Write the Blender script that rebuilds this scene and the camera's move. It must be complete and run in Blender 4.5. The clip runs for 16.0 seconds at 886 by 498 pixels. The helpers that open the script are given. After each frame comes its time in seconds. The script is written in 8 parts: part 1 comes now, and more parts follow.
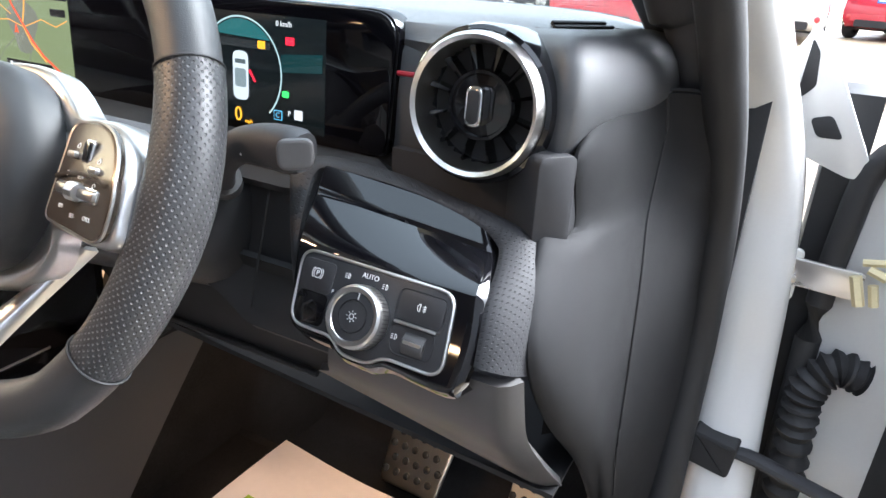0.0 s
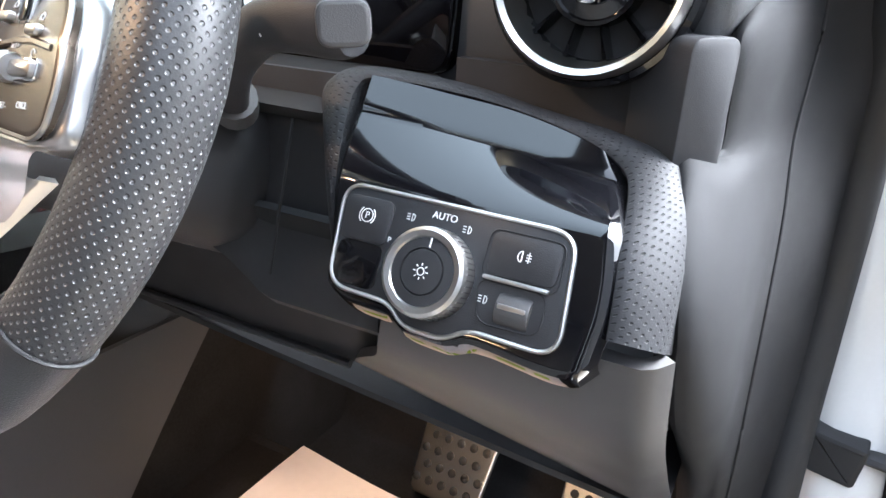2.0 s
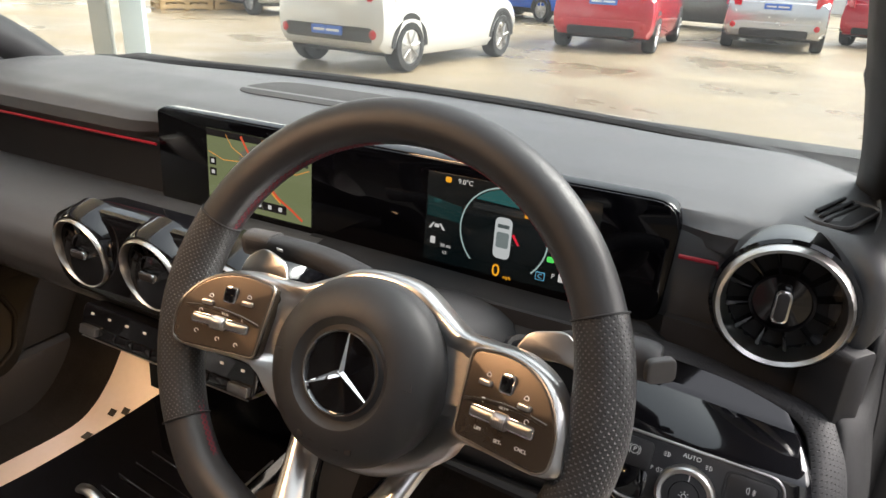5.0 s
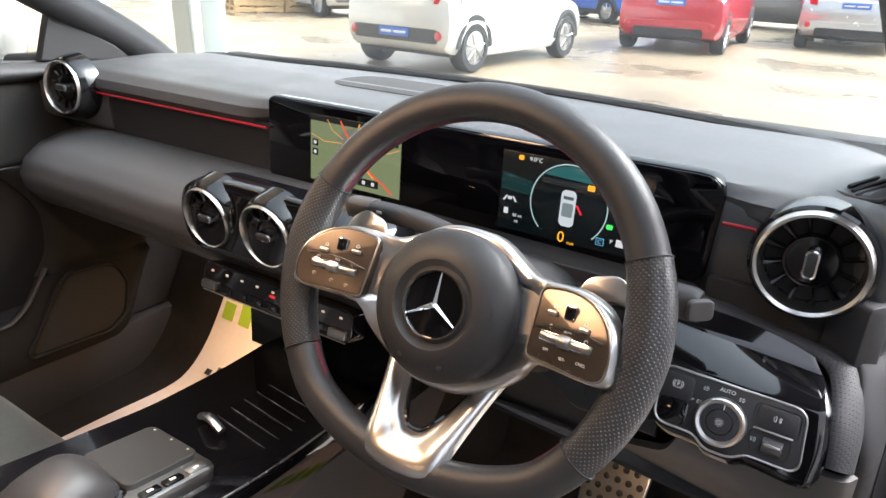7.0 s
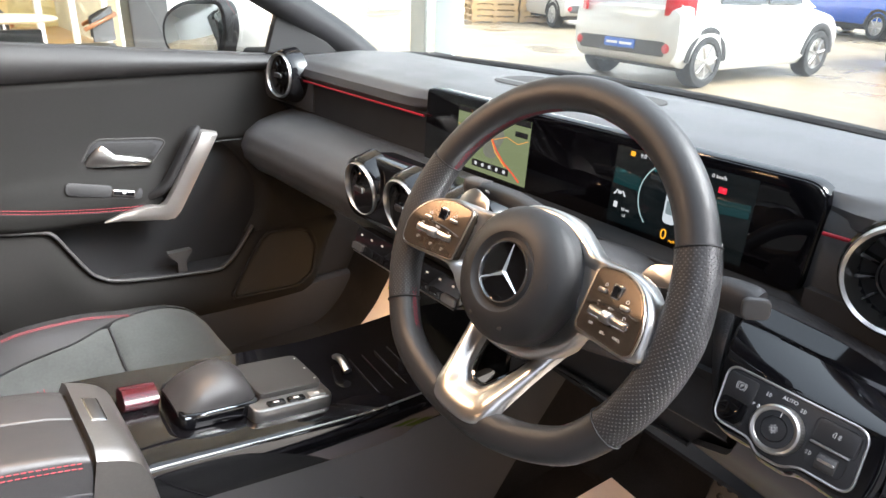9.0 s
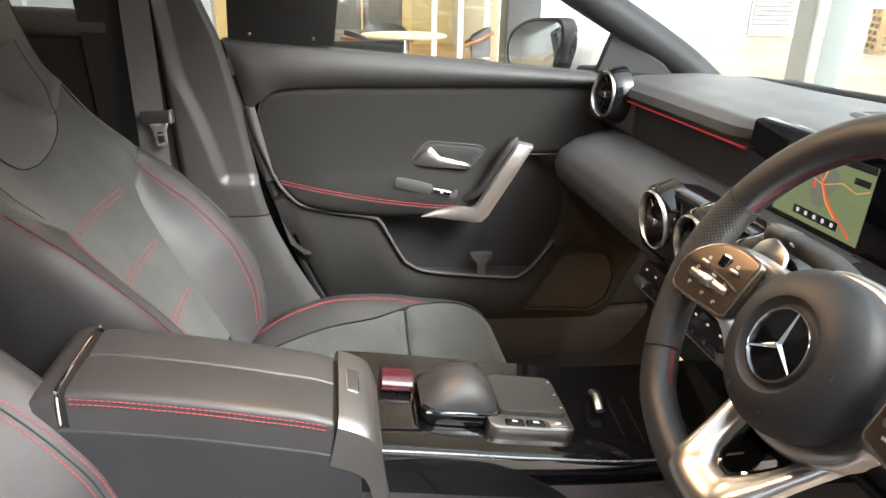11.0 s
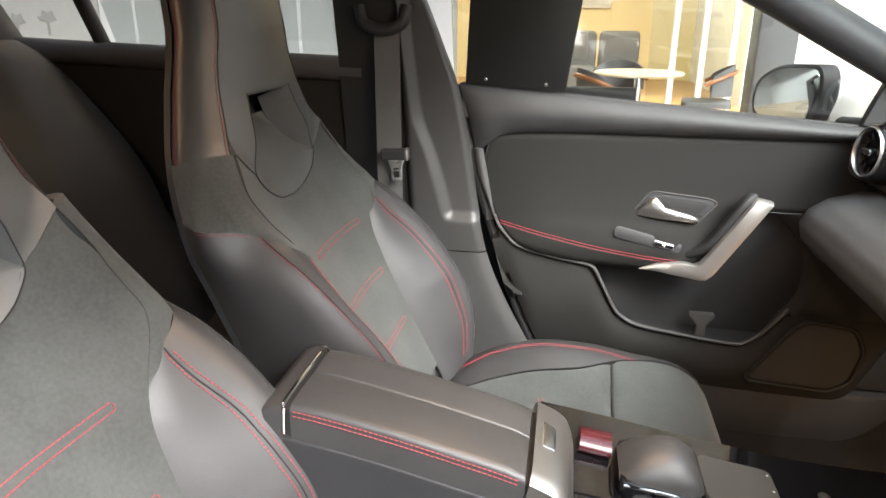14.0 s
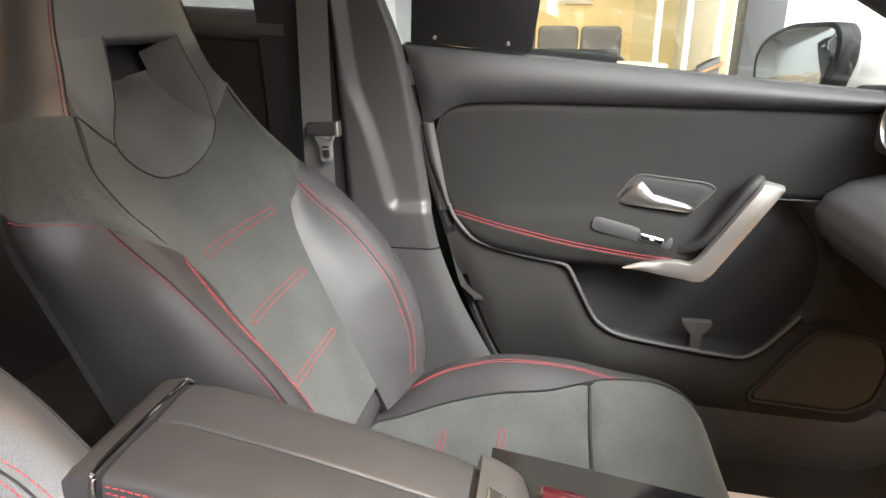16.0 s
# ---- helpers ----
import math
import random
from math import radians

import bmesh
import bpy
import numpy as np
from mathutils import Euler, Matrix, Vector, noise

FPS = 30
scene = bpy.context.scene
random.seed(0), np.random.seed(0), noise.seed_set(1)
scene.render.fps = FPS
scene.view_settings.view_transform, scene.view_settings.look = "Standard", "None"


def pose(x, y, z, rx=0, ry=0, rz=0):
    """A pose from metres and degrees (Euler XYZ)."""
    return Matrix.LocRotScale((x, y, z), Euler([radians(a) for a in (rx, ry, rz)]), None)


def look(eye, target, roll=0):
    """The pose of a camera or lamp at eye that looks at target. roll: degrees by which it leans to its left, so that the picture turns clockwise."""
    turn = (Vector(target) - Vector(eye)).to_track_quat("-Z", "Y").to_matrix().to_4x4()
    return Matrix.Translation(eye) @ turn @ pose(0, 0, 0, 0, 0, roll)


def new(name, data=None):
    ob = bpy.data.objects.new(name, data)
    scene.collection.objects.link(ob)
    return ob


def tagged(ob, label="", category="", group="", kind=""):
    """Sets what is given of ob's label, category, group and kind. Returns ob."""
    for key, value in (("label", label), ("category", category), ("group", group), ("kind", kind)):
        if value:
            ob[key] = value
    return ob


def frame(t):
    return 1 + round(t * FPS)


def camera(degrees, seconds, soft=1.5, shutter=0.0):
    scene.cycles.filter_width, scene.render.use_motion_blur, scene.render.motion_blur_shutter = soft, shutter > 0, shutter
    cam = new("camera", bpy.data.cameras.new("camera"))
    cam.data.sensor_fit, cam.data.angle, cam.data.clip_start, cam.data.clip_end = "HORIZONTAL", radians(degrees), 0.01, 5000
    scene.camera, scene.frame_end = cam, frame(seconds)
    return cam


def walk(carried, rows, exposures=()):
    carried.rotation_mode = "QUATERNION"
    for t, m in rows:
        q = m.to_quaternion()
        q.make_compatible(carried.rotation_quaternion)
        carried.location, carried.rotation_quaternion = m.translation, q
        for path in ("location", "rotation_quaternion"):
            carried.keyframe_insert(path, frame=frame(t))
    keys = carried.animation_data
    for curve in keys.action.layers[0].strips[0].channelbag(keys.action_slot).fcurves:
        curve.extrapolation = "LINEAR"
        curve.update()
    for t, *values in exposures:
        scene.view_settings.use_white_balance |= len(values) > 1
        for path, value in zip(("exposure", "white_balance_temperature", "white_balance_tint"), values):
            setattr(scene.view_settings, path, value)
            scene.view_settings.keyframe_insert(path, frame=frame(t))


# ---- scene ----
cam = camera(67.0, 16.0)
PATH = [
    (0, (0.853, -0.219, 1.052), (0.015, 1.419, 0.267), 3.2),
    (0.5, (0.795, -0.212, 1.031), (-0.059, 1.42, 0.253), 2.7),
    (1, (0.775, -0.206, 1.004), (-0.078, 1.429, 0.228), 2.5),
    (1.5, (0.766, -0.171, 0.974), (-0.083, 1.464, 0.195), 2.5),
    (2, (0.756, -0.139, 0.959), (-0.089, 1.497, 0.179), 2.5),
    (2.5, (0.756, -0.13, 0.956), (-0.081, 1.511, 0.178), 2.6),
    (3, (0.751, -0.158, 0.997), (-0.083, 1.488, 0.225), 2.5),
    (3.5, (0.725, -0.21, 1.087), (-0.098, 1.439, 0.309), 2.6),
    (4, (0.681, -0.254, 1.157), (-0.134, 1.399, 0.38), 2.7),
    (4.5, (0.641, -0.303, 1.189), (-0.171, 1.353, 0.416), 2.8),
    (5, (0.617, -0.346, 1.202), (-0.204, 1.305, 0.426), 2.8),
    (5.2, (0.61, -0.362, 1.204), (-0.212, 1.288, 0.427), 2.9),
    (7.3, (0.68, -0.473, 1.209), (-0.327, 1.071, 0.432), 2.0),
    (7.5, (0.697, -0.477, 1.212), (-0.336, 1.05, 0.436), 1.9),
    (8, (0.748, -0.466, 1.217), (-0.386, 0.986, 0.44), 1.6),
    (8.2, (0.767, -0.466, 1.214), (-0.419, 0.944, 0.437), 1.6),
    (10.3, (0.826, -0.372, 1.193), (-0.932, 0.213, 0.439), 1.4),
    (10.5, (0.819, -0.366, 1.191), (-0.966, 0.133, 0.44), 1.2),
    (11, (0.802, -0.35, 1.191), (-1.036, -0.057, 0.457), 1.0),
    (11.5, (0.798, -0.352, 1.196), (-1.068, -0.236, 0.485), 0.7),
    (12, (0.802, -0.362, 1.196), (-1.078, -0.407, 0.516), 0.5),
    (12.5, (0.797, -0.355, 1.196), (-1.082, -0.536, 0.535), 0.3),
    (13, (0.791, -0.348, 1.197), (-1.079, -0.618, 0.541), 0.2),
    (13.5, (0.79, -0.348, 1.197), (-1.075, -0.661, 0.545), 0.1),
    (14, (0.788, -0.351, 1.215), (-1.073, -0.686, 0.563), 0.2),
    (14.5, (0.773, -0.321, 1.242), (-1.085, -0.668, 0.587), 0.2),
    (15, (0.705, -0.305, 1.242), (-1.154, -0.649, 0.588), 0.3),
    (15.5, (0.619, -0.28, 1.212), (-1.241, -0.61, 0.557), 0.3),
    (16, (0.531, -0.319, 1.122), (-1.338, -0.607, 0.471), 0.4),
]
EXPOSURES = [(0.0, 2.6, 5750, 9), (0.5, 2.88, 5700, 9), (1.5, 3.05, 5650, 9), (3.0, 3.12, 5700, 9), (3.5, 2.55, 5850, 10), (4.0, 2.5, 6050, 11), (4.5, 1.8, 6450, 11), (5.0, 1.5, 6600, 12), (8.0, 2.15, 6000, 13), (11.0, 1.9, 6350, 10), (16.0, 2.0, 6350, 10)]
walk(cam, [(t, look(eye, target, roll)) for t, eye, target, roll in PATH], EXPOSURES)

# ---- sky, sun and lamps ----
world = bpy.data.worlds.new("overcast_sky")
scene.world = world
world.use_nodes = True
wn = world.node_tree
sky = wn.nodes.new("ShaderNodeTexSky")
sky.sky_type = 'NISHITA'
sky.sun_disc = False
sky.sun_elevation, sky.sun_rotation = radians(42), radians(60)
sky.air_density, sky.dust_density = 1.0, 4.0
grey = wn.nodes.new("ShaderNodeHueSaturation")
grey.inputs["Saturation"].default_value = 0.25
wn.links.new(sky.outputs["Color"], grey.inputs["Color"])
# an overcast sky is brighter overhead than at the horizon
way, up, rise, cloud = wn.nodes.new("ShaderNodeTexCoord"), wn.nodes.new("ShaderNodeSeparateXYZ"), wn.nodes.new("ShaderNodeMapRange"), wn.nodes.new("ShaderNodeVectorMath")
wn.links.new(way.outputs["Generated"], up.inputs[0])
wn.links.new(up.outputs["Z"], rise.inputs["Value"])
rise.inputs["From Min"].default_value, rise.inputs["From Max"].default_value = 0.0, 1.0
rise.inputs["To Min"].default_value, rise.inputs["To Max"].default_value = 0.55, 2.3
cloud.operation = 'SCALE'
wn.links.new(grey.outputs["Color"], cloud.inputs[0])
wn.links.new(rise.outputs["Result"], cloud.inputs["Scale"])
wn.links.new(cloud.outputs["Vector"], wn.nodes["Background"].inputs["Color"])
wn.nodes["Background"].inputs["Strength"].default_value = 0.13


def lamp(name, kind, energy, color, m, size=0.1, size_y=0.0):
    data = bpy.data.lights.new(name, kind)
    data.energy, data.color = energy, color
    if kind == 'AREA':
        data.size = size
        if size_y:
            data.shape, data.size_y = 'RECTANGLE', size_y
    if kind == 'SUN':
        data.angle = radians(size)
    ob = new(name, data)
    ob.matrix_world = m
    return ob


lamp("sun", 'SUN', 2.2, (1.0, 0.96, 0.9), look((5.6, 6.0, 7.0), (0, 0, 0)), 25)
# the dome lamp in the roof console and the two footwell lamps, lit while the door is open
lamp("dome_lamp", 'AREA', 1.4, (1.0, 0.62, 0.34), look((0.0, -0.30, 1.362), (0.0, -0.30, 0.5)), 0.16, 0.05)
lamp("rear_dome_lamp", 'AREA', 0.45, (1.0, 0.6, 0.3), look((0.0, -1.28, 1.372), (0.0, -1.28, 0.5)), 0.14, 0.05)
lamp("footwell_lamp_driver", 'AREA', 0.22, (1.0, 0.6, 0.3), look((0.44, 0.40, 0.60), (0.44, 0.62, 0.25)), 0.05)
lamp("footwell_lamp_passenger", 'AREA', 0.28, (1.0, 0.6, 0.26), look((-0.36, 0.36, 0.62), (-0.36, 0.42, 0.2)), 0.05)

# ---- materials ----
def mat(name, color, rough=0.5, metal=0.0, vary=0.15, scale=12.0, bump=0.0, bump_scale=400.0, coat=0.0, spec=0.5, rough_vary=0.1, voronoi=False, sheen=0.0):
    """A surface with mottling at a large and a small scale, and a fine relief."""
    m = bpy.data.materials.new(name)
    m.use_nodes = True
    n, l = m.node_tree.nodes, m.node_tree.links
    b = n["Principled BSDF"]
    b.inputs["Metallic"].default_value = metal
    b.inputs["Specular IOR Level"].default_value = spec
    b.inputs["Coat Weight"].default_value = coat
    b.inputs["Coat Roughness"].default_value = 0.03
    b.inputs["Sheen Weight"].default_value = sheen
    co = n.new("ShaderNodeTexCoord")
    big = n.new("ShaderNodeTexNoise")
    big.inputs["Scale"].default_value, big.inputs["Detail"].default_value = scale, 6
    fine = n.new("ShaderNodeTexNoise")
    fine.inputs["Scale"].default_value, fine.inputs["Detail"].default_value = scale * 22, 3
    for t in (big, fine):
        l.new(co.outputs["Object"], t.inputs["Vector"])
    mixv = n.new("ShaderNodeMath")
    mixv.operation = 'MULTIPLY_ADD'
    l.new(fine.outputs["Fac"], mixv.inputs[0])
    mixv.inputs[1].default_value = 0.5
    l.new(big.outputs["Fac"], mixv.inputs[2])
    ramp = n.new("ShaderNodeMapRange")
    ramp.inputs["From Min"].default_value, ramp.inputs["From Max"].default_value = 0.45, 1.05
    ramp.inputs["To Min"].default_value, ramp.inputs["To Max"].default_value = 1 - vary, 1 + vary
    l.new(mixv.outputs[0], ramp.inputs["Value"])
    hsv = n.new("ShaderNodeHueSaturation")
    hsv.inputs["Color"].default_value = (*color, 1)
    l.new(ramp.outputs["Result"], hsv.inputs["Value"])
    l.new(hsv.outputs["Color"], b.inputs["Base Color"])
    rr = n.new("ShaderNodeMapRange")
    rr.inputs["From Min"].default_value, rr.inputs["From Max"].default_value = 0.3, 0.7
    rr.inputs["To Min"].default_value, rr.inputs["To Max"].default_value = max(0.01, rough - rough_vary * rough), min(1, rough + rough_vary * rough)
    l.new(big.outputs["Fac"], rr.inputs["Value"])
    l.new(rr.outputs["Result"], b.inputs["Roughness"])
    if bump:
        if voronoi:
            tex = n.new("ShaderNodeTexVoronoi")
            tex.feature = 'DISTANCE_TO_EDGE'
            out = tex.outputs["Distance"]
        else:
            tex = n.new("ShaderNodeTexNoise")
            tex.inputs["Detail"].default_value = 4
            out = tex.outputs["Fac"]
        tex.inputs["Scale"].default_value = bump_scale
        l.new(co.outputs["Object"], tex.inputs["Vector"])
        bm_ = n.new("ShaderNodeBump")
        bm_.inputs["Strength"].default_value, bm_.inputs["Distance"].default_value = bump, 0.0006
        l.new(out, bm_.inputs["Height"])
        l.new(bm_.outputs["Normal"], b.inputs["Normal"])
    return m


def perforated(name, color, rough, pitch=0.0046, hole=0.0011, light=1.6, base=0.1):
    """Leather punched with a staggered grid of small dimples, laid out along the piece's own length and width."""
    m = mat(name, color, rough, vary=0.12, scale=20, bump=0.25, bump_scale=900)
    n, l = m.node_tree.nodes, m.node_tree.links
    b = n["Principled BSDF"]
    uv = n.new("ShaderNodeUVMap")
    rot = n.new("ShaderNodeMapping")
    rot.inputs["Rotation"].default_value = (0, 0, radians(45))
    rot.inputs["Scale"].default_value = (1 / pitch, 1 / pitch, 1)
    l.new(uv.outputs["UV"], rot.inputs["Vector"])
    vor = n.new("ShaderNodeTexVoronoi")
    vor.voronoi_dimensions = '2D'
    vor.inputs["Scale"].default_value, vor.inputs["Randomness"].default_value = 1.0, 0.0
    l.new(rot.outputs["Vector"], vor.inputs["Vector"])
    dot = n.new("ShaderNodeMapRange")
    dot.inputs["From Min"].default_value, dot.inputs["From Max"].default_value = hole / pitch * 0.6, hole / pitch * 1.25
    l.new(vor.outputs["Distance"], dot.inputs["Value"])
    bump = n.new("ShaderNodeBump")
    bump.inputs["Strength"].default_value, bump.inputs["Distance"].default_value = 0.9, 0.0008
    l.new(dot.outputs["Result"], bump.inputs["Height"])
    old = b.inputs["Normal"].links[0].from_node
    l.new(old.outputs["Normal"], bump.inputs["Normal"])
    l.new(bump.outputs["Normal"], b.inputs["Normal"])
    # Dots take their own tone; a lighter one paints light caught by the dimples
    src = b.inputs["Base Color"].links[0].from_socket
    mix = n.new("ShaderNodeMix")
    mix.data_type = 'RGBA'
    mix.inputs["A"].default_value = (*[min(1, c * light + base) for c in color], 1)
    l.new(dot.outputs["Result"], mix.inputs["Factor"])
    l.new(src, mix.inputs["B"])
    l.new(mix.outputs["Result"], b.inputs["Base Color"])
    return m


def glow(name, color, strength=1.0):
    m = bpy.data.materials.new(name)
    m.use_nodes = True
    b = m.node_tree.nodes["Principled BSDF"]
    b.inputs["Base Color"].default_value = (0.01, 0.01, 0.01, 1)
    b.inputs["Roughness"].default_value = 0.15
    b.inputs["Emission Color"].default_value = (*color, 1)
    b.inputs["Emission Strength"].default_value = strength * 0.26
    return m


def glass(name, tint=(0.93, 0.97, 0.96), rough=0.0, base=0.03):
    m = bpy.data.materials.new(name)
    m.use_nodes = True
    n, l = m.node_tree.nodes, m.node_tree.links
    n.remove(n["Principled BSDF"])
    tr, gl, mx, fr = (n.new("ShaderNodeBsdfTransparent"), n.new("ShaderNodeBsdfGlossy"), n.new("ShaderNodeMixShader"), n.new("ShaderNodeLayerWeight"))
    tr.inputs["Color"].default_value = (*tint, 1)
    gl.inputs["Roughness"].default_value = rough
    fr.inputs["Blend"].default_value = 0.5
    pw, sc = n.new("ShaderNodeMath"), n.new("ShaderNodeMath")
    pw.operation, pw.inputs[1].default_value = 'POWER', 4.0
    sc.operation, sc.inputs[1].default_value, sc.inputs[2].default_value = 'MULTIPLY_ADD', 0.45, base
    l.new(fr.outputs["Facing"], pw.inputs[0]); l.new(pw.outputs[0], sc.inputs[0]); l.new(sc.outputs[0], mx.inputs[0]); l.new(tr.outputs[0], mx.inputs[1]); l.new(gl.outputs[0], mx.inputs[2])
    l.new(mx.outputs[0], n["Material Output"].inputs[0])
    return m


SOFT = mat("dash_soft_touch", (0.052, 0.053, 0.056), 0.42, spec=0.75, bump=0.6, bump_scale=900, voronoi=True, vary=0.1)
PLASTIC = mat("dark_plastic", (0.024, 0.024, 0.026), 0.58, spec=0.38, bump=0.3, bump_scale=1500, vary=0.12)
PLASTIC_GREY = mat("grey_plastic", (0.050, 0.048, 0.048), 0.55, bump=0.3, bump_scale=1500, vary=0.08)
# For black parts and seams, and for sheets that stand for shaded gaps
BLACK = mat("black_parts_and_gap_shade", (0.012, 0.012, 0.013), 0.7, vary=0.2)
PIANO = mat("piano_black", (0.004, 0.004, 0.005), 0.045, coat=0.35, spec=0.5, vary=0.2, rough_vary=0.6)
LEATHER = mat("black_leather", (0.042, 0.041, 0.042), 0.35, bump=0.5, bump_scale=700, voronoi=True, vary=0.1)
LEATHER_GREY = mat("grey_leather", (0.088, 0.091, 0.092), 0.34, spec=0.6, bump=0.65, bump_scale=650, voronoi=True, vary=0.08)
WHEEL_LEATHER = mat("wheel_leather", (0.026, 0.026, 0.027), 0.40, bump=0.4, bump_scale=900, voronoi=True, vary=0.1)
PERF = perforated("perforated_leather", (0.030, 0.030, 0.031), 0.40, pitch=0.0036, hole=0.0008, light=1.7, base=0.02)
PERF_DASH = perforated("dimpled_trim", (0.026, 0.026, 0.028), 0.62, pitch=0.0034, hole=0.0006, light=0.5, base=0.004)
PERF_DASH.node_tree.nodes["Principled BSDF"].inputs["Specular IOR Level"].default_value = 0.25
SUEDE = mat("suede_microfibre", (0.062, 0.066, 0.064), 0.95, vary=0.3, scale=9, bump=0.3, bump_scale=2200, spec=0.12, sheen=0.18)
PILLAR_TRIM = mat("pillar_trim", (0.042, 0.041, 0.041), 0.42, spec=0.5, bump=0.3, bump_scale=1500, vary=0.08)
DOOR_LOW = mat("door_lower", (0.016, 0.0152, 0.0145), 0.62, spec=0.22, bump=0.35, bump_scale=1400)
SILVER = mat("satin_silver", (0.58, 0.565, 0.55), 0.30, metal=1.0, vary=0.04, rough_vary=0.12)
SILVER_DARK = mat("brushed_dark_silver", (0.38, 0.37, 0.36), 0.33, metal=1.0, vary=0.06)
CHROME = mat("chrome", (0.85, 0.85, 0.86), 0.06, metal=1.0, vary=0.02, rough_vary=0.5)
RED_TRIM = mat("red_trim", (0.32, 0.008, 0.02), 0.35, vary=0.08)
RED_THREAD = mat("red_thread", (0.31, 0.034, 0.045), 0.8, vary=0.2, scale=200)
RED_DARK = mat("dark_red_thread", (0.2, 0.025, 0.04), 0.8, vary=0.2, scale=200)
CARPET = mat("black_carpet", (0.02, 0.019, 0.019), 0.95, bump=1.0, bump_scale=900, vary=0.4, spec=0.1)
RUBBER = mat("rubber_seal", (0.016, 0.016, 0.017), 0.65, bump=0.3, bump_scale=900)
PAINT = mat("white_car_paint", (0.57, 0.565, 0.545), 0.22, coat=0.8, vary=0.03)
PAINT_SILVER = mat("silver_car_paint", (0.55, 0.56, 0.57), 0.25, metal=0.6, coat=0.8, vary=0.03)
WHITE_MARK = mat("white_print", (0.75, 0.75, 0.74), 0.6, vary=0.03)
GLASS = glass("window_glass")
SIDE_GLASS = glass("side_window_glass", (0.85, 0.88, 0.87), 0.0, 0.12)
BAND = mat("brushed_dark_band", (0.21, 0.20, 0.19), 0.36, metal=0.8, vary=0.08)
SCREEN = mat("screen_glass", (0.002, 0.002, 0.003), 0.05, spec=0.3, vary=0.1, rough_vary=0.5)
MIRROR = mat("mirror_glass", (0.85, 0.87, 0.87), 0.01, metal=1.0, vary=0.01)

# ---- building helpers ----
def V(*a):
    return Vector(a)


def thing(name, label, category, group="", kind=""):
    ob = new(name)
    ob.empty_display_size = 0.05
    return tagged(ob, label, category, group, kind)


def finish(bm, angle=38):
    bmesh.ops.remove_doubles(bm, verts=bm.verts, dist=1e-6)
    bmesh.ops.recalc_face_normals(bm, faces=bm.faces)
    for f in bm.faces:
        f.smooth = True
    for e in bm.edges:
        e.smooth = not (len(e.link_faces) == 2 and e.calc_face_angle(0) > radians(angle))


def part(name, bm, material, parent=None, label="", angle=38):
    finish(bm, angle)
    me = bpy.data.meshes.new(name)
    bm.to_mesh(me)
    bm.free()
    me.materials.append(material)
    ob = new(name, me)
    ob.parent = parent
    return tagged(ob, label) if label else ob


def structure(name, bm, material, label, category):
    return tagged(part(name, bm, material), label, category, "", "structure")


def loft(rings, caps=True, closed=True, bm=None):
    """A skin over rings of points, with its own lengthwise and crosswise measure in metres as UV."""
    bm = bm or bmesh.new()
    uvl = bm.loops.layers.uv.verify()
    rows = [[bm.verts.new(p) for p in r] for r in rings]
    n = len(rings[0])
    us = [0.0]
    for a, b in zip(rings, rings[1:]):
        us.append(us[-1] + sum((Vector(q) - Vector(p)).length for p, q in zip(a, b)) / n)
    vs = [0.0]
    mid = rings[len(rings) // 2]
    for i in range(n):
        vs.append(vs[-1] + (Vector(mid[(i + 1) % n]) - Vector(mid[i])).length)
    for k in range(len(rows) - 1):
        for i in range(n if closed else n - 1):
            j = (i + 1) % n
            q = [rows[k][i], rows[k][j], rows[k + 1][j], rows[k + 1][i]]
            try:
                f = bm.faces.new(q)
            except ValueError:
                continue
            for lp, w in zip(f.loops, ((us[k], vs[i]), (us[k], vs[i + 1]), (us[k + 1], vs[i + 1]), (us[k + 1], vs[i]))):
                lp[uvl].uv = w
    if caps and closed:
        for r in (rows[0], rows[-1]):
            try:
                bm.faces.new(r)
            except ValueError:
                pass
    return bm


def smooth_path(pts, n=8, closed=False):
    """A rounded curve through points."""
    P = [Vector(p) for p in pts]
    m, out = len(P), []
    for i in range(m if closed else m - 1):
        if closed:
            a, b, c, d = P[i - 1], P[i], P[(i + 1) % m], P[(i + 2) % m]
        else:
            a, b, c, d = P[max(i - 1, 0)], P[i], P[i + 1], P[min(i + 2, m - 1)]
        for k in range(n):
            t = k / n
            out.append(0.5 * ((2 * b) + (c - a) * t + (2 * a - 5 * b + 4 * c - d) * t * t + (3 * b - a - 3 * c + d) * t ** 3))
    if not closed:
        out.append(P[-1])
    return out


def tube(path, r, n=10, r2=None, closed=False, up=(0, 0, 1), bm=None, power=2.0):
    """A tube along a path; r may be a list; r2: its other radius (across the up direction r, along it r2)."""
    P = [Vector(p) for p in path]
    rings = []
    for i, p in enumerate(P):
        if closed:
            d = P[(i + 1) % len(P)] - P[i - 1]
        else:
            d = P[min(i + 1, len(P) - 1)] - P[max(i - 1, 0)]
        d.normalize()
        side = d.cross(Vector(up))
        if side.length < 1e-4:
            side = d.cross(Vector((0, 1, 0.01)))
        side.normalize()
        top = side.cross(d)
        ra = r[i] if isinstance(r, (list, tuple)) else r
        rb = (r2[i] if isinstance(r2, (list, tuple)) else r2) if r2 else ra
        ring = []
        for k in range(n):
            c, s = math.cos(2 * math.pi * k / n), math.sin(2 * math.pi * k / n)
            c, s = math.copysign(abs(c) ** (2 / power), c), math.copysign(abs(s) ** (2 / power), s)
            ring.append(p + side * ra * c + top * rb * s)
        rings.append(ring)
    if closed:
        rings.append(rings[0])
    return loft(rings, caps=not closed, bm=bm)


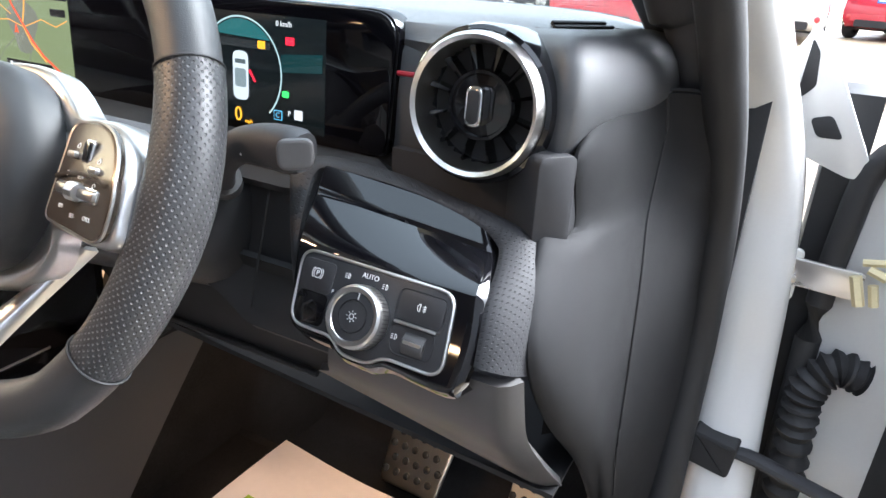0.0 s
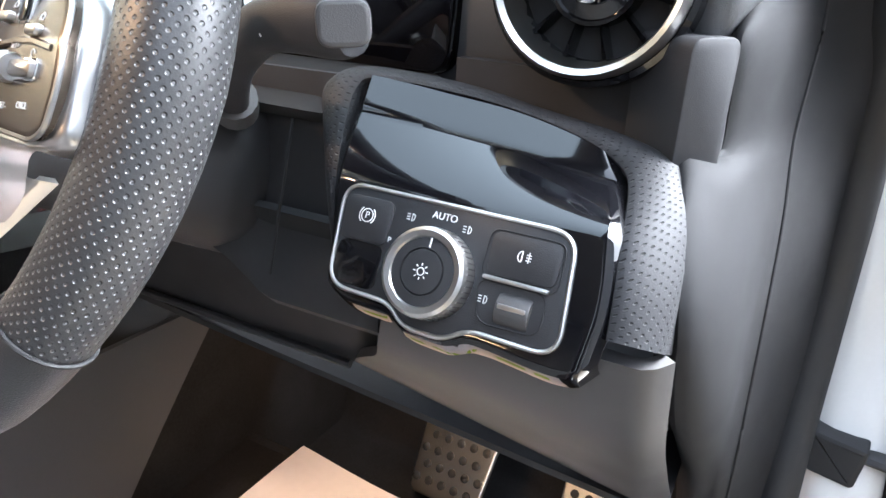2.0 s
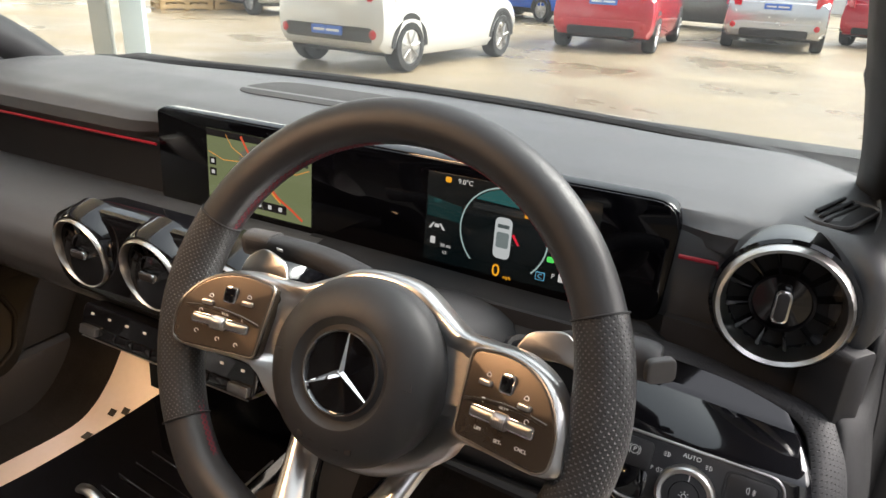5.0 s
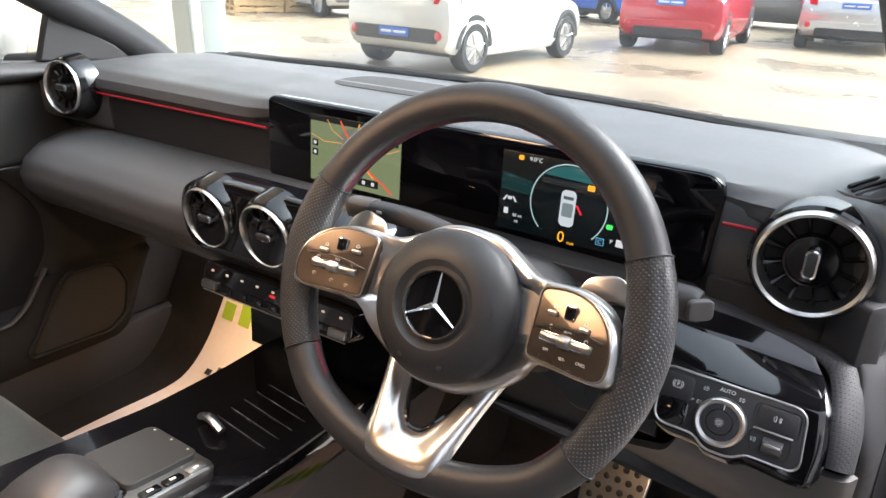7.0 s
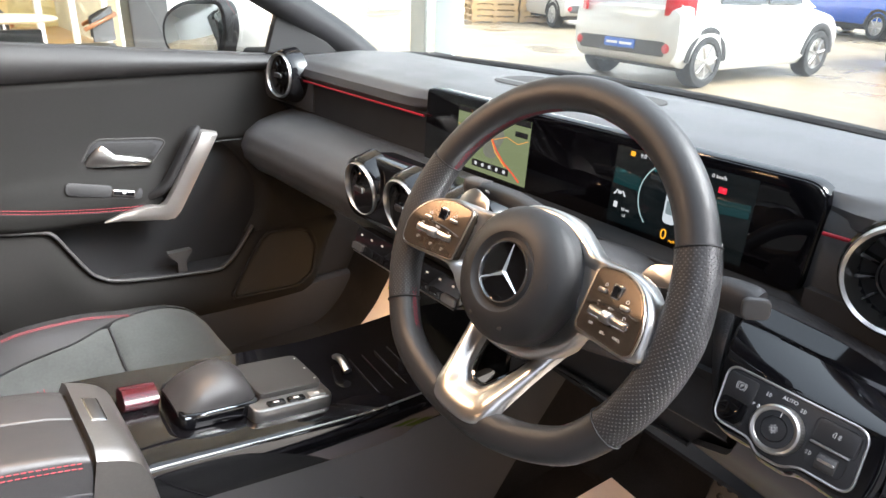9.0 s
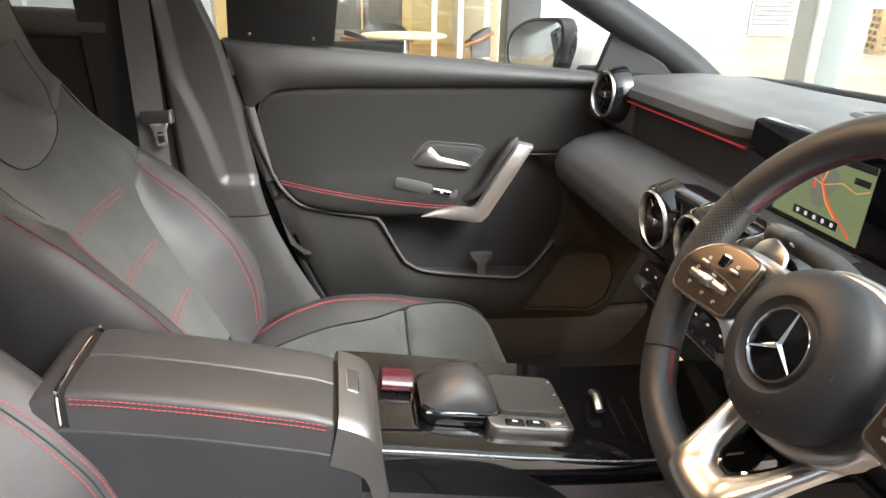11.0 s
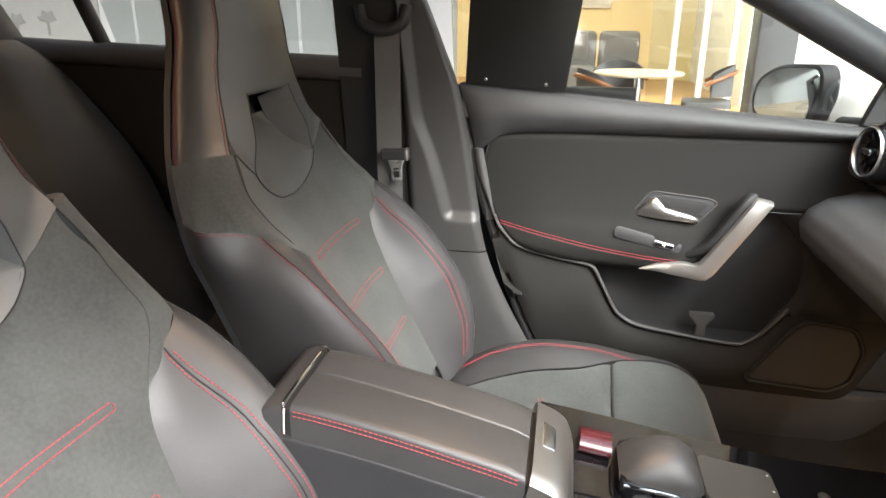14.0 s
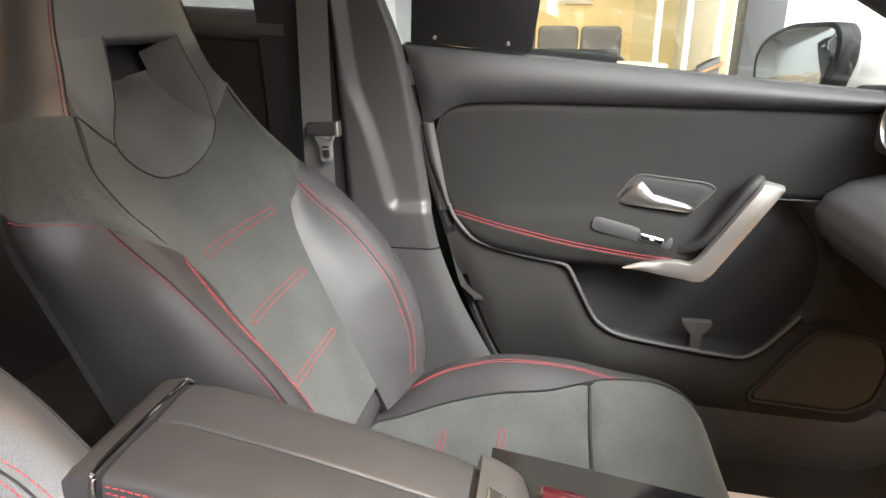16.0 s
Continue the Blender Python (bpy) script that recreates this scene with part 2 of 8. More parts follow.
def revolve(profile, m, n=32, bm=None, arc=None):
    """A turned body: profile of (radius, height) about the local z axis of m."""
    rings = []
    for k in range(n):
        a = 2 * math.pi * k / n
        rings.append([m @ Vector((r * math.cos(a), r * math.sin(a), h)) for r, h in profile])
    rings.append(rings[0])
    return loft(rings, caps=False, closed=False, bm=bm)


def rounded(pts, r, n=5):
    """A polygon (2D) with its corners rounded; r: one radius or one each."""
    out, m = [], len(pts)
    for i in range(m):
        p, a, b = Vector(pts[i]), Vector(pts[i - 1]), Vector(pts[(i + 1) % m])
        ri = r[i] if isinstance(r, (list, tuple)) else r
        da, db = (a - p), (b - p)
        k = min(ri, da.length * 0.49, db.length * 0.49)
        s, e = p + da.normalized() * k, p + db.normalized() * k
        for j in range(n + 1):
            t = j / n
            out.append((1 - t) ** 2 * s + 2 * t * (1 - t) * p + t * t * e)
    return out


def inset2d(poly, d):
    m, out = len(poly), []
    area = sum(poly[i - 1][0] * poly[i][1] - poly[i][0] * poly[i - 1][1] for i in range(m))
    sg = 1 if area > 0 else -1
    for i in range(m):
        t = Vector(poly[(i + 1) % m]) - Vector(poly[i - 1])
        t = t.normalized() if t.length > 1e-9 else Vector((1, 0))
        out.append(Vector(poly[i]) + Vector((-t.y, t.x)) * d * sg)
    return out


def prism(poly, depth, m, bevel=0.001, bm=None, bend=None):
    """A plate of the given outline, from local z 0 to depth, with eased front edges; bend(x, y): extra local z."""
    bend = bend or (lambda x, y: 0.0)
    b2 = inset2d(poly, bevel * 0.3)
    b3 = inset2d(poly, bevel)
    rings = [[m @ Vector((p[0], p[1], z + bend(p[0], p[1]))) for p in q] for q, z in ((poly, 0), (poly, depth - bevel), (b2, depth - bevel * 0.3), (b3, depth)) + (((inset2d(poly, bevel * 1.35), depth),) if bevel >= 0.002 else ())]
    if len(poly) > 11 and bend(*poly[0]) != bend(*poly[len(poly) // 2]):
        c = sum((Vector(p).to_2d() for p in b3), Vector((0, 0))) / len(b3)
        for k in (0.8, 0.6, 0.4, 0.2, 0.03):
            q = [c + (Vector(p).to_2d() - c) * k for p in b3]
            rings.append([m @ Vector((p[0], p[1], depth + bend(p[0], p[1]))) for p in q])
    return loft(rings, bm=bm)


def rect(w, h, cx=0.0, cy=0.0):
    return [(cx - w / 2, cy - h / 2), (cx + w / 2, cy - h / 2), (cx + w / 2, cy + h / 2), (cx - w / 2, cy + h / 2)]


def box(x0, x1, y0, y1, z0, z1, bevel=0.0, bm=None):
    bm = bm or bmesh.new()
    m = Matrix.Translation(((x0 + x1) / 2, (y0 + y1) / 2, z0))
    return prism(rounded(rect(abs(x1 - x0), abs(y1 - y0)), bevel, 3) if bevel else rect(abs(x1 - x0), abs(y1 - y0)), abs(z1 - z0), m, max(bevel, 0.0005), bm)


def sheet(f, nu, nv, thick=0.006, bm=None):
    """A curved panel f(u, v) of a given thickness, behind its face."""
    pts = [[Vector(f(i / nu, j / nv)) for j in range(nv + 1)] for i in range(nu + 1)]
    bm = bm or bmesh.new()
    uvl = bm.loops.layers.uv.verify()
    def normal(i, j):
        a = pts[min(i + 1, nu)][j] - pts[max(i - 1, 0)][j]
        b = pts[i][min(j + 1, nv)] - pts[i][max(j - 1, 0)]
        c = a.cross(b)
        return c.normalized() if c.length > 1e-12 else Vector((0, 0, 1))
    top = [[bm.verts.new(pts[i][j]) for j in range(nv + 1)] for i in range(nu + 1)]
    low = [[bm.verts.new(pts[i][j] - normal(i, j) * thick) for j in range(nv + 1)] for i in range(nu + 1)]
    lu = [0.0]
    for i in range(nu):
        lu.append(lu[-1] + (pts[i + 1][nv // 2] - pts[i][nv // 2]).length)
    lv = [0.0]
    for j in range(nv):
        lv.append(lv[-1] + (pts[nu // 2][j + 1] - pts[nu // 2][j]).length)
    for i in range(nu):
        for j in range(nv):
            fc = bm.faces.new((top[i][j], top[i + 1][j], top[i + 1][j + 1], top[i][j + 1]))
            for lp, w in zip(fc.loops, ((lu[i], lv[j]), (lu[i + 1], lv[j]), (lu[i + 1], lv[j + 1]), (lu[i], lv[j + 1]))):
                lp[uvl].uv = w
            bm.faces.new((low[i][j + 1], low[i + 1][j + 1], low[i + 1][j], low[i][j]))
    edge = [(i, 0) for i in range(nu)] + [(nu, j) for j in range(nv)] + [(i, nv) for i in range(nu, 0, -1)] + [(0, j) for j in range(nv, 0, -1)]
    for (a, b), (c, d) in zip(edge, edge[1:] + edge[:1]):
        bm.faces.new((top[c][d], top[a][b], low[a][b], low[c][d]))
    return bm


def stitches(path, dash=0.004, gap=0.002, r=0.0006, bm=None):
    """Single threads lying end to end along a path."""
    bm = bm or bmesh.new()
    P = [Vector(p) for p in path]
    left, on = 0.0, True
    cur = [P[0]]
    need = dash
    for a, b in zip(P, P[1:]):
        d, pos = (b - a).length, 0.0
        while d - pos > need:
            pos += need
            q = a + (b - a) * (pos / d)
            if on:
                tube(cur + [q], r, 4, bm=bm)
            cur, on = [q], not on
            need = dash if on else gap
        need -= d - pos
        if on:
            cur.append(b)
    return bm


def text(name, body, size, m, material, parent, depth=0.0002):
    cu = bpy.data.curves.new(name, 'FONT')
    cu.body, cu.size, cu.extrude, cu.align_x, cu.align_y = body, size, depth, 'CENTER', 'CENTER'
    tmp = new("lettering_tmp", cu)
    me = bpy.data.meshes.new_from_object(tmp.evaluated_get(bpy.context.evaluated_depsgraph_get()))
    bpy.data.objects.remove(tmp)
    me.transform(m)
    me.materials.clear()
    me.materials.append(material)
    ob = new(name, me)
    ob.parent = parent
    return ob


def basis(o, ex, ey):
    """A local frame at o with x along ex and y as near ey as it can."""
    ex = Vector(ex).normalized()
    ez = ex.cross(Vector(ey)).normalized()
    ey = ez.cross(ex)
    m = Matrix((ex, ey, ez)).transposed().to_4x4()
    m.translation = Vector(o)
    return m


def lerp(a, b, t):
    return a + (b - a) * t


def curve1(x, table):
    """Smooth value at x from a short table of (x, value), with no overshoot."""
    if x <= table[0][0]:
        return table[0][1]
    if x >= table[-1][0]:
        return table[-1][1]
    n = len(table)
    d = [(table[i + 1][1] - table[i][1]) / (table[i + 1][0] - table[i][0]) for i in range(n - 1)]

    def tangent(i):
        if i == 0 or i == n - 1:
            return d[0 if i == 0 else -1] if n > 2 else 0.0
        return 0.0 if d[i - 1] * d[i] <= 0 else 2 * d[i - 1] * d[i] / (d[i - 1] + d[i])
    for i in range(n - 1):
        a, b = table[i][0], table[i + 1][0]
        if x <= b:
            h, t = b - a, (x - a) / (b - a)
            return (2 * t ** 3 - 3 * t * t + 1) * table[i][1] + (t ** 3 - 2 * t * t + t) * h * tangent(i) + (3 * t * t - 2 * t ** 3) * table[i + 1][1] + (t ** 3 - t * t) * h * tangent(i + 1)

# ---- dashboard ----
def screen_base(x):
    return 0.70 - 0.16 * (x / 0.75) ** 2


def dash_top(x, s):
    """Upper dash skin: s 0 at the lip over the red strip, 1 at the foot of the windscreen."""
    b = screen_base(x)
    prof = [(0.268, 0.966), (0.258, 0.978), (0.262, 0.993), (0.28, 1.006), (0.33, 1.014), (0.45, 1.018), (0.57, 1.010), (b, 0.997)]
    k = s * (len(prof) - 1)
    i = min(int(k), len(prof) - 2)
    y, z = lerp(prof[i][0], prof[i + 1][0], k - i), lerp(prof[i][1], prof[i + 1][1], k - i)
    sag = max(0.0, abs(x) - 0.60) / 0.16
    back = curve1(x, [(-0.17, 0.0), (-0.12, 1.0), (0.555, 1.0), (0.585, 0.0)]) * max(0.0, 1 - s * 2.2)
    return Vector((x, y + 0.035 * back, z - 0.03 * sag ** 2))


dash = thing("dashboard", "dark grey soft-touch car dashboard with red trim strip and round vents", "dashboard")
part("upper_pad", sheet(lambda u, v: dash_top(lerp(-1, 1, u) * curve1(v, [(0.25, 0.655), (0.5, 0.715), (0.8, 0.757)]), v), 48, 28, 0.012), SOFT, dash, "dark grey grained soft-touch upper pad")
# recessed band below the strip
part("recess_band", sheet(lambda u, v: (lerp(-0.72, 0.60, u), 0.272 + 0.004 * math.sin(v * math.pi), lerp(0.89, 0.968, v)), 8, 4, 0.01), BLACK, dash, "matt black recessed band")
for a, b in ((-0.60, -0.118), (0.558, 0.60)):
    part("red_strip", tube([(lerp(a, b, k / 12), 0.259, 0.9675) for k in range(13)], 0.0022, 8, up=(0, 0, 1)), RED_TRIM, dash, "thin glossy red trim strip")


def lower_pad(x, v):
    prof = [(0.275, 0.894), (0.25, 0.897), (0.205, 0.89), (0.16, 0.876), (0.132, 0.853), (0.124, 0.825), (0.135, 0.795), (0.165, 0.765), (0.22, 0.735), (0.32, 0.70), (0.46, 0.66)]
    k = v * (len(prof) - 1)
    i = min(int(k), len(prof) - 2)
    y, z = lerp(prof[i][0], prof[i + 1][0], k - i), lerp(prof[i][1], prof[i + 1][1], k - i)
    e = max(0.0, (-x - 0.56) / 0.12)
    y = y + 0.05 * e * e * max(0, 1 - v)
    z = z - 0.012 * e
    return Vector((x, y, z))


part("lower_pad", sheet(lambda u, v: lower_pad(lerp(-0.69, 0.16, u), 1 - v), 30, 30, 0.012), SOFT, dash, "dark grey padded lower dash roll")


def vent(parent, c, r, tilt, turn, spokes=12, name="air_vent", slim=False):
    """A round turbine vent: black bezel, silver ring, radial blades, oval centre knob."""
    m = pose(*c, 90 - tilt, 0, turn)
    hg = 0.55 if r < 0.047 else 1.0
    g = part(name, revolve(([(r * 1.26, -0.034), (r * 1.19, -0.016), (r * 1.11, -0.003), (r * 1.04, 0.002), (r * 0.99, 0.0)] if slim else [(r * 1.12, -0.045), (r * 1.13, -0.008), (r * 1.10, 0.001), (r * 1.04, 0.003), (r * 0.99, 0.0)]), m, 48), PIANO, parent, "black round vent bezel")
    part("ring", revolve([(r * 0.995, 0.0), (r * 0.99, 0.005), (r * 0.955, 0.0075), (r * 0.92, 0.005), (r * 0.91, 0.0), (r * 0.86, -0.02)] if slim else [(r * 1.03, 0.0), (r * 1.02, 0.008 * hg), (r * 0.97, 0.0125 * hg), (r * 0.91, 0.010 * hg), (r * 0.87, 0.0), (r * 0.84, -0.02)], m, 48), SILVER, g, "satin silver vent ring")
    part("throat", revolve([(r * 0.88, -0.002), (r * 0.84, -0.010 if slim else -0.018), (r * 0.3, -0.0115 if slim else -0.020), (0.0001, -0.0115 if slim else -0.020)], m, 32), BLACK, g)
    for k in range(spokes):
        a = 2 * math.pi * (k + 0.5) / spokes
        d = Vector((math.cos(a), math.sin(a), 0))
        n = Vector((-math.sin(a), math.cos(a), 0))
        rr = [[m @ (d * q * r + n * s * w + Vector((0, 0, h))) for s, h in ((-1, h0), (1, h0 + 0.003), (1, h0 - 0.012), (-1, h0 - 0.014))] for q, w, h0 in ((0.46, 0.0009, -0.006), (0.84, 0.0016, -0.006))]
        part("blade", loft(rr), PIANO, g)
    part("hub", revolve([(r * 0.50, -0.03), (r * 0.51, -0.006), (r * 0.49, -0.003), (r * 0.45, -0.003), (r * 0.43, -0.006), (0.0001, -0.005)], m, 32), PIANO, g)
    m = m @ pose(0, 0, 0, 0, 0, 90 if slim else 0)
    ov = rounded(rect(r * 0.27, r * 0.58), r * 0.14, 6)
    kn = part("knob_rim", prism(ov, 0.012, m @ Matrix.Translation((0, 0, -0.004)), 0.002), CHROME, g, "chrome edged oval vent knob")
    part("knob_face", prism(rounded(rect(r * 0.18, r * 0.47), r * 0.09, 6), 0.0092, m @ Matrix.Translation((0, 0, 0.0005)), 0.001), PLASTIC, kn)
    return g


vent(dash, (0.648, 0.224, 0.958), 0.0515, 4, 0)
vent(dash, (-0.618, 0.230, 0.974), 0.0495, 4, 6, slim=True)
# end caps of the dash, wrapping round outside the outer vents
for s in (-1, 1):
    plan = smooth_path([(0.545, 0.270, 0), (0.60, 0.262, 0), (0.66, 0.252, 0), (0.692, 0.238, 0), (0.710, 0.230, 0), (0.724, 0.241, 0), (0.739, 0.288, 0), (0.755, 0.36, 0), (0.770, 0.46, 0), (0.776, 0.58, 0)], 6)
    rr = []
    for k, p in enumerate(plan):
        t = k / (len(plan) - 1)
        zb = curve1(t, [(0, 0.90), (0.38, 0.918), (0.5, 0.934), (0.62, 0.952), (1, 0.96)])
        zt = curve1(t, [(0, 0.980), (0.5, 0.988), (0.75, 0.985), (1, 0.972)])
        c = Vector((0.60, 0.50, 0)) - p
        c.normalize()
        rr.append([(s * (p.x + c.x * a), p.y + c.y * a, z) for a, z in ((0.03, zb - 0.012), (0.006, zb - 0.006), (0.0, zb + 0.004), (0.0, lerp(zb, zt, 0.6)), (0.003, zt + 0.003), (0.011, zt + 0.014), (0.026, zt + 0.022), (0.05, zt + 0.0245), (0.06, zt - 0.01))])
    part("end_pad", loft(rr if s > 0 else rr[::-1]), SOFT, dash, "soft-touch dash end round the vent")
part("vent_surround", sheet(lambda u, v: (lerp(0.555, 0.722, u), 0.258 - 0.02 * u, lerp(0.845, 0.905, v)), 4, 4, 0.02), PLASTIC, dash, "dark panel under the driver vent")
part("side_block", prism(rounded(rect(0.032, 0.074), 0.008), 0.04, basis((0.7135, 0.2225, 0.8955), (0.61, 0.79, 0), (0, 0, 1)) @ Matrix.Translation((0, 0, -0.038)), 0.0015), PLASTIC, dash, "dark moulded block beside the vent")

# windscreen-side speaker grille and corner demister vents
part("speaker_grille", prism(rounded(rect(0.34, 0.125), 0.06, 8), 0.004, basis((0.03, 0.475, 1.0135), (1, 0, 0), (0, 1, -0.01)), 0.001), mat("speaker_mesh", (0.03, 0.03, 0.03), 0.8, bump=1.0, bump_scale=1400), dash, "dark mesh centre speaker grille")
for s in (-1, 1):
    dm = basis((s * 0.684, 0.358, 1.0015), (s * 0.35, 0.93, -0.02), (-0.93 * s, 0.35, 0.02 * s))
    fr = part("demister_vent", prism(rounded(rect(0.105, 0.042), 0.018, 6), 0.004, dm, 0.0012), PLASTIC, dash, "slotted black demister vent")
    part("vent_rim", tube([dm @ Vector((p.x, p.y, 0.004)) for p in rounded(rect(0.105, 0.042), 0.018, 6)], 0.0022, 6, closed=True), PLASTIC_GREY, fr, "raised grey rim")
    for k in range(5):
        part("slat", prism(rounded(rect(0.088 - 0.008 * abs(k - 2), 0.0035, 0, -0.013 + 0.0066 * k), 0.001, 2), 0.0035, dm @ pose(0, 0, 0.002, 25), 0.0006), BLACK, fr)

# ---- display ----
display = thing("display_panel", "wide black glass display housing with map screen and instrument screen", "car display")
D = basis((0.219, 0.262, 0.953), (1, 0, 0), (0, 0.06, 1))
outline = rounded([(-0.337, -0.062), (0.330, -0.062), (0.337, 0.063), (-0.337, 0.065)], [0.012, 0.02, 0.03, 0.012], 6)
part("housing", prism(outline, 0.022, D @ Matrix.Translation((0, 0, -0.024)), 0.004), SCREEN, display, "gloss black display housing")
part("cover_glass", prism(inset2d(outline, 0.0025), 0.0022, D @ Matrix.Translation((0, 0, -0.0018)), 0.0006), SCREEN, display)

Z0 = 0.0012  # just proud of the cover glass


def on_screen(x, y, dz=0.0):
    return D @ Matrix.Translation((x, y, Z0 + dz))


nav = part("map_screen", prism(rect(0.165, 0.098, -0.165, 0.0), 0.0006, D @ Matrix.Translation((0, 0, 0.0003)), 0.0002), glow("map_land", (0.36, 0.42, 0.20), 0.55), display, "lit green map screen")
MAPS = {"grey": glow("map_grey", (0.30, 0.30, 0.22), 0.6), "red": glow("map_road_red", (0.9, 0.12, 0.05), 0.9), "orange": glow("map_road_orange", (0.95, 0.42, 0.08), 0.9), "dark": glow("map_bar", (0.02, 0.02, 0.02), 0.5), "white": glow("icon_white", (0.85, 0.85, 0.82), 0.8), "blue": glow("icon_blue", (0.15, 0.55, 0.8), 0.8)}


def flat(name, pts, material, parent, dz=0.0):
    return part(name, prism([Vector(p) for p in pts], 0.0003, on_screen(0, 0, dz - 0.0001), 0.0001), material, parent)


def line(name, pts, w, material, parent, dz=0.0002):
    return part(name, tube([on_screen(p[0], p[1], dz) @ Vector((0, 0, 0)) for p in pts], w, 6, r2=0.0003, up=(0, -1, 0)), material, parent)


town = [(-0.165 + 0.026 * math.cos(a) * (1 + 0.25 * math.sin(3 * a)), 0.008 + 0.03 * math.sin(a)) for a in [2 * math.pi * k / 20 for k in range(20)]]
flat("built_up_area", town, MAPS["grey"], nav, 0.0)
line("main_road", [(-0.19, 0.046), (-0.18, 0.03), (-0.165, 0.012), (-0.15, -0.006), (-0.132, -0.022), (-0.11, -0.034), (-0.095, -0.044)], 0.0016, MAPS["red"], nav, 0.0006)
line("side_road", [(-0.155, 0.046), (-0.16, 0.025), (-0.165, 0.010), (-0.152, -0.01), (-0.128, -0.028)], 0.0013, MAPS["orange"], nav, 0.0004)
for k, pts in enumerate((((-0.245, 0.02), (-0.22, 0.012), (-0.19, 0.014), (-0.165, 0.008)), ((-0.23, -0.045), (-0.205, -0.02), (-0.18, -0.004), (-0.165, 0.006)), ((-0.162, 0.008), (-0.13, 0.018), (-0.105, 0.012), (-0.085, 0.02)), ((-0.15, -0.01), (-0.16, -0.03), (-0.155, -0.045)), ((-0.215, 0.045), (-0.205, 0.03), (-0.185, 0.02)))):
    line("minor_road", pts, 0.0006, MAPS["grey"] if k % 2 else MAPS["orange"], nav, 0.0003)
flat("status_bar", rect(0.165, 0.009, -0.165, 0.0445), MAPS["dark"], nav, 0.0002)
flat("tool_bar", rounded(rect(0.085, 0.011, -0.162, -0.036), 0.002), MAPS["dark"], nav, 0.0002)
for k in range(5):
    flat("tool_icon", rounded(rect(0.0055, 0.0055, -0.195 + 0.0165 * k, -0.036), 0.0015), MAPS["white"], nav, 0.0005)
for k in range(2):
    flat("side_icon", rounded(rect(0.011, 0.010, -0.238, 0.008 - 0.014 * k), 0.001), MAPS["dark"], nav, 0.0002)
    flat("side_icon_mark", rounded(rect(0.005, 0.005, -0.238, 0.008 - 0.014 * k), 0.001), MAPS["white"], nav, 0.0005)
flat("name_plate", rounded(rect(0.026, 0.008, -0.1, 0.027), 0.001), MAPS["dark"], nav, 0.0002)
flat("position_arrow", [(-0.181, 0.0), (-0.177, 0.001), (-0.173, 0.0), (-0.177, 0.011)], MAPS["red"], nav, 0.0008)

cluster = part("instrument_screen", prism(rect(0.19, 0.1, 0.168, -0.001), 0.0006, D @ Matrix.Translation((0, 0, 0.0003)), 0.0002), glow("cluster_dark", (0.001, 0.005, 0.006), 0.6), display, "dark instrument screen with speed read-out")
TEAL, AMBER, GREEN, RED_LAMP = glow("gauge_teal", (0.05, 0.28, 0.27), 0.4), glow("amber_digits", (1.0, 0.45, 0.02), 1.1), glow("green_telltale", (0.1, 0.9, 0.15), 1.0), glow("red_telltale", (0.95, 0.02, 0.05), 1.0)
GLOWBAND = glow("teal_wash", (0.004, 0.045, 0.045), 0.6)
cx, cy = 0.165, -0.004
flat("teal_wash", [(0.075, 0.0), (0.116, -0.002), (0.116, 0.016), (0.075, 0.022)], GLOWBAND, cluster, 0.0)
flat("teal_wash", [(0.214, 0.0), (0.26, 0.004), (0.26, 0.02), (0.214, 0.016)], GLOWBAND, cluster, 0.0)
line("gauge_arc", [(cx + 0.049 * math.cos(radians(a)), cy + 0.049 * math.sin(radians(a))) for a in range(-45, 226, 6)], 0.0008, glow("gauge_white", (0.55, 0.75, 0.72), 0.7), cluster)
flat("gauge_cap", [(cx + 0.047 * math.cos(radians(a)), cy + 0.047 * math.sin(radians(a))) for a in range(40, 141, 8)], TEAL, cluster, 0.0001)
flat("gauge_band", [(cx - 0.036, cy + 0.022), (cx + 0.036, cy + 0.022), (cx + 0.036, cy + 0.029), (cx - 0.036, cy + 0.029)], glow("band_grey", (0.03, 0.035, 0.035), 0.6), cluster, 0.0004)
flat("amber_box", rounded(rect(0.009, 0.007, cx + 0.026, cy + 0.026), 0.001), AMBER, cluster, 0.0006)
carp = flat("car_picture", rounded(rect(0.019, 0.045, cx, cy - 0.004), 0.007, 5), glow("picture_white", (0.75, 0.8, 0.8), 0.8), cluster, 0.0004)
flat("car_roof", rounded(rect(0.014, 0.017, cx, cy - 0.006), 0.003), glow("picture_grey", (0.28, 0.34, 0.34), 0.7), carp, 0.0007)
flat("car_bonnet_line", rounded(rect(0.013, 0.004, cx, cy + 0.009), 0.001), glow("picture_grey2", (0.12, 0.15, 0.15), 0.7), carp, 0.0007)
flat("open_door_mark", [(cx + 0.0098, cy + 0.001), (cx + 0.012, cy + 0.003), (cx + 0.019, cy - 0.008), (cx + 0.017, cy - 0.0085)], RED_LAMP, cluster, 0.0005)
text("speed_zero", "0", 0.019, on_screen(cx - 0.004, cy - 0.041, 0.0004), AMBER, cluster)
text("speed_unit", "mph", 0.0052, on_screen(cx + 0.009, cy - 0.046, 0.0004), AMBER, cluster)
text("outside_temperature", "9.0°C", 0.0075, on_screen(0.118, 0.043, 0.0004), MAPS["white"], cluster)
text("lim_text", "LIM", 0.0055, on_screen(0.087, 0.018, 0.0004), TEAL, cluster)
text("fuel_range", "50 mi", 0.0055, on_screen(0.1, -0.031, 0.0004), MAPS["white"], cluster)
text("fuel_share", "1/2", 0.0045, on_screen(0.099, -0.039, 0.0004), MAPS["white"], cluster)
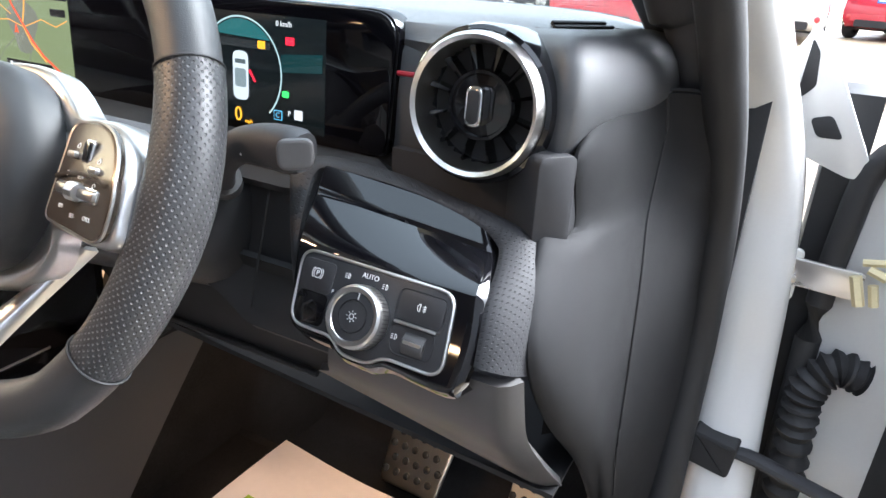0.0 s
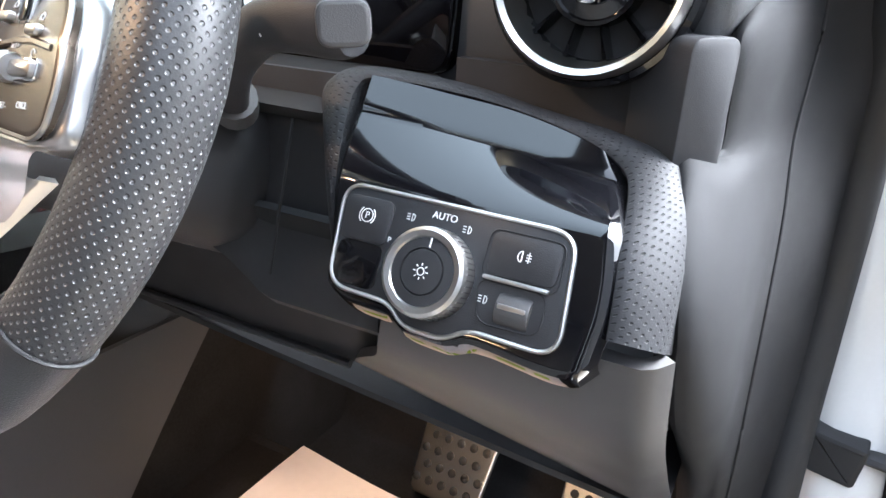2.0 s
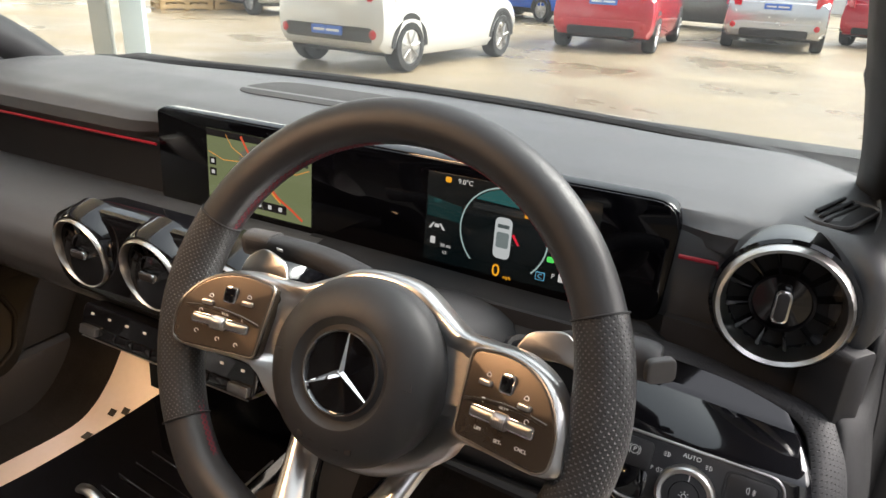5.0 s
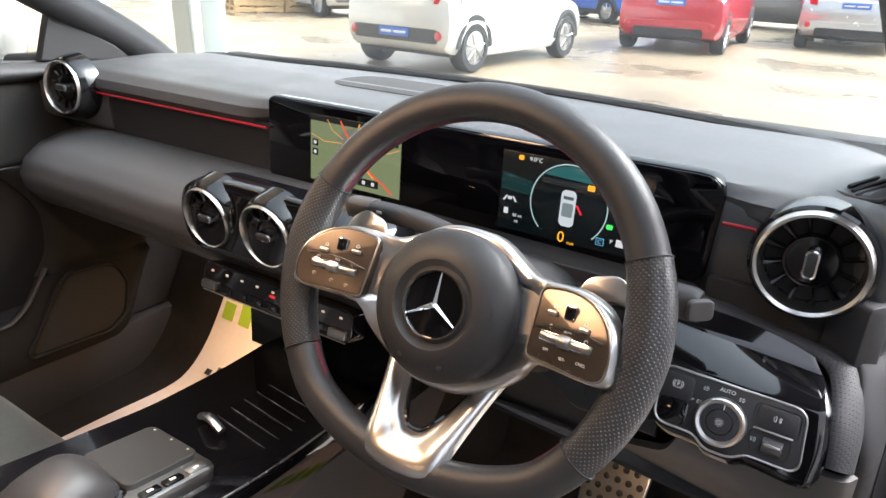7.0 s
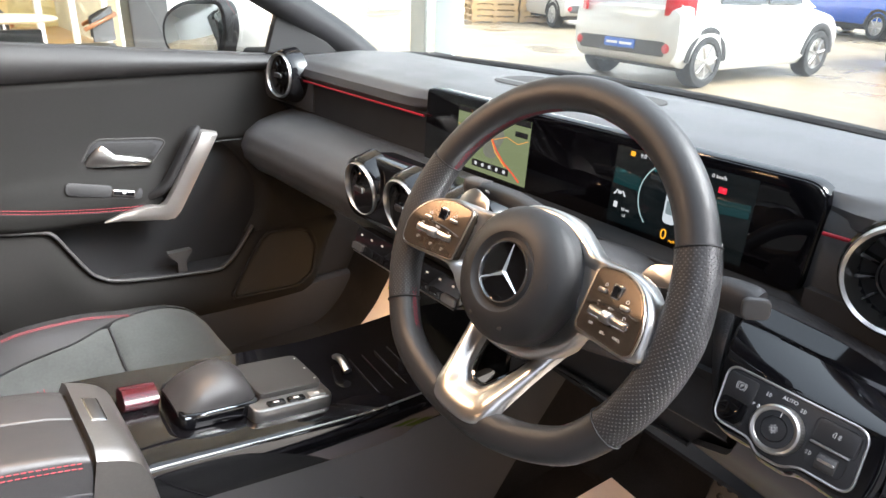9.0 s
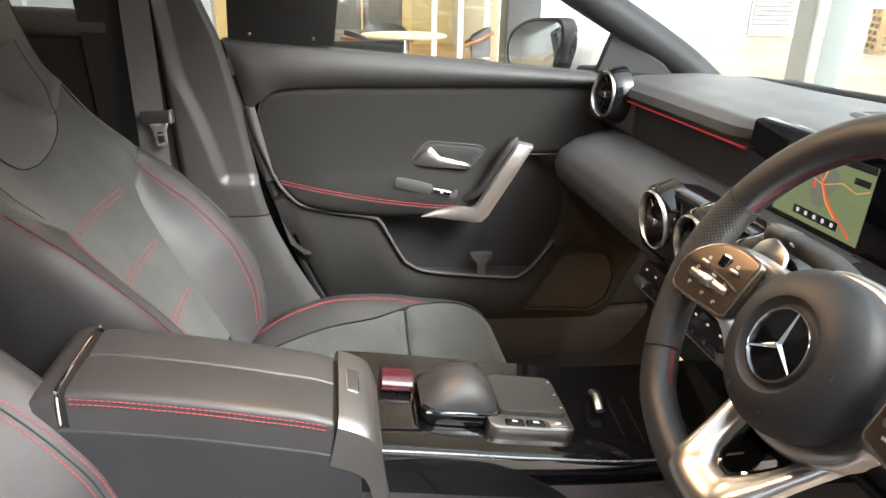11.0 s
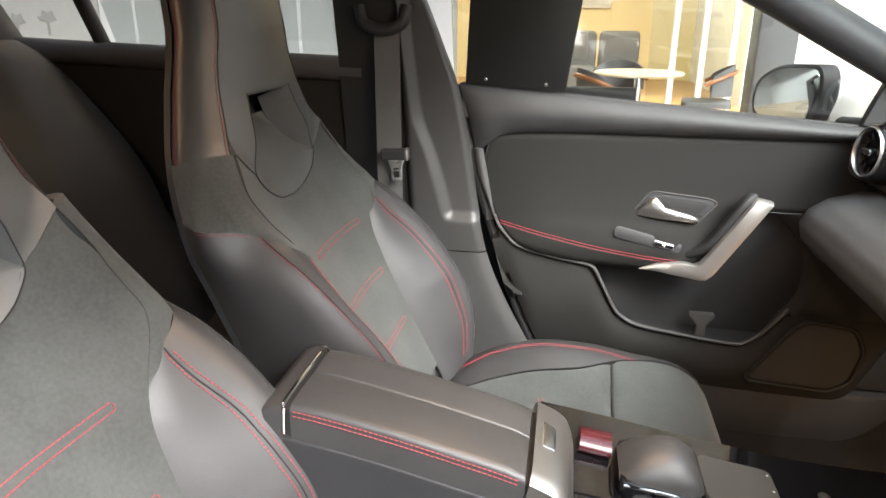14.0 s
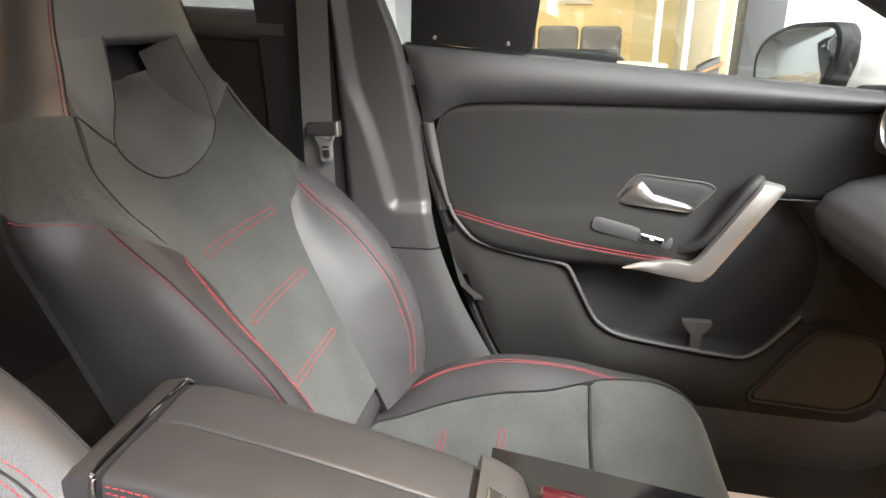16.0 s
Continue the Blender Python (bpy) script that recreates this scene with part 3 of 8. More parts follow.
text("speed_kmh", "0 km/h", 0.0065, on_screen(0.217, 0.042, 0.0004), MAPS["white"], cluster)
flat("telltale_amber", rounded(rect(0.007, 0.006, 0.098, 0.043), 0.002), AMBER, cluster, 0.0004)
flat("telltale_red", rounded(rect(0.010, 0.007, 0.224, 0.028), 0.001), RED_LAMP, cluster, 0.0004)
flat("telltale_green", rounded(rect(0.008, 0.006, 0.219, -0.019), 0.002), GREEN, cluster, 0.0004)
flat("lane_icon", [(0.078, -0.014), (0.081, -0.014), (0.085, -0.007), (0.083, -0.007)], MAPS["white"], cluster, 0.0004)
flat("lane_icon", [(0.095, -0.014), (0.098, -0.014), (0.093, -0.007), (0.091, -0.007)], MAPS["white"], cluster, 0.0004)
flat("lane_icon", rounded(rect(0.006, 0.004, 0.088, -0.010), 0.001), MAPS["white"], cluster, 0.0004)
flat("pump_icon", rounded(rect(0.006, 0.008, 0.084, -0.027), 0.001), MAPS["white"], cluster, 0.0004)
for px, py, tx in ((0.210, -0.039, "C"),):
    flat("mode_frame", rounded(rect(0.010, 0.009, px, py), 0.001), MAPS["blue"], cluster, 0.0003)
    flat("mode_field", rounded(rect(0.0084, 0.0074, px, py), 0.001), MAPS["dark"], cluster, 0.0006)
    text("mode_letter", tx, 0.0068, on_screen(px, py, 0.0009), MAPS["blue"], cluster)
text("gear_letter", "P", 0.0068, on_screen(0.2235, -0.036, 0.0004), MAPS["white"], cluster)
flat("gear_frame", rounded(rect(0.0095, 0.009, 0.234, -0.036), 0.001), MAPS["white"], cluster, 0.0003)
# dimpled ledge under the display
part("dimpled_ledge", sheet(lambda u, v: (lerp(0.14, 0.56, u), 0.262 - 0.055 * v * min(1.0, (1 - u) * 6), 0.888 - 0.006 * u - 0.022 * v * v), 20, 8, 0.01), PERF_DASH, dash, "dimpled dark trim ledge")

# ---- centre vents and climate row ----
cm = basis((0.020, 0.120, 0.866), (1, 0, 0), (0, 0.12, 1))
hous = part("centre_housing", prism(rounded([(-0.19, 0.0), (-0.165, -0.056), (0.20, -0.056), (0.20, 0.057), (-0.14, 0.057), (-0.182, 0.036)], 0.04, 8), 0.06, cm @ Matrix.Translation((0, 0, -0.0615)), 0.012), PIANO, dash, "gloss black centre vent housing")
for x in (-0.117, 0.0, 0.117):
    vent(dash, cm @ Vector((x, 0.0, 0.002)), 0.0455, -6, 0, slim=True)
clim = thing("climate_control_row", "black climate control row with silver rocker switches", "car controls")
km = basis((0.028, 0.112, 0.775), (1, 0, 0), (0, 0.30, 1))
part("fascia", prism(rounded(rect(0.284, 0.044), 0.012), 0.03, km @ Matrix.Translation((0, 0, -0.03)), 0.003), PIANO, clim)
for k in range(9):
    x = -0.1224 + 0.0306 * k
    end = k in (0, 8)
    sw = part("rocker", prism(rounded(rect(0.0290, 0.012, x, -0.011), 0.003), 0.0022 if not end else 0.006, km, 0.001), SILVER_DARK if end else PIANO, clim, "silver temperature rocker" if end else "")
    part("rocker_mark", prism(rounded(rect(0.0055, 0.0032, x, 0.010), 0.001), 0.0006, km, 0.0002), WHITE_MARK, clim)
part("row_trim", tube([km @ Vector((lerp(-0.136, 0.136, k / 8), -0.0205, 0.001)) for k in range(9)], 0.0009, 6), SILVER, clim, "thin bright lower edge")
part("hazard_mark", prism(rounded(rect(0.010, 0.004, 0.0, 0.004), 0.001), 0.0008, km, 0.0002), glow("switch_red", (0.9, 0.03, 0.02), 0.8), clim)

# ---- light switch panel ----
lights = thing("light_switch_panel", "gloss black panel with rotary light switch and silver outline", "car controls")
LP = basis((0.611, 0.140, 0.830), (1, -0.03, 0.01), (0, math.sin(radians(28)), math.cos(radians(28))))


def ridge(x):
    """Crest of the gloss panel: its height up the panel and how far it lies back."""
    k = (x + 0.083) / 0.153
    return 0.064 - 0.011 * k, -0.012 - 0.021 * k


def bend(x, y):
    """Profile of the gloss panel: flat switch field, a slope back to the crest, an upright face behind it."""
    ry, rz = ridge(x)
    if y < 0.0195:
        return 0.0
    t = (y - 0.0195) / (ry - 0.0195)
    if t < 1:
        return rz * t ** 1.35
    return rz - 0.10 * min(y - ry, 0.004) - 0.28 * max(0.0, y - ry - 0.004)


def gloss_panel():
    """The gloss body as a grid, with rows on the crest and rolled lower and outer edges."""
    def f(u, v):
        x0 = curve1(v, [(0, -0.066), (0.25, -0.073), (0.55, -0.080), (1, -0.088)])
        x1 = curve1(v, [(0, 0.089), (0.25, 0.0915), (0.55, 0.087), (0.8, 0.076), (1, 0.064)])
        x = lerp(x0, x1, u)
        top = curve1(x, [(-0.09, 0.087), (-0.03, 0.086), (0.01, 0.082), (0.05, 0.073), (0.08, 0.060)])
        bot = curve1(x, [(-0.068, -0.031), (-0.058, -0.043), (-0.042, -0.0480), (-0.020, -0.0485), (-0.006, -0.0545), (0.014, -0.0550), (0.030, -0.0500), (0.070, -0.0525), (0.082, -0.0510), (0.089, -0.042)])
        ry = ridge(x)[0]
        y = lerp(bot, ry, v / 0.8) if v < 0.8 else lerp(ry, top, (v - 0.8) / 0.2)
        low, right, left = max(0, (bot + 0.006 - y) / 0.006), max(0, (x - (x1 - 0.008)) / 0.008), max(0, (x0 + 0.006 - x) / 0.006)
        return LP @ Vector((x, y, bend(x, y) - 0.012 * low ** 2 - 0.009 * right ** 2.5 - 0.008 * left ** 2))
    return sheet(f, 56, 60, 0.010)


part("gloss_body", gloss_panel(), PIANO, lights, "gloss black curved panel body", 24)
frs = rounded([(-0.0655, 0.0195), (-0.0600, -0.0370), (-0.0200, -0.0375), (-0.0090, -0.0472), (0.0150, -0.0472), (0.0270, -0.0390), (0.0730, -0.0395), (0.0680, 0.0180)], [0.013, 0.013, 0.010, 0.012, 0.012, 0.010, 0.013, 0.013], 7)
part("silver_outline", tube([LP @ Vector((p.x, p.y, 0.0008)) for p in frs], 0.0013, 8, closed=True, up=LP.to_3x3() @ Vector((0, 0, 1))), SILVER, lights, "thin silver outline")
part("switch_field", prism(inset2d(frs, 0.0008), 0.0014, LP @ Matrix.Translation((0, 0, -0.0004)), 0.0003), PLASTIC, lights, "matt black switch field")
KC = LP @ Matrix.Translation((0.0, -0.0175, 0.001))
knob = part("rotary_knob", revolve([(0.0235, 0.0), (0.0232, 0.009), (0.0226, 0.0115), (0.0208, 0.0128), (0.0180, 0.0122), (0.0172, 0.011)], KC, 48), SILVER, lights, "satin silver rotary ring")
for k in range(22):
    a = radians(-75 + 150 * k / 21)
    part("knurl", prism(rect(0.0007, 0.0007, 0.0233 * math.cos(a), 0.0233 * math.sin(a)), 0.0085, KC @ Matrix.Translation((0, 0, 0.0005)), 0.0002), SILVER_DARK, knob)
part("knob_top", revolve([(0.0176, 0.006), (0.0175, 0.0112), (0.0122, 0.0118), (0.0118, 0.0106), (0.0111, 0.0118), (0.0001, 0.0122)], KC, 32), PLASTIC, knob, "matt black knob face")
part("pointer", prism(rect(0.0009, 0.005, 0.001, 0.015), 0.0004, KC @ Matrix.Translation((0, 0, 0.0116)), 0.0001), WHITE_MARK, knob)
km2 = KC @ Matrix.Translation((0, 0, 0.0126))
part("bulb_mark", tube([km2 @ Vector((0.0019 * math.cos(a), 0.0019 * math.sin(a), 0)) for a in [k * math.pi / 6 for k in range(12)]], 0.0003, 5, closed=True, up=LP.to_3x3() @ Vector((0, 0, 1))), WHITE_MARK, knob)
for k in range(8):
    a = k * math.pi / 4
    part("bulb_ray", tube([km2 @ Vector((q * math.cos(a), q * math.sin(a), 0)) for q in (0.0029, 0.0042)], 0.00028, 4), WHITE_MARK, knob)


def outline(pts, name, parent, z=0.0016, r=0.0004, material=None):
    """A fine joint round a switch."""
    return part(name, tube([LP @ Vector((p.x, p.y, z)) for p in pts], r, 4, closed=True, up=LP.to_3x3() @ Vector((0, 0, 1))), material or BLACK, parent)


park = part("parking_brake_switch", prism(rounded(rect(0.030, 0.024, -0.046, 0.002), 0.005), 0.0018, LP @ Matrix.Translation((0, 0, 0.0006)), 0.0006), PLASTIC, lights, "parking brake rocker")
part("rocker_hollow", prism(rounded(rect(0.029, 0.024, -0.0455, -0.0225), 0.006), 0.0007, LP @ Matrix.Translation((0, 0, 0.0006)), 0.0003), PIANO, park)
text("parking_letter", "P", 0.0052, LP @ Matrix.Translation((-0.046, 0.004, 0.0026)), WHITE_MARK, park)
for s in (-1, 1):
    part("parking_arc", tube([LP @ Vector((-0.046 + s * 0.0050 * math.cos(radians(a)), 0.004 + 0.0050 * math.sin(radians(a)), 0.0026)) for a in range(-50, 51, 20)], 0.0003, 4), WHITE_MARK, park)
part("parking_ring", tube([LP @ Vector((-0.046 + 0.0036 * math.cos(radians(a)), 0.004 + 0.0036 * math.sin(radians(a)), 0.0026)) for a in range(0, 360, 24)], 0.0003, 4, closed=True), WHITE_MARK, park)
fog = part("fog_switch", prism(rounded(rect(0.036, 0.021, 0.046, 0.001), 0.005), 0.0016, LP @ Matrix.Translation((0, 0, 0.0006)), 0.0005), PLASTIC, lights, "rear fog lamp switch")
for k in range(3):
    part("fog_mark", prism(rect(0.0026, 0.0005, 0.0482, 0.0032 - 0.0014 * k), 0.0003, LP @ Matrix.Translation((0, 0, 0.0023)), 0.0001), WHITE_MARK, fog)
part("fog_mark", prism(rect(0.0004, 0.0052, 0.0482, 0.0018), 0.0003, LP @ Matrix.Translation((0, 0, 0.0023)), 0.0001), WHITE_MARK, fog)
part("fog_mark", tube([LP @ Vector((0.0445 - 0.0019 * math.cos(radians(a)), 0.0018 + 0.0026 * math.sin(radians(a)), 0.0024)) for a in range(-90, 91, 30)] + [LP @ Vector((0.0447, 0.0044, 0.0024)), LP @ Vector((0.0447, -0.0008, 0.0024))], 0.0003, 4), WHITE_MARK, fog)
part("fog_step", prism(rounded(rect(0.034, 0.0022, 0.045, -0.0115), 0.0008), 0.0036, LP @ Matrix.Translation((0, 0, 0.0006)), 0.0006), SILVER_DARK, fog)
outline(rounded([(0.025, -0.013), (0.062, -0.013), (0.062, -0.033), (0.030, -0.034)], 0.007), "lower_joint", lights)
outline(rounded([(0.026, 0.0125), (0.065, 0.0125), (0.066, -0.012), (0.026, -0.012)], 0.006), "upper_joint", lights)
part("dimmer_wheel", revolve([(0.0001, -0.0085), (0.009, -0.0085), (0.0095, -0.007), (0.0095, 0.007), (0.009, 0.0085), (0.0001, 0.0085)], LP @ Matrix.Translation((0.047, -0.0245, -0.0045)) @ pose(0, 0, 0, 0, 90, 0), 24), PLASTIC_GREY, lights, "grey dimmer thumb wheel")
part("wheel_line", prism(rounded(rect(0.0145, 0.0024, 0.047, -0.0235), 0.001), 0.0006, LP @ Matrix.Translation((0, 0, 0.0047)), 0.0002), SILVER, lights, "bright line on the thumb wheel")
text("auto_text", "AUTO", 0.0052, LP @ Matrix.Translation((-0.001, 0.0122, 0.0013)), WHITE_MARK, lights)
text("parking_lamp_letter", "P", 0.0042, LP @ Matrix.Translation((-0.0295, -0.006, 0.0013)), WHITE_MARK, lights)
for x, y, e in ((-0.0195, 0.0085, -1), (0.0135, 0.0085, -1), (-0.024, -0.006, 1), (0.031, -0.0225, -1)):
    for k in range(3):
        part("lamp_mark", prism(rounded(rect(0.0019, 0.0005, x + e * 0.0023, y + 0.0014 * (k - 1)), 0.0002, 2), 0.0003, LP @ Matrix.Translation((0, 0, 0.0012)), 0.0001), WHITE_MARK, lights)
    part("lamp_mark", tube([LP @ Vector((x - e * 0.0016 * math.cos(radians(a)), y + 0.0019 * math.sin(radians(a)), 0.0014)) for a in range(-90, 91, 30)] + [LP @ Vector((x, y + 0.0019, 0.0014)), LP @ Vector((x, y - 0.0019, 0.0014))], 0.00026, 4), WHITE_MARK, lights)


def cowl():
    """Dimpled band round the gloss panel: up its inner side, over the top and down its outer side."""
    inner = [(-0.062, -0.040, -0.016), (-0.072, -0.010, -0.010), (-0.079, 0.018, -0.008), (-0.087, 0.055, -0.012), (-0.0885, 0.078, -0.016), (-0.078, 0.0855, -0.019), (-0.03, 0.0845, -0.024), (0.01, 0.0805, -0.030), (0.048, 0.0715, -0.034), (0.070, 0.060, -0.036), (0.0785, 0.046, -0.026), (0.0850, 0.018, -0.008), (0.0890, -0.008, -0.004), (0.0905, -0.0255, -0.005)]
    outer = [(-0.072, -0.046, -0.034), (-0.086, -0.012, -0.030), (-0.100, 0.020, -0.026), (-0.113, 0.056, -0.022), (-0.120, 0.080, -0.024), (-0.100, 0.0975, -0.034), (-0.035, 0.0975, -0.044), (0.019, 0.0890, -0.047), (0.064, 0.0815, -0.047), (0.090, 0.0730, -0.047), (0.1010, 0.0620, -0.045), (0.1100, 0.0370, -0.034), (0.1140, 0.0060, -0.024), (0.1145, -0.0250, -0.019)]
    a, b = smooth_path(inner, 7), smooth_path(outer, 7)
    rings = []
    for i, (p, q) in enumerate(zip(a, b)):
        e = (q - p)
        lift = min(0.006, 0.16 * e.length)
        rings.append([LP @ (p.lerp(q, t) + Vector((0, 0, h))) for t, h in ((0.0, -0.03), (0.0, -0.002), (0.03, 0.0008), (0.12, lift * 0.55), (0.30, lift), (0.55, lift * 1.15), (0.78, lift * 0.8), (0.93, lift * 0.25), (1.0, -0.003), (1.01, -0.03))])
    return loft(rings)


part("dimpled_cowl", cowl(), PERF_DASH, lights, "dimpled dark trim arch")

# ---- knee panel, column and pedals ----
def knee(u, v):
    x = lerp(curve1(v, [(0, 0.580), (0.35, 0.560), (0.7, 0.505), (1, 0.464)]), lerp(0.731, 0.737, v), u)
    y = curve1(v, [(0, 0.136), (0.25, 0.148), (0.6, 0.198), (1, 0.268)])
    z = lerp(0.792, 0.640 - 0.040 * u, v)
    return (x, y + 0.016 * max(0, (u - 0.90) / 0.10) ** 2, z)


part("knee_panel", sheet(lambda u, v: knee(u, 1 - v), 24, 18, 0.008), PLASTIC_GREY, dash, "smooth grey lower knee panel")
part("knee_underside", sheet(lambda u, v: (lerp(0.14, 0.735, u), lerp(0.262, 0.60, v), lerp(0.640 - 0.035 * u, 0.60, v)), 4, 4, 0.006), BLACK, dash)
# Black sheet in the hollow under the shroud, its shade given by colour
part("column_gap_shade", sheet(lambda u, v: (lerp(0.15, 0.60, u), lerp(0.270, 0.190, v), lerp(0.638, 0.80, v)), 6, 4, 0.006), BLACK, dash, "black sheet standing for shade beside the steering column")
part("gap_edge", tube([(lerp(0.15, 0.464, k / 6), 0.262, 0.640) for k in range(7)], 0.004, 8), PLASTIC, dash)

# ---- steering wheel ----
wheel = thing("steering_wheel", "flat-bottomed black leather steering wheel with satin silver spokes", "steering wheel")
RAKE = radians(25)
W = basis((0.36, 0.0 + 0.031 * math.cos(RAKE), 0.92 - 0.031 * math.sin(RAKE)), (1, 0, 0), (0, math.sin(RAKE), math.cos(RAKE)))
WZ = W.to_3x3() @ Vector((0, 0, 1))
R0 = 0.188


def rim_point(a, r=R0):
    """The rim's centre line: a circle, flattened below."""
    x, y = r * math.cos(a) + 0.003, r * math.sin(a) + 0.012
    return Vector((x, y if y > -0.125 else -0.125 - 0.70 * (-0.125 - y), 0))


def rim_arc(a0, a1, n):
    return [radians(lerp(a0, a1, k / n)) for k in range(n + 1)]


def rim_piece(name, a0, a1, material, label, fat=0.0):
    al = rim_arc(a0, a1, max(8, int(abs(a1 - a0) / 4)))
    ra, rb = [], []
    for a in al:
        d = math.degrees(a)
        g = max(0.0, 1 - (abs(((d + 360) % 360) - (0 if math.cos(a) > 0 else 180)) if math.cos(a) < 0 else abs((d + 180) % 360 - 180)) / 34.0)
        ra.append(0.0186 + 0.0035 * g * fat)
        rb.append(0.0182 + 0.0022 * g * fat)
    part(name, tube([W @ rim_point(a) for a in al], ra, 20, r2=rb, up=WZ, power=2.2), material, wheel, label)


rim_piece("rim_top", 24, 156, WHEEL_LEATHER, "smooth black leather rim section")
rim_piece("rim_grip", -33, 24, PERF, "perforated black leather grip", 1.0)
rim_piece("rim_grip", 156, 213, PERF, "perforated black leather grip", 1.0)
rim_piece("rim_bottom", 213, 327, WHEEL_LEATHER, "smooth black leather flat rim section")
for a in (24, 156, 213, 327):
    c, t = rim_point(radians(a)), (rim_point(radians(a + 1)) - rim_point(radians(a - 1))).normalized()
    mm = W @ basis(c, t.cross(Vector((0, 0, 1))), (0, 0, 1))
    part("rim_seam", tube([mm @ Vector((0.0200 * math.cos(q), 0.0196 * math.sin(q), 0)) for q in [k * math.pi / 12 for k in range(24)]], 0.0009, 6, closed=True, up=(0, 0, 1)), BLACK, wheel)


def zigzag(a0, a1, name):
    bm = bmesh.new()
    n = int(abs(a1 - a0) / 1.6)
    for k in range(n):
        a, b = radians(lerp(a0, a1, k / n)), radians(lerp(a0, a1, (k + 1) / n))
        for (p, q) in ((-0.003, 0.003), (0.003, -0.003)):
            pa, pb = rim_point(a, R0 - 0.0182), rim_point(b, R0 - 0.0182)
            tube([W @ (pa + Vector((0, 0, p))), W @ (pb + Vector((0, 0, q)))], 0.0008, 4, bm=bm)
    part(name, bm, RED_DARK, wheel, "dark red cross stitching")


for a0, a1 in ((100, 156), (156, 213), (213, 250), (290, 327), (24, 80)):
    zigzag(a0, a1, "inner_stitching")

# airbag cover with its emblem
HC = W @ Matrix.Translation((0.001, -0.001, 0))
part("airbag_cover", revolve([(0.0735, -0.03), (0.0745, 0.002), (0.0738, 0.009), (0.0705, 0.0155), (0.064, 0.0215), (0.054, 0.0268), (0.046, 0.0292), (0.0425, 0.0292), (0.0395, 0.0262), (0.0365, 0.0232), (0.0001, 0.0225)], HC, 64), mat("airbag_skin", (0.022, 0.022, 0.023), 0.48, bump=0.35, bump_scale=1200, voronoi=True), wheel, "smooth black airbag cover")
emb = part("emblem", revolve([(0.0330, 0.022), (0.0330, 0.0268), (0.0322, 0.0282), (0.0311, 0.0282), (0.0305, 0.0268), (0.0303, 0.0235)], HC, 56), CHROME, wheel, "chrome ring with three-armed emblem on black")
part("emblem_field", revolve([(0.0306, 0.022), (0.0303, 0.0246), (0.0001, 0.0250)], HC, 40), PIANO, emb)
for k in range(3):
    a = radians(90 + 120 * k)
    d, n = Vector((math.cos(a), math.sin(a), 0)), Vector((-math.sin(a), math.cos(a), 0))
    o = Vector((0.0, 0.0, 0.0250))
    part("emblem_arm", loft([[HC @ (o + d * q + n * w), HC @ (o + d * q + Vector((0, 0, h))), HC @ (o + d * q - n * w), HC @ (o + d * q - Vector((0, 0, 0.001)))] for q, w, h in ((-0.0014, 0.0024, 0.0022), (0.003, 0.0026, 0.0026), (0.0303, 0.0006, 0.001))]), CHROME, emb)
for s in (-1, 1):
    part("horn_mark", tube([HC @ Vector((s * 0.0575 - 0.004, 0.003, 0.0262)), HC @ Vector((s * 0.0575 + 0.004, 0.003, 0.0258)), HC @ Vector((s * 0.0575 + 0.002, 0.009, 0.0254))], 0.0005, 4), BLACK, wheel)
for k in range(5):
    part("cover_lettering", prism(rect(0.0055, 0.0045, -0.022 + 0.011 * k, -0.0545), 0.0006, HC @ Matrix.Translation((0, 0, 0.0246)), 0.0002), BLACK, wheel)

# silver spoke body, one casting from switch pad to switch pad round the airbag cover
HALF = [(0.030, 0.0755), (0.056, 0.0615), (0.078, 0.0505), (0.100, 0.0495), (0.131, 0.0490), (0.157, 0.0385), (0.172, 0.0200), (0.177, -0.004), (0.172, -0.0245), (0.112, -0.0250), (0.097, -0.0310), (0.087, -0.0460), (0.066, -0.0640), (0.034, -0.0810)]
rise = lambda x, y: 0.23 * max(0.0, abs(x) - 0.087) - 0.22 * max(0.0, y - 0.0135) * curve1(abs(x), [(0.078, 0.0), (0.094, 1.0)])
body2d = [p.to_2d() for p in smooth_path([(0.0, 0.0790, 0)] + [(x, y, 0) for x, y in HALF] + [(0.0, -0.0860, 0)] + [(-x, y, 0) for x, y in HALF[::-1]], 5, True)]


def spoke_body():
    """Rings from the rear edge over a rounded shoulder in to the hub, sunk between hub and pads."""
    rings = []
    for k, z in ((1.0, -0.020), (1.0, -0.006), (0.988, -0.0015), (0.97, 0.0015), (0.94, 0.0030), (0.88, 0.0030), (0.78, 0.0015), (0.66, -0.0015), (0.52, -0.003)):
        ring = []
        for p in body2d:
            q = p * k
            sink = 0.017 * curve1(abs(q.x), [(0.050, 1.0), (0.078, 0.62), (0.098, 0.0)])
            ring.append(W @ Vector((q.x, q.y, z + rise(q.x, q.y) - sink)))
        rings.append(ring)
    return loft(rings)


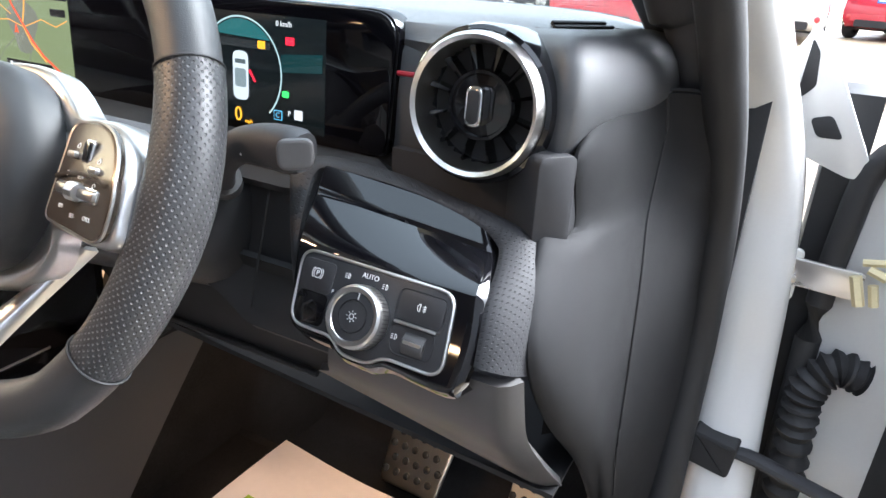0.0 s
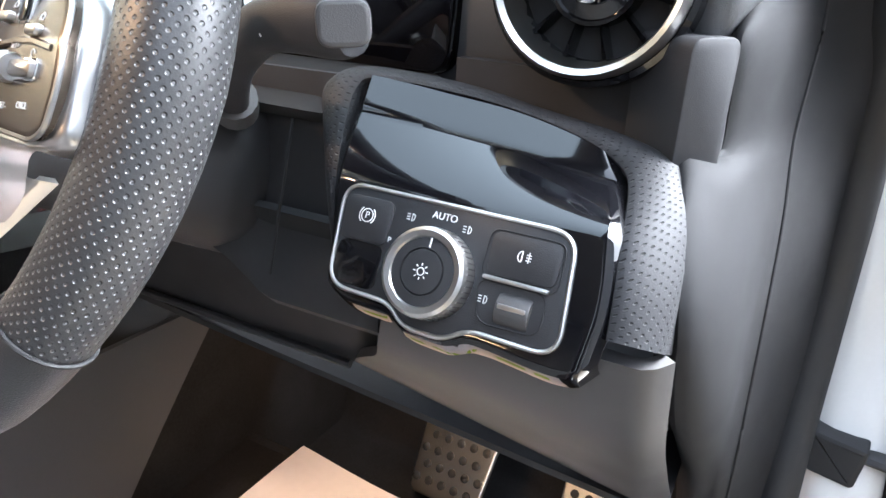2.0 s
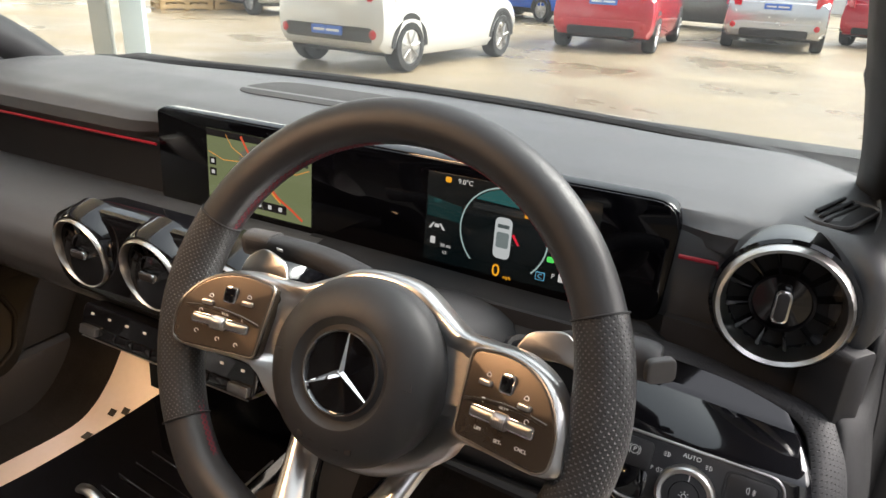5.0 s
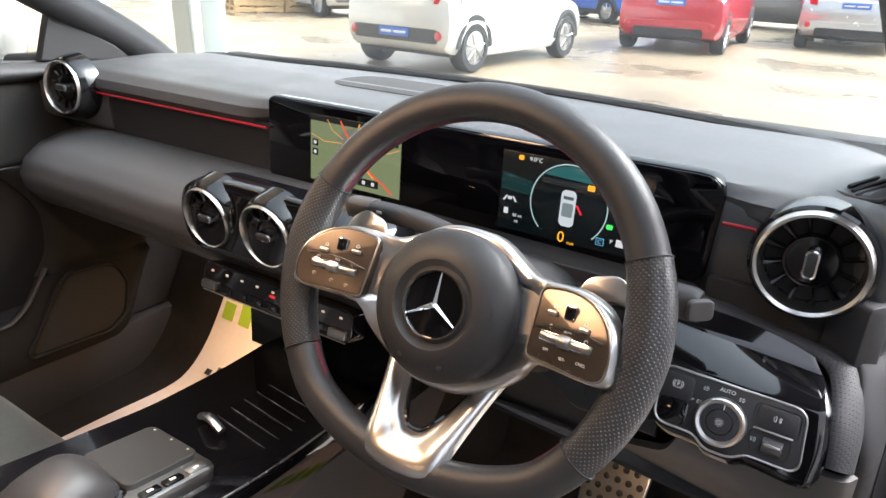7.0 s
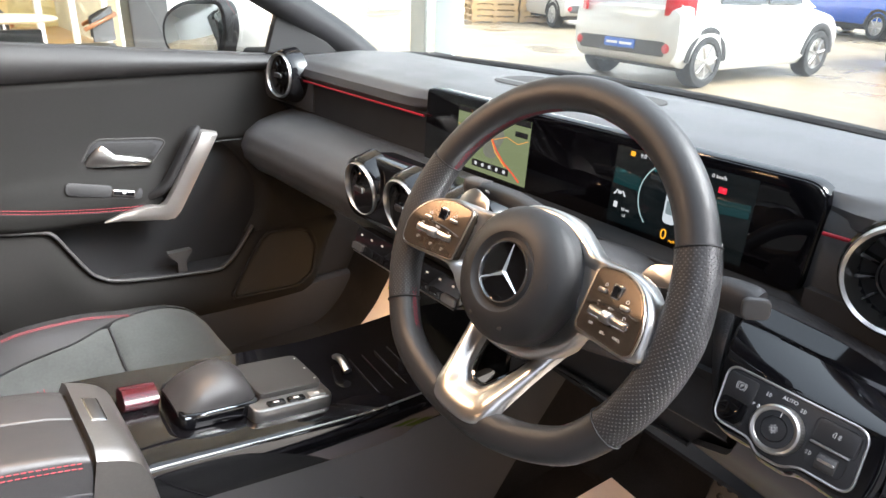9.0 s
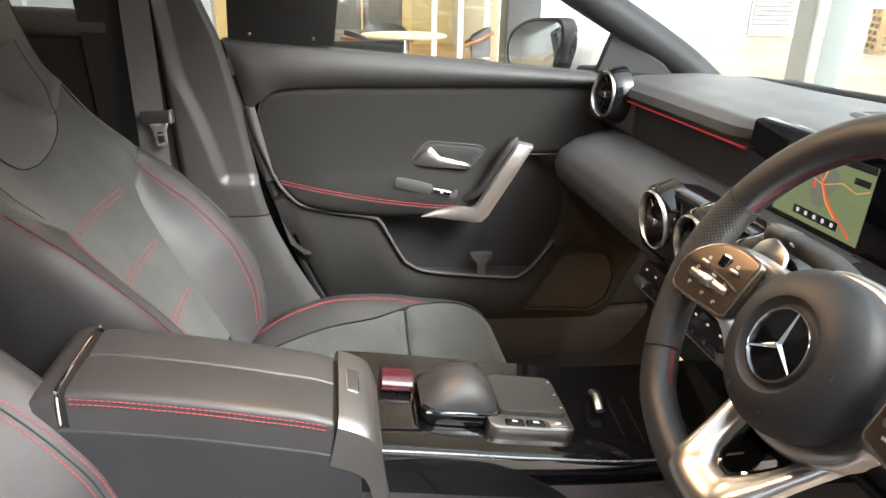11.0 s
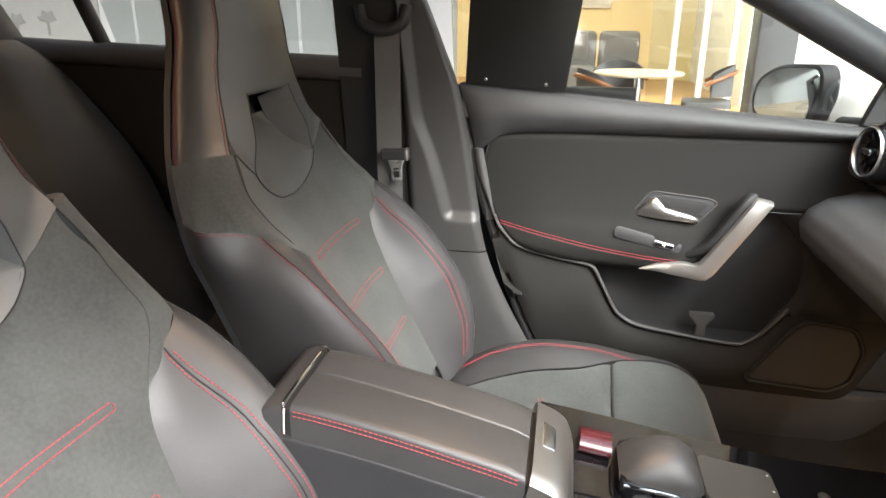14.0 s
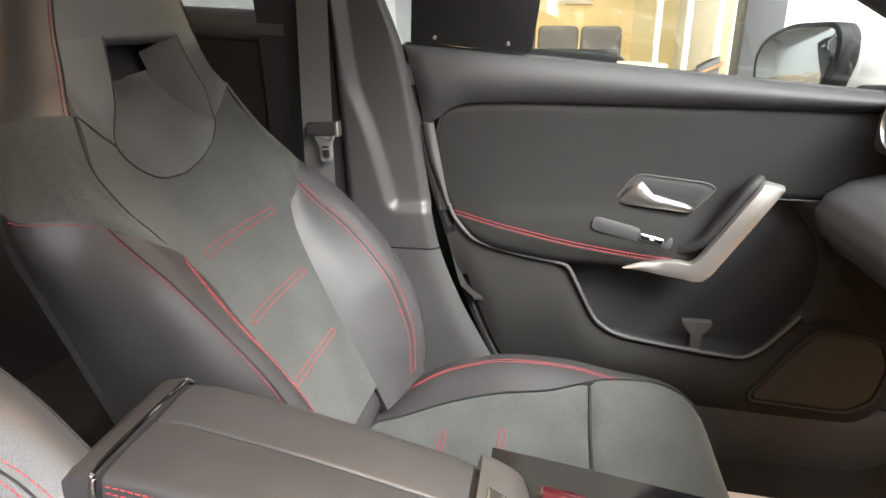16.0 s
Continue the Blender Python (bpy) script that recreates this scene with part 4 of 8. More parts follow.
spoke = part("spoke_body", spoke_body(), SILVER, wheel, "satin silver spoke casting")
PADO = rounded([(0.0915, 0.0435), (0.122, 0.0475), (0.147, 0.0410), (0.1645, 0.0240), (0.1715, 0.0020), (0.1690, -0.0180), (0.160, -0.0225), (0.0935, -0.0190)], [0.008, 0.016, 0.016, 0.016, 0.016, 0.007, 0.007, 0.006], 6)
PAD_FACE = mat("pad_black", (0.10, 0.080, 0.062), 0.25, metal=0.7, vary=0.06)
for s in (-1, 1):
    po = [Vector((s * p.x, p.y)) for p in PADO]
    part("pad_edge", tube([W @ Vector((p.x, p.y, 0.0062 + rise(p.x, p.y))) for p in po], 0.0011, 6, closed=True, up=WZ), SILVER_DARK, spoke, "bright edge of the switch pad")
    pad = part("switch_pad", prism(po, 0.0125, W @ Matrix.Translation((0, 0, -0.005)), 0.002, bend=rise), PAD_FACE, spoke, "satin black switch pad")
    Z, cx = 0.0074, s * 0.129
    at = lambda x, y, z=0.0: W @ pose(x, y, Z + z + rise(x, y), 0, -13 * s, 0)
    # a shallow ledge runs across the pad between buttons and rocker
    part("pad_ledge", tube([at(cx + q * 0.033, 0.0135 + 0.0012 * q * s - 0.004 * q * q, 0.0) @ Vector((0, 0, 0)) for q in (-1, -0.5, 0, 0.5, 1)], 0.0016, 6, r2=0.0009, up=WZ), PAD_FACE, pad)
    part("touch_button_rim", prism(rounded(rect(0.0120, 0.0145), 0.0035), 0.0020, at(cx - s * 0.002, 0.0275), 0.0009), CHROME, pad)
    part("touch_button", prism(rounded(rect(0.0098, 0.0122), 0.003), 0.0027, at(cx - s * 0.002, 0.0275), 0.0011), PIANO, pad)
    for q in (-1, 1):
        y = 0.0225 - 0.0012 * q * s - (0.004 if q == s else 0.0)
        part("small_button", prism(rounded(rect(0.0105, 0.0042), 0.0018), 0.0030, at(cx - s * 0.002 + q * 0.0168, y), 0.0011), SILVER, pad)
        part("button_mark", tube([at(cx - s * 0.002 + q * 0.0162 + dx, y + 0.0062 + dy, 0.0003) @ Vector((0, 0, 0)) for dx, dy in ((-0.0016, 0.0), (-0.0016, -0.0016), (0.0016, -0.0016), (0.0016, 0.0), (0.0, 0.0014), (-0.0016, 0.0))], 0.0003, 4), WHITE_MARK, pad)
        part("rocker_slot", prism(rounded(rect(0.0235, 0.0090), 0.003), 0.0010, at(cx + q * 0.0145, 0.0025), 0.0004), CHROME, pad)
        part("rocker", prism(rounded(rect(0.0215, 0.0066), 0.0022), 0.0030, at(cx + q * 0.0145, 0.0025), 0.0018), SILVER_DARK, pad)
    part("roller", revolve([(0.0001, -0.0055), (0.0052, -0.0055), (0.0058, -0.0045), (0.0058, 0.0045), (0.0052, 0.0055), (0.0001, 0.0055)], at(cx, 0.0025, 0.001) @ pose(0, 0, 0, 0, 90, 0), 20), SILVER, pad, "ribbed silver roller")
    for k in range(7):
        part("roller_rib", tube([at(cx - 0.0045 + 0.0015 * k, 0.0025 + 0.0061 * math.cos(q), 0.001 + 0.0061 * math.sin(q)) @ Vector((0, 0, 0)) for q in (0.5, 1.0, 1.57, 2.1, 2.6)], 0.00035, 4), SILVER_DARK, pad)
    words = ((0.0, 0.0115, "SET+"), (0.001, -0.0120, "SET-"), (-0.0165, -0.0085, "LIM"), (0.0190, -0.0110, "CNCL")) if s > 0 else ((0.003, 0.0110, "VOL"),)
    for dx, dy, wd in words:
        text("pad_word", wd, 0.0036, at(cx + dx, dy, 0.0003), WHITE_MARK, pad)
    marks = ((-0.0170, 0.0120), (0.0185, 0.0085)) if s > 0 else ((-0.0190, 0.0090), (0.0200, 0.0100), (-0.0190, -0.0085), (0.001, -0.0110), (0.0180, -0.0120))
    for dx, dy in marks:
        part("pad_mark", tube([at(cx + dx + 0.0017 * math.cos(q), dy + 0.0016 * math.sin(q), 0.0003) @ Vector((0, 0, 0)) for q in [k * math.pi / 4 for k in range(7)]], 0.0003, 4), WHITE_MARK, pad)
    # gearshift paddle behind the spoke
    part("shift_paddle", prism(rounded([(s * 0.108, 0.040), (s * 0.150, 0.046), (s * 0.167, 0.040), (s * 0.162, 0.058), (s * 0.146, 0.070), (s * 0.118, 0.062)], 0.008), 0.004, W @ Matrix.Translation((0, 0, -0.040)), 0.0015), SILVER, wheel, "silver gearshift paddle")
# lower double spoke: a dished silver V with an opening, its arms running back under the airbag cover
half_out = [(0.078, -0.040, -0.040), (0.066, -0.066, -0.030), (0.057, -0.095, -0.015), (0.050, -0.125, 0.001), (0.045, -0.148, 0.013), (0.035, -0.162, 0.0175), (0.0, -0.166, 0.0195)]
half_in = [(0.050, -0.040, -0.042), (0.040, -0.066, -0.034), (0.031, -0.088, -0.022), (0.024, -0.104, -0.010), (0.016, -0.117, 0.000), (0.008, -0.125, 0.004), (0.0, -0.1265, 0.005)]
u_out = smooth_path([(-x, y, z) for x, y, z in half_out[:-1]] + list(half_out[::-1]), 6)
u_in = smooth_path([(-x, y, z) for x, y, z in half_in[:-1]] + list(half_in[::-1]), 6)


def bracket(u, v):
    k = round(u * (len(u_out) - 1))
    p = u_out[k].lerp(u_in[k], v)
    return W @ (p + Vector((0, 0, 0.006 * math.sin(math.pi * min(1, v * 1.25)) - 0.010 * max(0, (v - 0.85) / 0.15) ** 2 - 0.008 * max(0, (0.10 - v) / 0.10) ** 2)))


part("lower_spoke", sheet(bracket, len(u_out) - 1, 18, 0.006), SILVER, wheel, "satin silver lower spoke bracket")
part("opening_liner", tube([W @ (p + Vector((0, 0, -0.010))) for p in u_in[10:-10]], 0.003, 8), PIANO, wheel)
# column shroud and stalks
column = thing("steering_column", "black plastic steering column shroud with control stalks", "steering column")
rr = []
for k in range(9):
    t = k / 8
    c = W @ Vector((0, 0.0, lerp(-0.03, -0.26, t)))
    w, h = lerp(0.062, 0.085, t), lerp(0.055, 0.075, t)
    rr.append([c + Vector((1, 0, 0)) * w * math.copysign(abs(math.cos(a)) ** 0.7, math.cos(a)) + (W.to_3x3() @ Vector((0, 1, 0))) * h * math.copysign(abs(math.sin(a)) ** 0.7, math.sin(a)) for a in [2 * math.pi * q / 24 for q in range(24)]])
part("shroud", loft(rr), PLASTIC, column, "grained black column shroud")
rs = smooth_path([(0.440, 0.176, 0.872), (0.455, 0.160, 0.886), (0.478, 0.142, 0.906), (0.510, 0.127, 0.925), (0.540, 0.121, 0.932), (0.573, 0.120, 0.932)], 5)
st = part("selector_stalk", tube(rs, [curve1(k / (len(rs) - 1), [(0, 0.0095), (0.35, 0.0105), (0.7, 0.0135), (0.94, 0.0155), (1, 0.0130)]) for k in range(len(rs))], 18, up=(0, 0, 1), power=2.5), PLASTIC, column, "matt black gear selector stalk")
part("stalk_collar", tube([(0.436, 0.181, 0.868), (0.446, 0.170, 0.878)], 0.0145, 16, r2=0.0145), PLASTIC_GREY, st, "grey collar at the stalk's foot")
for k in range(3):
    part("stalk_mark", prism(rounded(rect(0.0045, 0.0018), 0.0006), 0.0005, basis((0.528 + 0.002 * k, 0.1098, 0.930 + 0.004 * (k - 1)), (0.85, -0.1, 0.25), (0, -0.05, 1)), 0.0001), WHITE_MARK, st)
part("stalk_button", prism(rounded(rect(0.024, 0.020), 0.007), 0.006, basis((0.574, 0.110, 0.934), (0.72, 0.55, 0.05), (0, 0.1, 1)), 0.002), PLASTIC_GREY, st, "oval push button on the stalk end")
ls = smooth_path([(0.32, 0.10, 0.945), (0.27, 0.115, 0.945), (0.22, 0.124, 0.942), (0.17, 0.126, 0.939)], 5)
st2 = part("wiper_stalk", tube(ls, 0.013, 14, r2=0.010, up=(0, 0, 1), power=3), PLASTIC, column, "matt black wiper stalk")
part("stalk_cap", tube([(0.198, 0.126, 0.940), (0.165, 0.127, 0.938)], 0.0135, 14, r2=0.0125, power=3), PLASTIC_GREY, st2)
for k in range(3):
    part("stalk_mark", prism(rounded(rect(0.008, 0.006), 0.001), 0.0006, basis((0.215 + 0.022 * k, 0.112, 0.944), (1, -0.1, 0), (0, -0.35, 1)), 0.0002), WHITE_MARK, st2)

# ---- pedals ----
PEDAL = mat("brushed_steel", (0.55, 0.53, 0.5), 0.3, metal=1.0, vary=0.1)
for nm, o, w, h in (("brake_pedal", (0.415, 0.595, 0.275), 0.135, 0.135), ("accelerator_pedal", (0.608, 0.62, 0.225), 0.075, 0.20)):
    pm = basis(o, (1, -0.12, 0.1), (0, 0.62, 0.78))
    pd = thing(nm, "brushed steel pedal with black rubber studs", "pedal")
    plate = part("plate", prism(rounded([(-w / 2 * 0.86, -h / 2), (w / 2 * 0.86, -h / 2), (w / 2, h / 2), (-w / 2, h / 2)], 0.014), 0.008, pm, 0.003), PEDAL, pd)
    nx = max(2, int(w / 0.024))
    ny = int(h / 0.024)
    for i in range(nx):
        for j in range(ny):
            x, y = (i - (nx - 1) / 2 + (0.25 if j % 2 else -0.25)) * 0.0225, (j - (ny - 1) / 2) * 0.0225
            part("stud", revolve([(0.0068, 0.0), (0.0066, 0.0098), (0.0052, 0.0108), (0.0001, 0.0108)], pm @ Matrix.Translation((x, y, 0)), 10), RUBBER, plate)
    part("arm", tube([pm @ Vector((0, h / 2 - 0.01, -0.002)), (o[0], o[1] + 0.1, o[2] + 0.14), (o[0], o[1] + 0.14, o[2] + 0.34)], 0.009, 8), BLACK, pd)

# ---- centre console ----
console = thing("centre_console", "gloss black car centre console with silver edging and grey sides", "centre console")


def deck(y):
    """Height of the console deck along the car."""
    return curve1(y, [(-0.42, 0.672), (-0.30, 0.655), (-0.1, 0.622), (0.02, 0.606), (0.14, 0.602), (0.23, 0.604)])


rr = []
for k in range(25):
    y = lerp(-0.36, 0.23, k / 24)
    z = deck(y)
    rr.append([(-0.126, y, z - 0.08), (-0.118, y, z - 0.004), (-0.112, y, z + 0.001), (-0.06, y, z - 0.003), (0.0, y, z - 0.004), (0.06, y, z - 0.003), (0.118, y, z + 0.001), (0.126, y, z - 0.004), (0.132, y, z - 0.03), (0.132, y, z - 0.058)])
part("gloss_deck", loft(rr), PIANO, console, "gloss black console deck")
part("edge_trim", tube([(0.124, lerp(-0.35, 0.18, k / 20), deck(lerp(-0.35, 0.18, k / 20)) - 0.001) for k in range(21)], 0.0015, 8), SILVER, console, "thin bright edge trim")
for s in (-1, 1):
    def side(u, v, s=s):
        y = lerp(-0.62, lerp(0.42, 0.20, v), u)
        x = s * (0.131 + 0.020 * v + 0.020 * max(0, (y - 0.05) / 0.37) * (1 - v))
        return (x, y, lerp(deck(min(y, 0.12)) - 0.05, 0.30, v))
    part("console_side", sheet(side if s < 0 else (lambda u, v: side(1 - u, v)), 24, 10, 0.008), PLASTIC_GREY, console, "grey grained console side")
part("climate_ramp", sheet(lambda u, v: (lerp(-0.15, 0.16, u), lerp(0.222, 0.235, v), lerp(0.595, 0.80, v)), 6, 6, 0.01), PIANO, console, "gloss black slope under the climate row")
# slatted tray cover
for k in range(5):
    y = 0.040 + 0.025 * k
    part("cover_rib", tube([(lerp(-0.022, 0.088, q / 6), y - 0.012 * q / 6, deck(y) - 0.0012) for q in range(7)], 0.0009, 6), CHROME, console)
part("cover_handle", tube(smooth_path([(-0.03, 0.02, 0.612), (-0.005, 0.015, 0.622), (0.022, 0.012, 0.614)], 5), 0.007, 10, r2=0.005), SILVER, console, "satin silver tray handle")

touch = thing("touchpad_controller", "black touchpad with silver surround and padded hand rest", "car controls")
TP = basis((0.024, -0.103, 0.640), (0, 1, -0.16), (-1, 0, 0))
part("surround", prism(rounded(rect(0.122, 0.125, -0.004, 0.0), 0.016, 5), 0.022, TP @ Matrix.Translation((0, 0, -0.022)), 0.004), SILVER_DARK, touch, "satin silver surround")
part("pad", prism(rounded(rect(0.098, 0.092, 0.002, 0.012), 0.012, 5), 0.010, TP @ Matrix.Translation((0, 0, -0.002)), 0.002), mat("touchpad_face", (0.04, 0.039, 0.038), 0.35, vary=0.05), touch, "satin black touchpad")
for x in (-0.03, 0.0, 0.032):
    part("key", prism(rounded(rect(0.026, 0.012, x, -0.051), 0.003), 0.006, TP @ Matrix.Translation((0, 0, -0.003)), 0.001), PIANO if x < 0.03 else SILVER, touch)
    part("key_mark", prism(rounded(rect(0.008, 0.004, x, -0.051), 0.001), 0.0004, TP @ Matrix.Translation((0, 0, 0.003)), 0.0001), WHITE_MARK, touch)
for y in (-0.02, 0.012, 0.045):
    part("pad_mark", prism(rounded(rect(0.003, 0.003, 0.045, y), 0.001), 0.0003, TP @ Matrix.Translation((0, 0, 0.008)), 0.0001), WHITE_MARK, touch)
rr = []
for k in range(13):
    t = k / 12
    y = lerp(-0.255, -0.148, t)
    w = 0.047 * (1 - (2 * t - 1) ** 6 * 0.25)
    h = curve1(t, [(0, 0.008), (0.3, 0.036), (0.65, 0.048), (0.9, 0.036), (1, 0.012)])
    z = deck(y)
    rr.append([(0.013 + w * math.copysign(abs(math.cos(a)) ** 0.8, math.cos(a)), y, z + 0.012 + (h if math.sin(a) > 0 else 0.004) * math.copysign(abs(math.sin(a)) ** 0.9, math.sin(a))) for a in [2 * math.pi * q / 24 for q in range(24)]])
part("hand_rest", loft(rr), LEATHER, touch, "padded black hand rest")
part("hand_rest_base", prism(rounded(rect(0.112, 0.10), 0.02), 0.02, basis((0.013, -0.202, deck(-0.2)), (0, 1, -0.16), (-1, 0, 0)), 0.004), PIANO, touch)
part("hand_rest_trim", tube(smooth_path([(0.060, -0.25, deck(-0.25) + 0.014), (0.062, -0.20, deck(-0.2) + 0.018), (0.058, -0.155, deck(-0.155) + 0.014)], 6), 0.0018, 8), CHROME, touch)

# armrest box
armrest = thing("storage_box_with_armrest", "dark leather split-lid centre armrest with red double stitching", "armrest")


def arm_z(y):
    """Height of the armrest's top along the car; it falls more steeply towards the front."""
    return curve1(y, [(-0.74, 0.785), (-0.642, 0.774), (-0.55, 0.757), (-0.46, 0.736), (-0.368, 0.711), (-0.30, 0.680)])


def arm_piece(x0, x1, y0, y1, top=0.0, n=14, soft0=0.012, soft1=0.012, deep=0.10):
    """A length of armrest between x0 and x1 with rounded shoulders."""
    rr = []
    for k in range(n + 1):
        y = lerp(y0, y1, k / n)
        end = 0.0025 if k in (0, n) else 0.0
        z = arm_z(y) + top - end
        ring = [(x0, y, z - deep), (x0, y, z - soft0)]
        ring += [(x0 + soft0 * (1 - math.cos(q)), y, z - soft0 * (1 - math.sin(q))) for q in (0.4, 0.8, 1.2, math.pi / 2)]
        ring += [((x0 + x1) / 2, y, z + 0.0015)]
        ring += [(x1 - soft1 * (1 - math.sin(q)), y, z - soft1 * (1 - math.cos(q))) for q in (0.0, 0.4, 0.8, 1.2, math.pi / 2)]
        rr.append(ring + [(x1 + 0.002, y, z - deep)])
    return loft(rr)


part("lid", arm_piece(0.0508, 0.1335, -0.656, -0.371, soft0=0.0035, soft1=0.010, deep=0.05), LEATHER, armrest, "dark brown-grey leather lid half")
part("lid", arm_piece(-0.034, 0.0496, -0.656, -0.371, soft0=0.026, soft1=0.0035, deep=0.06), LEATHER, armrest, "dark brown-grey leather lid half")
part("lid_core", arm_piece(-0.030, 0.130, -0.668, -0.362, -0.008), BLACK, armrest)
part("box_body", arm_piece(-0.052, 0.137, -0.70, -0.340, -0.046, soft1=0.005, deep=0.11), PLASTIC, armrest, "black padded armrest box")


def front_band():
    rr = []
    for k in range(13):
        t = k / 12
        y = curve1(t, [(0, -0.3655), (0.35, -0.338), (0.6, -0.322), (1, -0.303)])
        z = curve1(t, [(0, arm_z(-0.3655) + 0.002), (0.35, arm_z(-0.338) + 0.001), (0.6, arm_z(-0.322) - 0.006), (1, 0.58)])
        rr.append([(-0.050, y - 0.004, z - 0.02), (-0.040, y, z - 0.004), (-0.022, y + 0.002, z + 0.002), (0.120, y + 0.002, z + 0.002), (0.130, y + 0.001, z - 0.001), (0.137, y, z - 0.008), (0.139, y - 0.012, z - 0.06), (-0.052, y - 0.012, z - 0.06)])
    return loft(rr)


part("front_band", front_band(), BAND, armrest, "brushed dark silver front band")
bt = basis((0.040, -0.3475, arm_z(-0.3475) + 0.0005), (1, 0, 0), (0, 1, -0.45))
bb = part("release_button", prism(rounded(rect(0.054, 0.019), 0.004), 0.0045, bt, 0.0012), CHROME, armrest, "bright framed release button")
part("button_face", prism(rounded(rect(0.050, 0.0155), 0.003), 0.0052, bt, 0.001), SILVER_DARK, bb)
part("rear_strip", tube(smooth_path([(-0.036, -0.664, arm_z(-0.664) - 0.03), (-0.026, -0.664, arm_z(-0.664) - 0.008), (0.0, -0.664, arm_z(-0.664)), (0.118, -0.664, arm_z(-0.664)), (0.131, -0.664, arm_z(-0.664) - 0.008), (0.136, -0.664, arm_z(-0.664) - 0.04)], 5), 0.0022, 8), CHROME, armrest, "thin bright strip at the lid's rear edge")
rb = []
for k in range(13):
    t = k / 12
    y = curve1(t, [(0, -0.667), (0.4, -0.690), (0.75, -0.710), (1, -0.722)])
    z = curve1(t, [(0, arm_z(-0.667) - 0.001), (0.4, 0.770), (0.75, 0.748), (1, 0.68)])
    rb.append([(-0.044, y, z - 0.08), (-0.040, y, z - 0.02), (-0.022, y, z), (0.120, y, z), (0.131, y, z - 0.004), (0.136, y, z - 0.016), (0.138, y, z - 0.08)])
part("rear_band", loft(rb), LEATHER, armrest, "rounded dark leather rear end")
bm = bmesh.new()
for dx, dz in ((0.1335, -0.009), (0.1345, -0.0145)):
    stitches([(dx, lerp(-0.652, -0.374, k / 30), arm_z(lerp(-0.652, -0.374, k / 30)) + dz) for k in range(31)], 0.0042, 0.0022, 0.0008, bm)
part("stitching", bm, RED_THREAD, armrest, "red double stitching")
# the small dark red holder behind the hand rest
part("red_insert", tube([(-0.03, -0.305, deck(-0.305) + 0.006), (-0.03, -0.262, deck(-0.262) + 0.006)], 0.024, 18, r2=0.014), mat("dark_red_gloss", (0.05, 0.004, 0.008), 0.15, coat=0.5), console, "dark red gloss insert")

# ---- car body round the cabin ----
floor = structure("car_floor", box(-0.72, 0.74, -1.7, 0.47, 0.22, 0.275), CARPET, "black carpeted car floor", "car floor")
structure("firewall", sheet(lambda u, v: (lerp(0.80, -0.76, u), curve1(v, [(0, 0.46), (0.15, 0.52), (0.45, 0.70), (1, 0.86)]), curve1(v, [(0, 0.272), (0.15, 0.15), (0.45, 0.14), (1, 0.66)])), 8, 24, 0.02), CARPET, "black carpeted footwell bulkhead", "bulkhead")
structure("tunnel", loft([[(-0.12, y, 0.14), (-0.11, y, 0.50), (0.11, y, 0.50), (0.12, y, 0.14)] for y in (-1.2, 0.0, 0.75)]), CARPET, "black carpeted centre tunnel", "car floor")
structure("bulkhead_upper", box(-0.76, 0.76, 0.72, 0.78, 0.6, 0.985), BLACK, "black bulkhead under the windscreen", "bulkhead")
structure("roof", sheet(lambda u, v: (lerp(-0.58, 0.58, u), lerp(-1.75, -0.22, v), 1.375 + 0.03 * math.sin(math.pi * u) + 0.02 * math.sin(math.pi * v)), 12, 12, -0.03), mat("headlining", (0.22, 0.22, 0.22), 0.95, bump=0.6, bump_scale=900), "grey fabric headlining of the car roof", "car roof")


def pillar(name, s, pts, w, d, material, label):
    return structure(name, tube(smooth_path([(s * p[0], p[1], p[2]) for p in pts], 6), w, 14, r2=d, up=(s * -0.5, 0.5, 0.7), power=2.6), material, label, "car pillar")


for s, nm in ((-1, "passenger"), (1, "driver")):
    pillar("a_pillar_" + nm, s, [(0.755, 0.60, 0.93), (0.742, 0.46, 1.035), (0.70, 0.20, 1.175), (0.655, -0.06, 1.305), (0.60, -0.30, 1.375)], 0.045, 0.036, PLASTIC, "dark grey grained windscreen pillar trim")
tw = thing("tweeter_grille", "dark slotted tweeter grille on the windscreen pillar", "speaker grille")
TW = basis((-0.698, 0.372, 1.077), (-0.10, 0.84, -0.53), (0.30, 0.52, 0.80))
part("grille_plate", prism(rounded([(-0.045, -0.016), (0.03, -0.022), (0.05, -0.004), (0.03, 0.018), (-0.035, 0.02)], 0.014), 0.006, TW, 0.002), PLASTIC, tw)
for k in range(5):
    part("slot", prism(rounded(rect(0.068 - 0.006 * abs(k - 2), 0.0024, 0.002, -0.011 + 0.0056 * k), 0.001, 2), 0.0064, TW, 0.0003), BLACK, tw)
structure("pillar_foot", tube(smooth_path([(0.782, 0.445, 0.90), (0.774, 0.406, 0.98), (0.757, 0.395, 1.03), (0.735, 0.375, 1.08), (0.705, 0.27, 1.15)], 6), [0.024] * 6 + [0.026] * 6 + [0.036] * 6 + [0.042] * 7, 16, r2=[0.022] * 6 + [0.024] * 6 + [0.030] * 6 + [0.034] * 7, up=(-0.3, 0.9, 0.3), power=2.8), PLASTIC, "dark grey foot of the windscreen pillar trim", "car pillar")
structure("windscreen", sheet(lambda u, v: (lerp(-0.75 + 0.17 * v, 0.75 - 0.17 * v, u), lerp(screen_base(lerp(-0.75, 0.75, u)) + 0.02, -0.22, v), lerp(0.985, 1.385, v) + 0.02 * math.sin(math.pi * u) * v), 16, 12, 0.005), GLASS, "clear car windscreen", "windscreen").visible_shadow = False
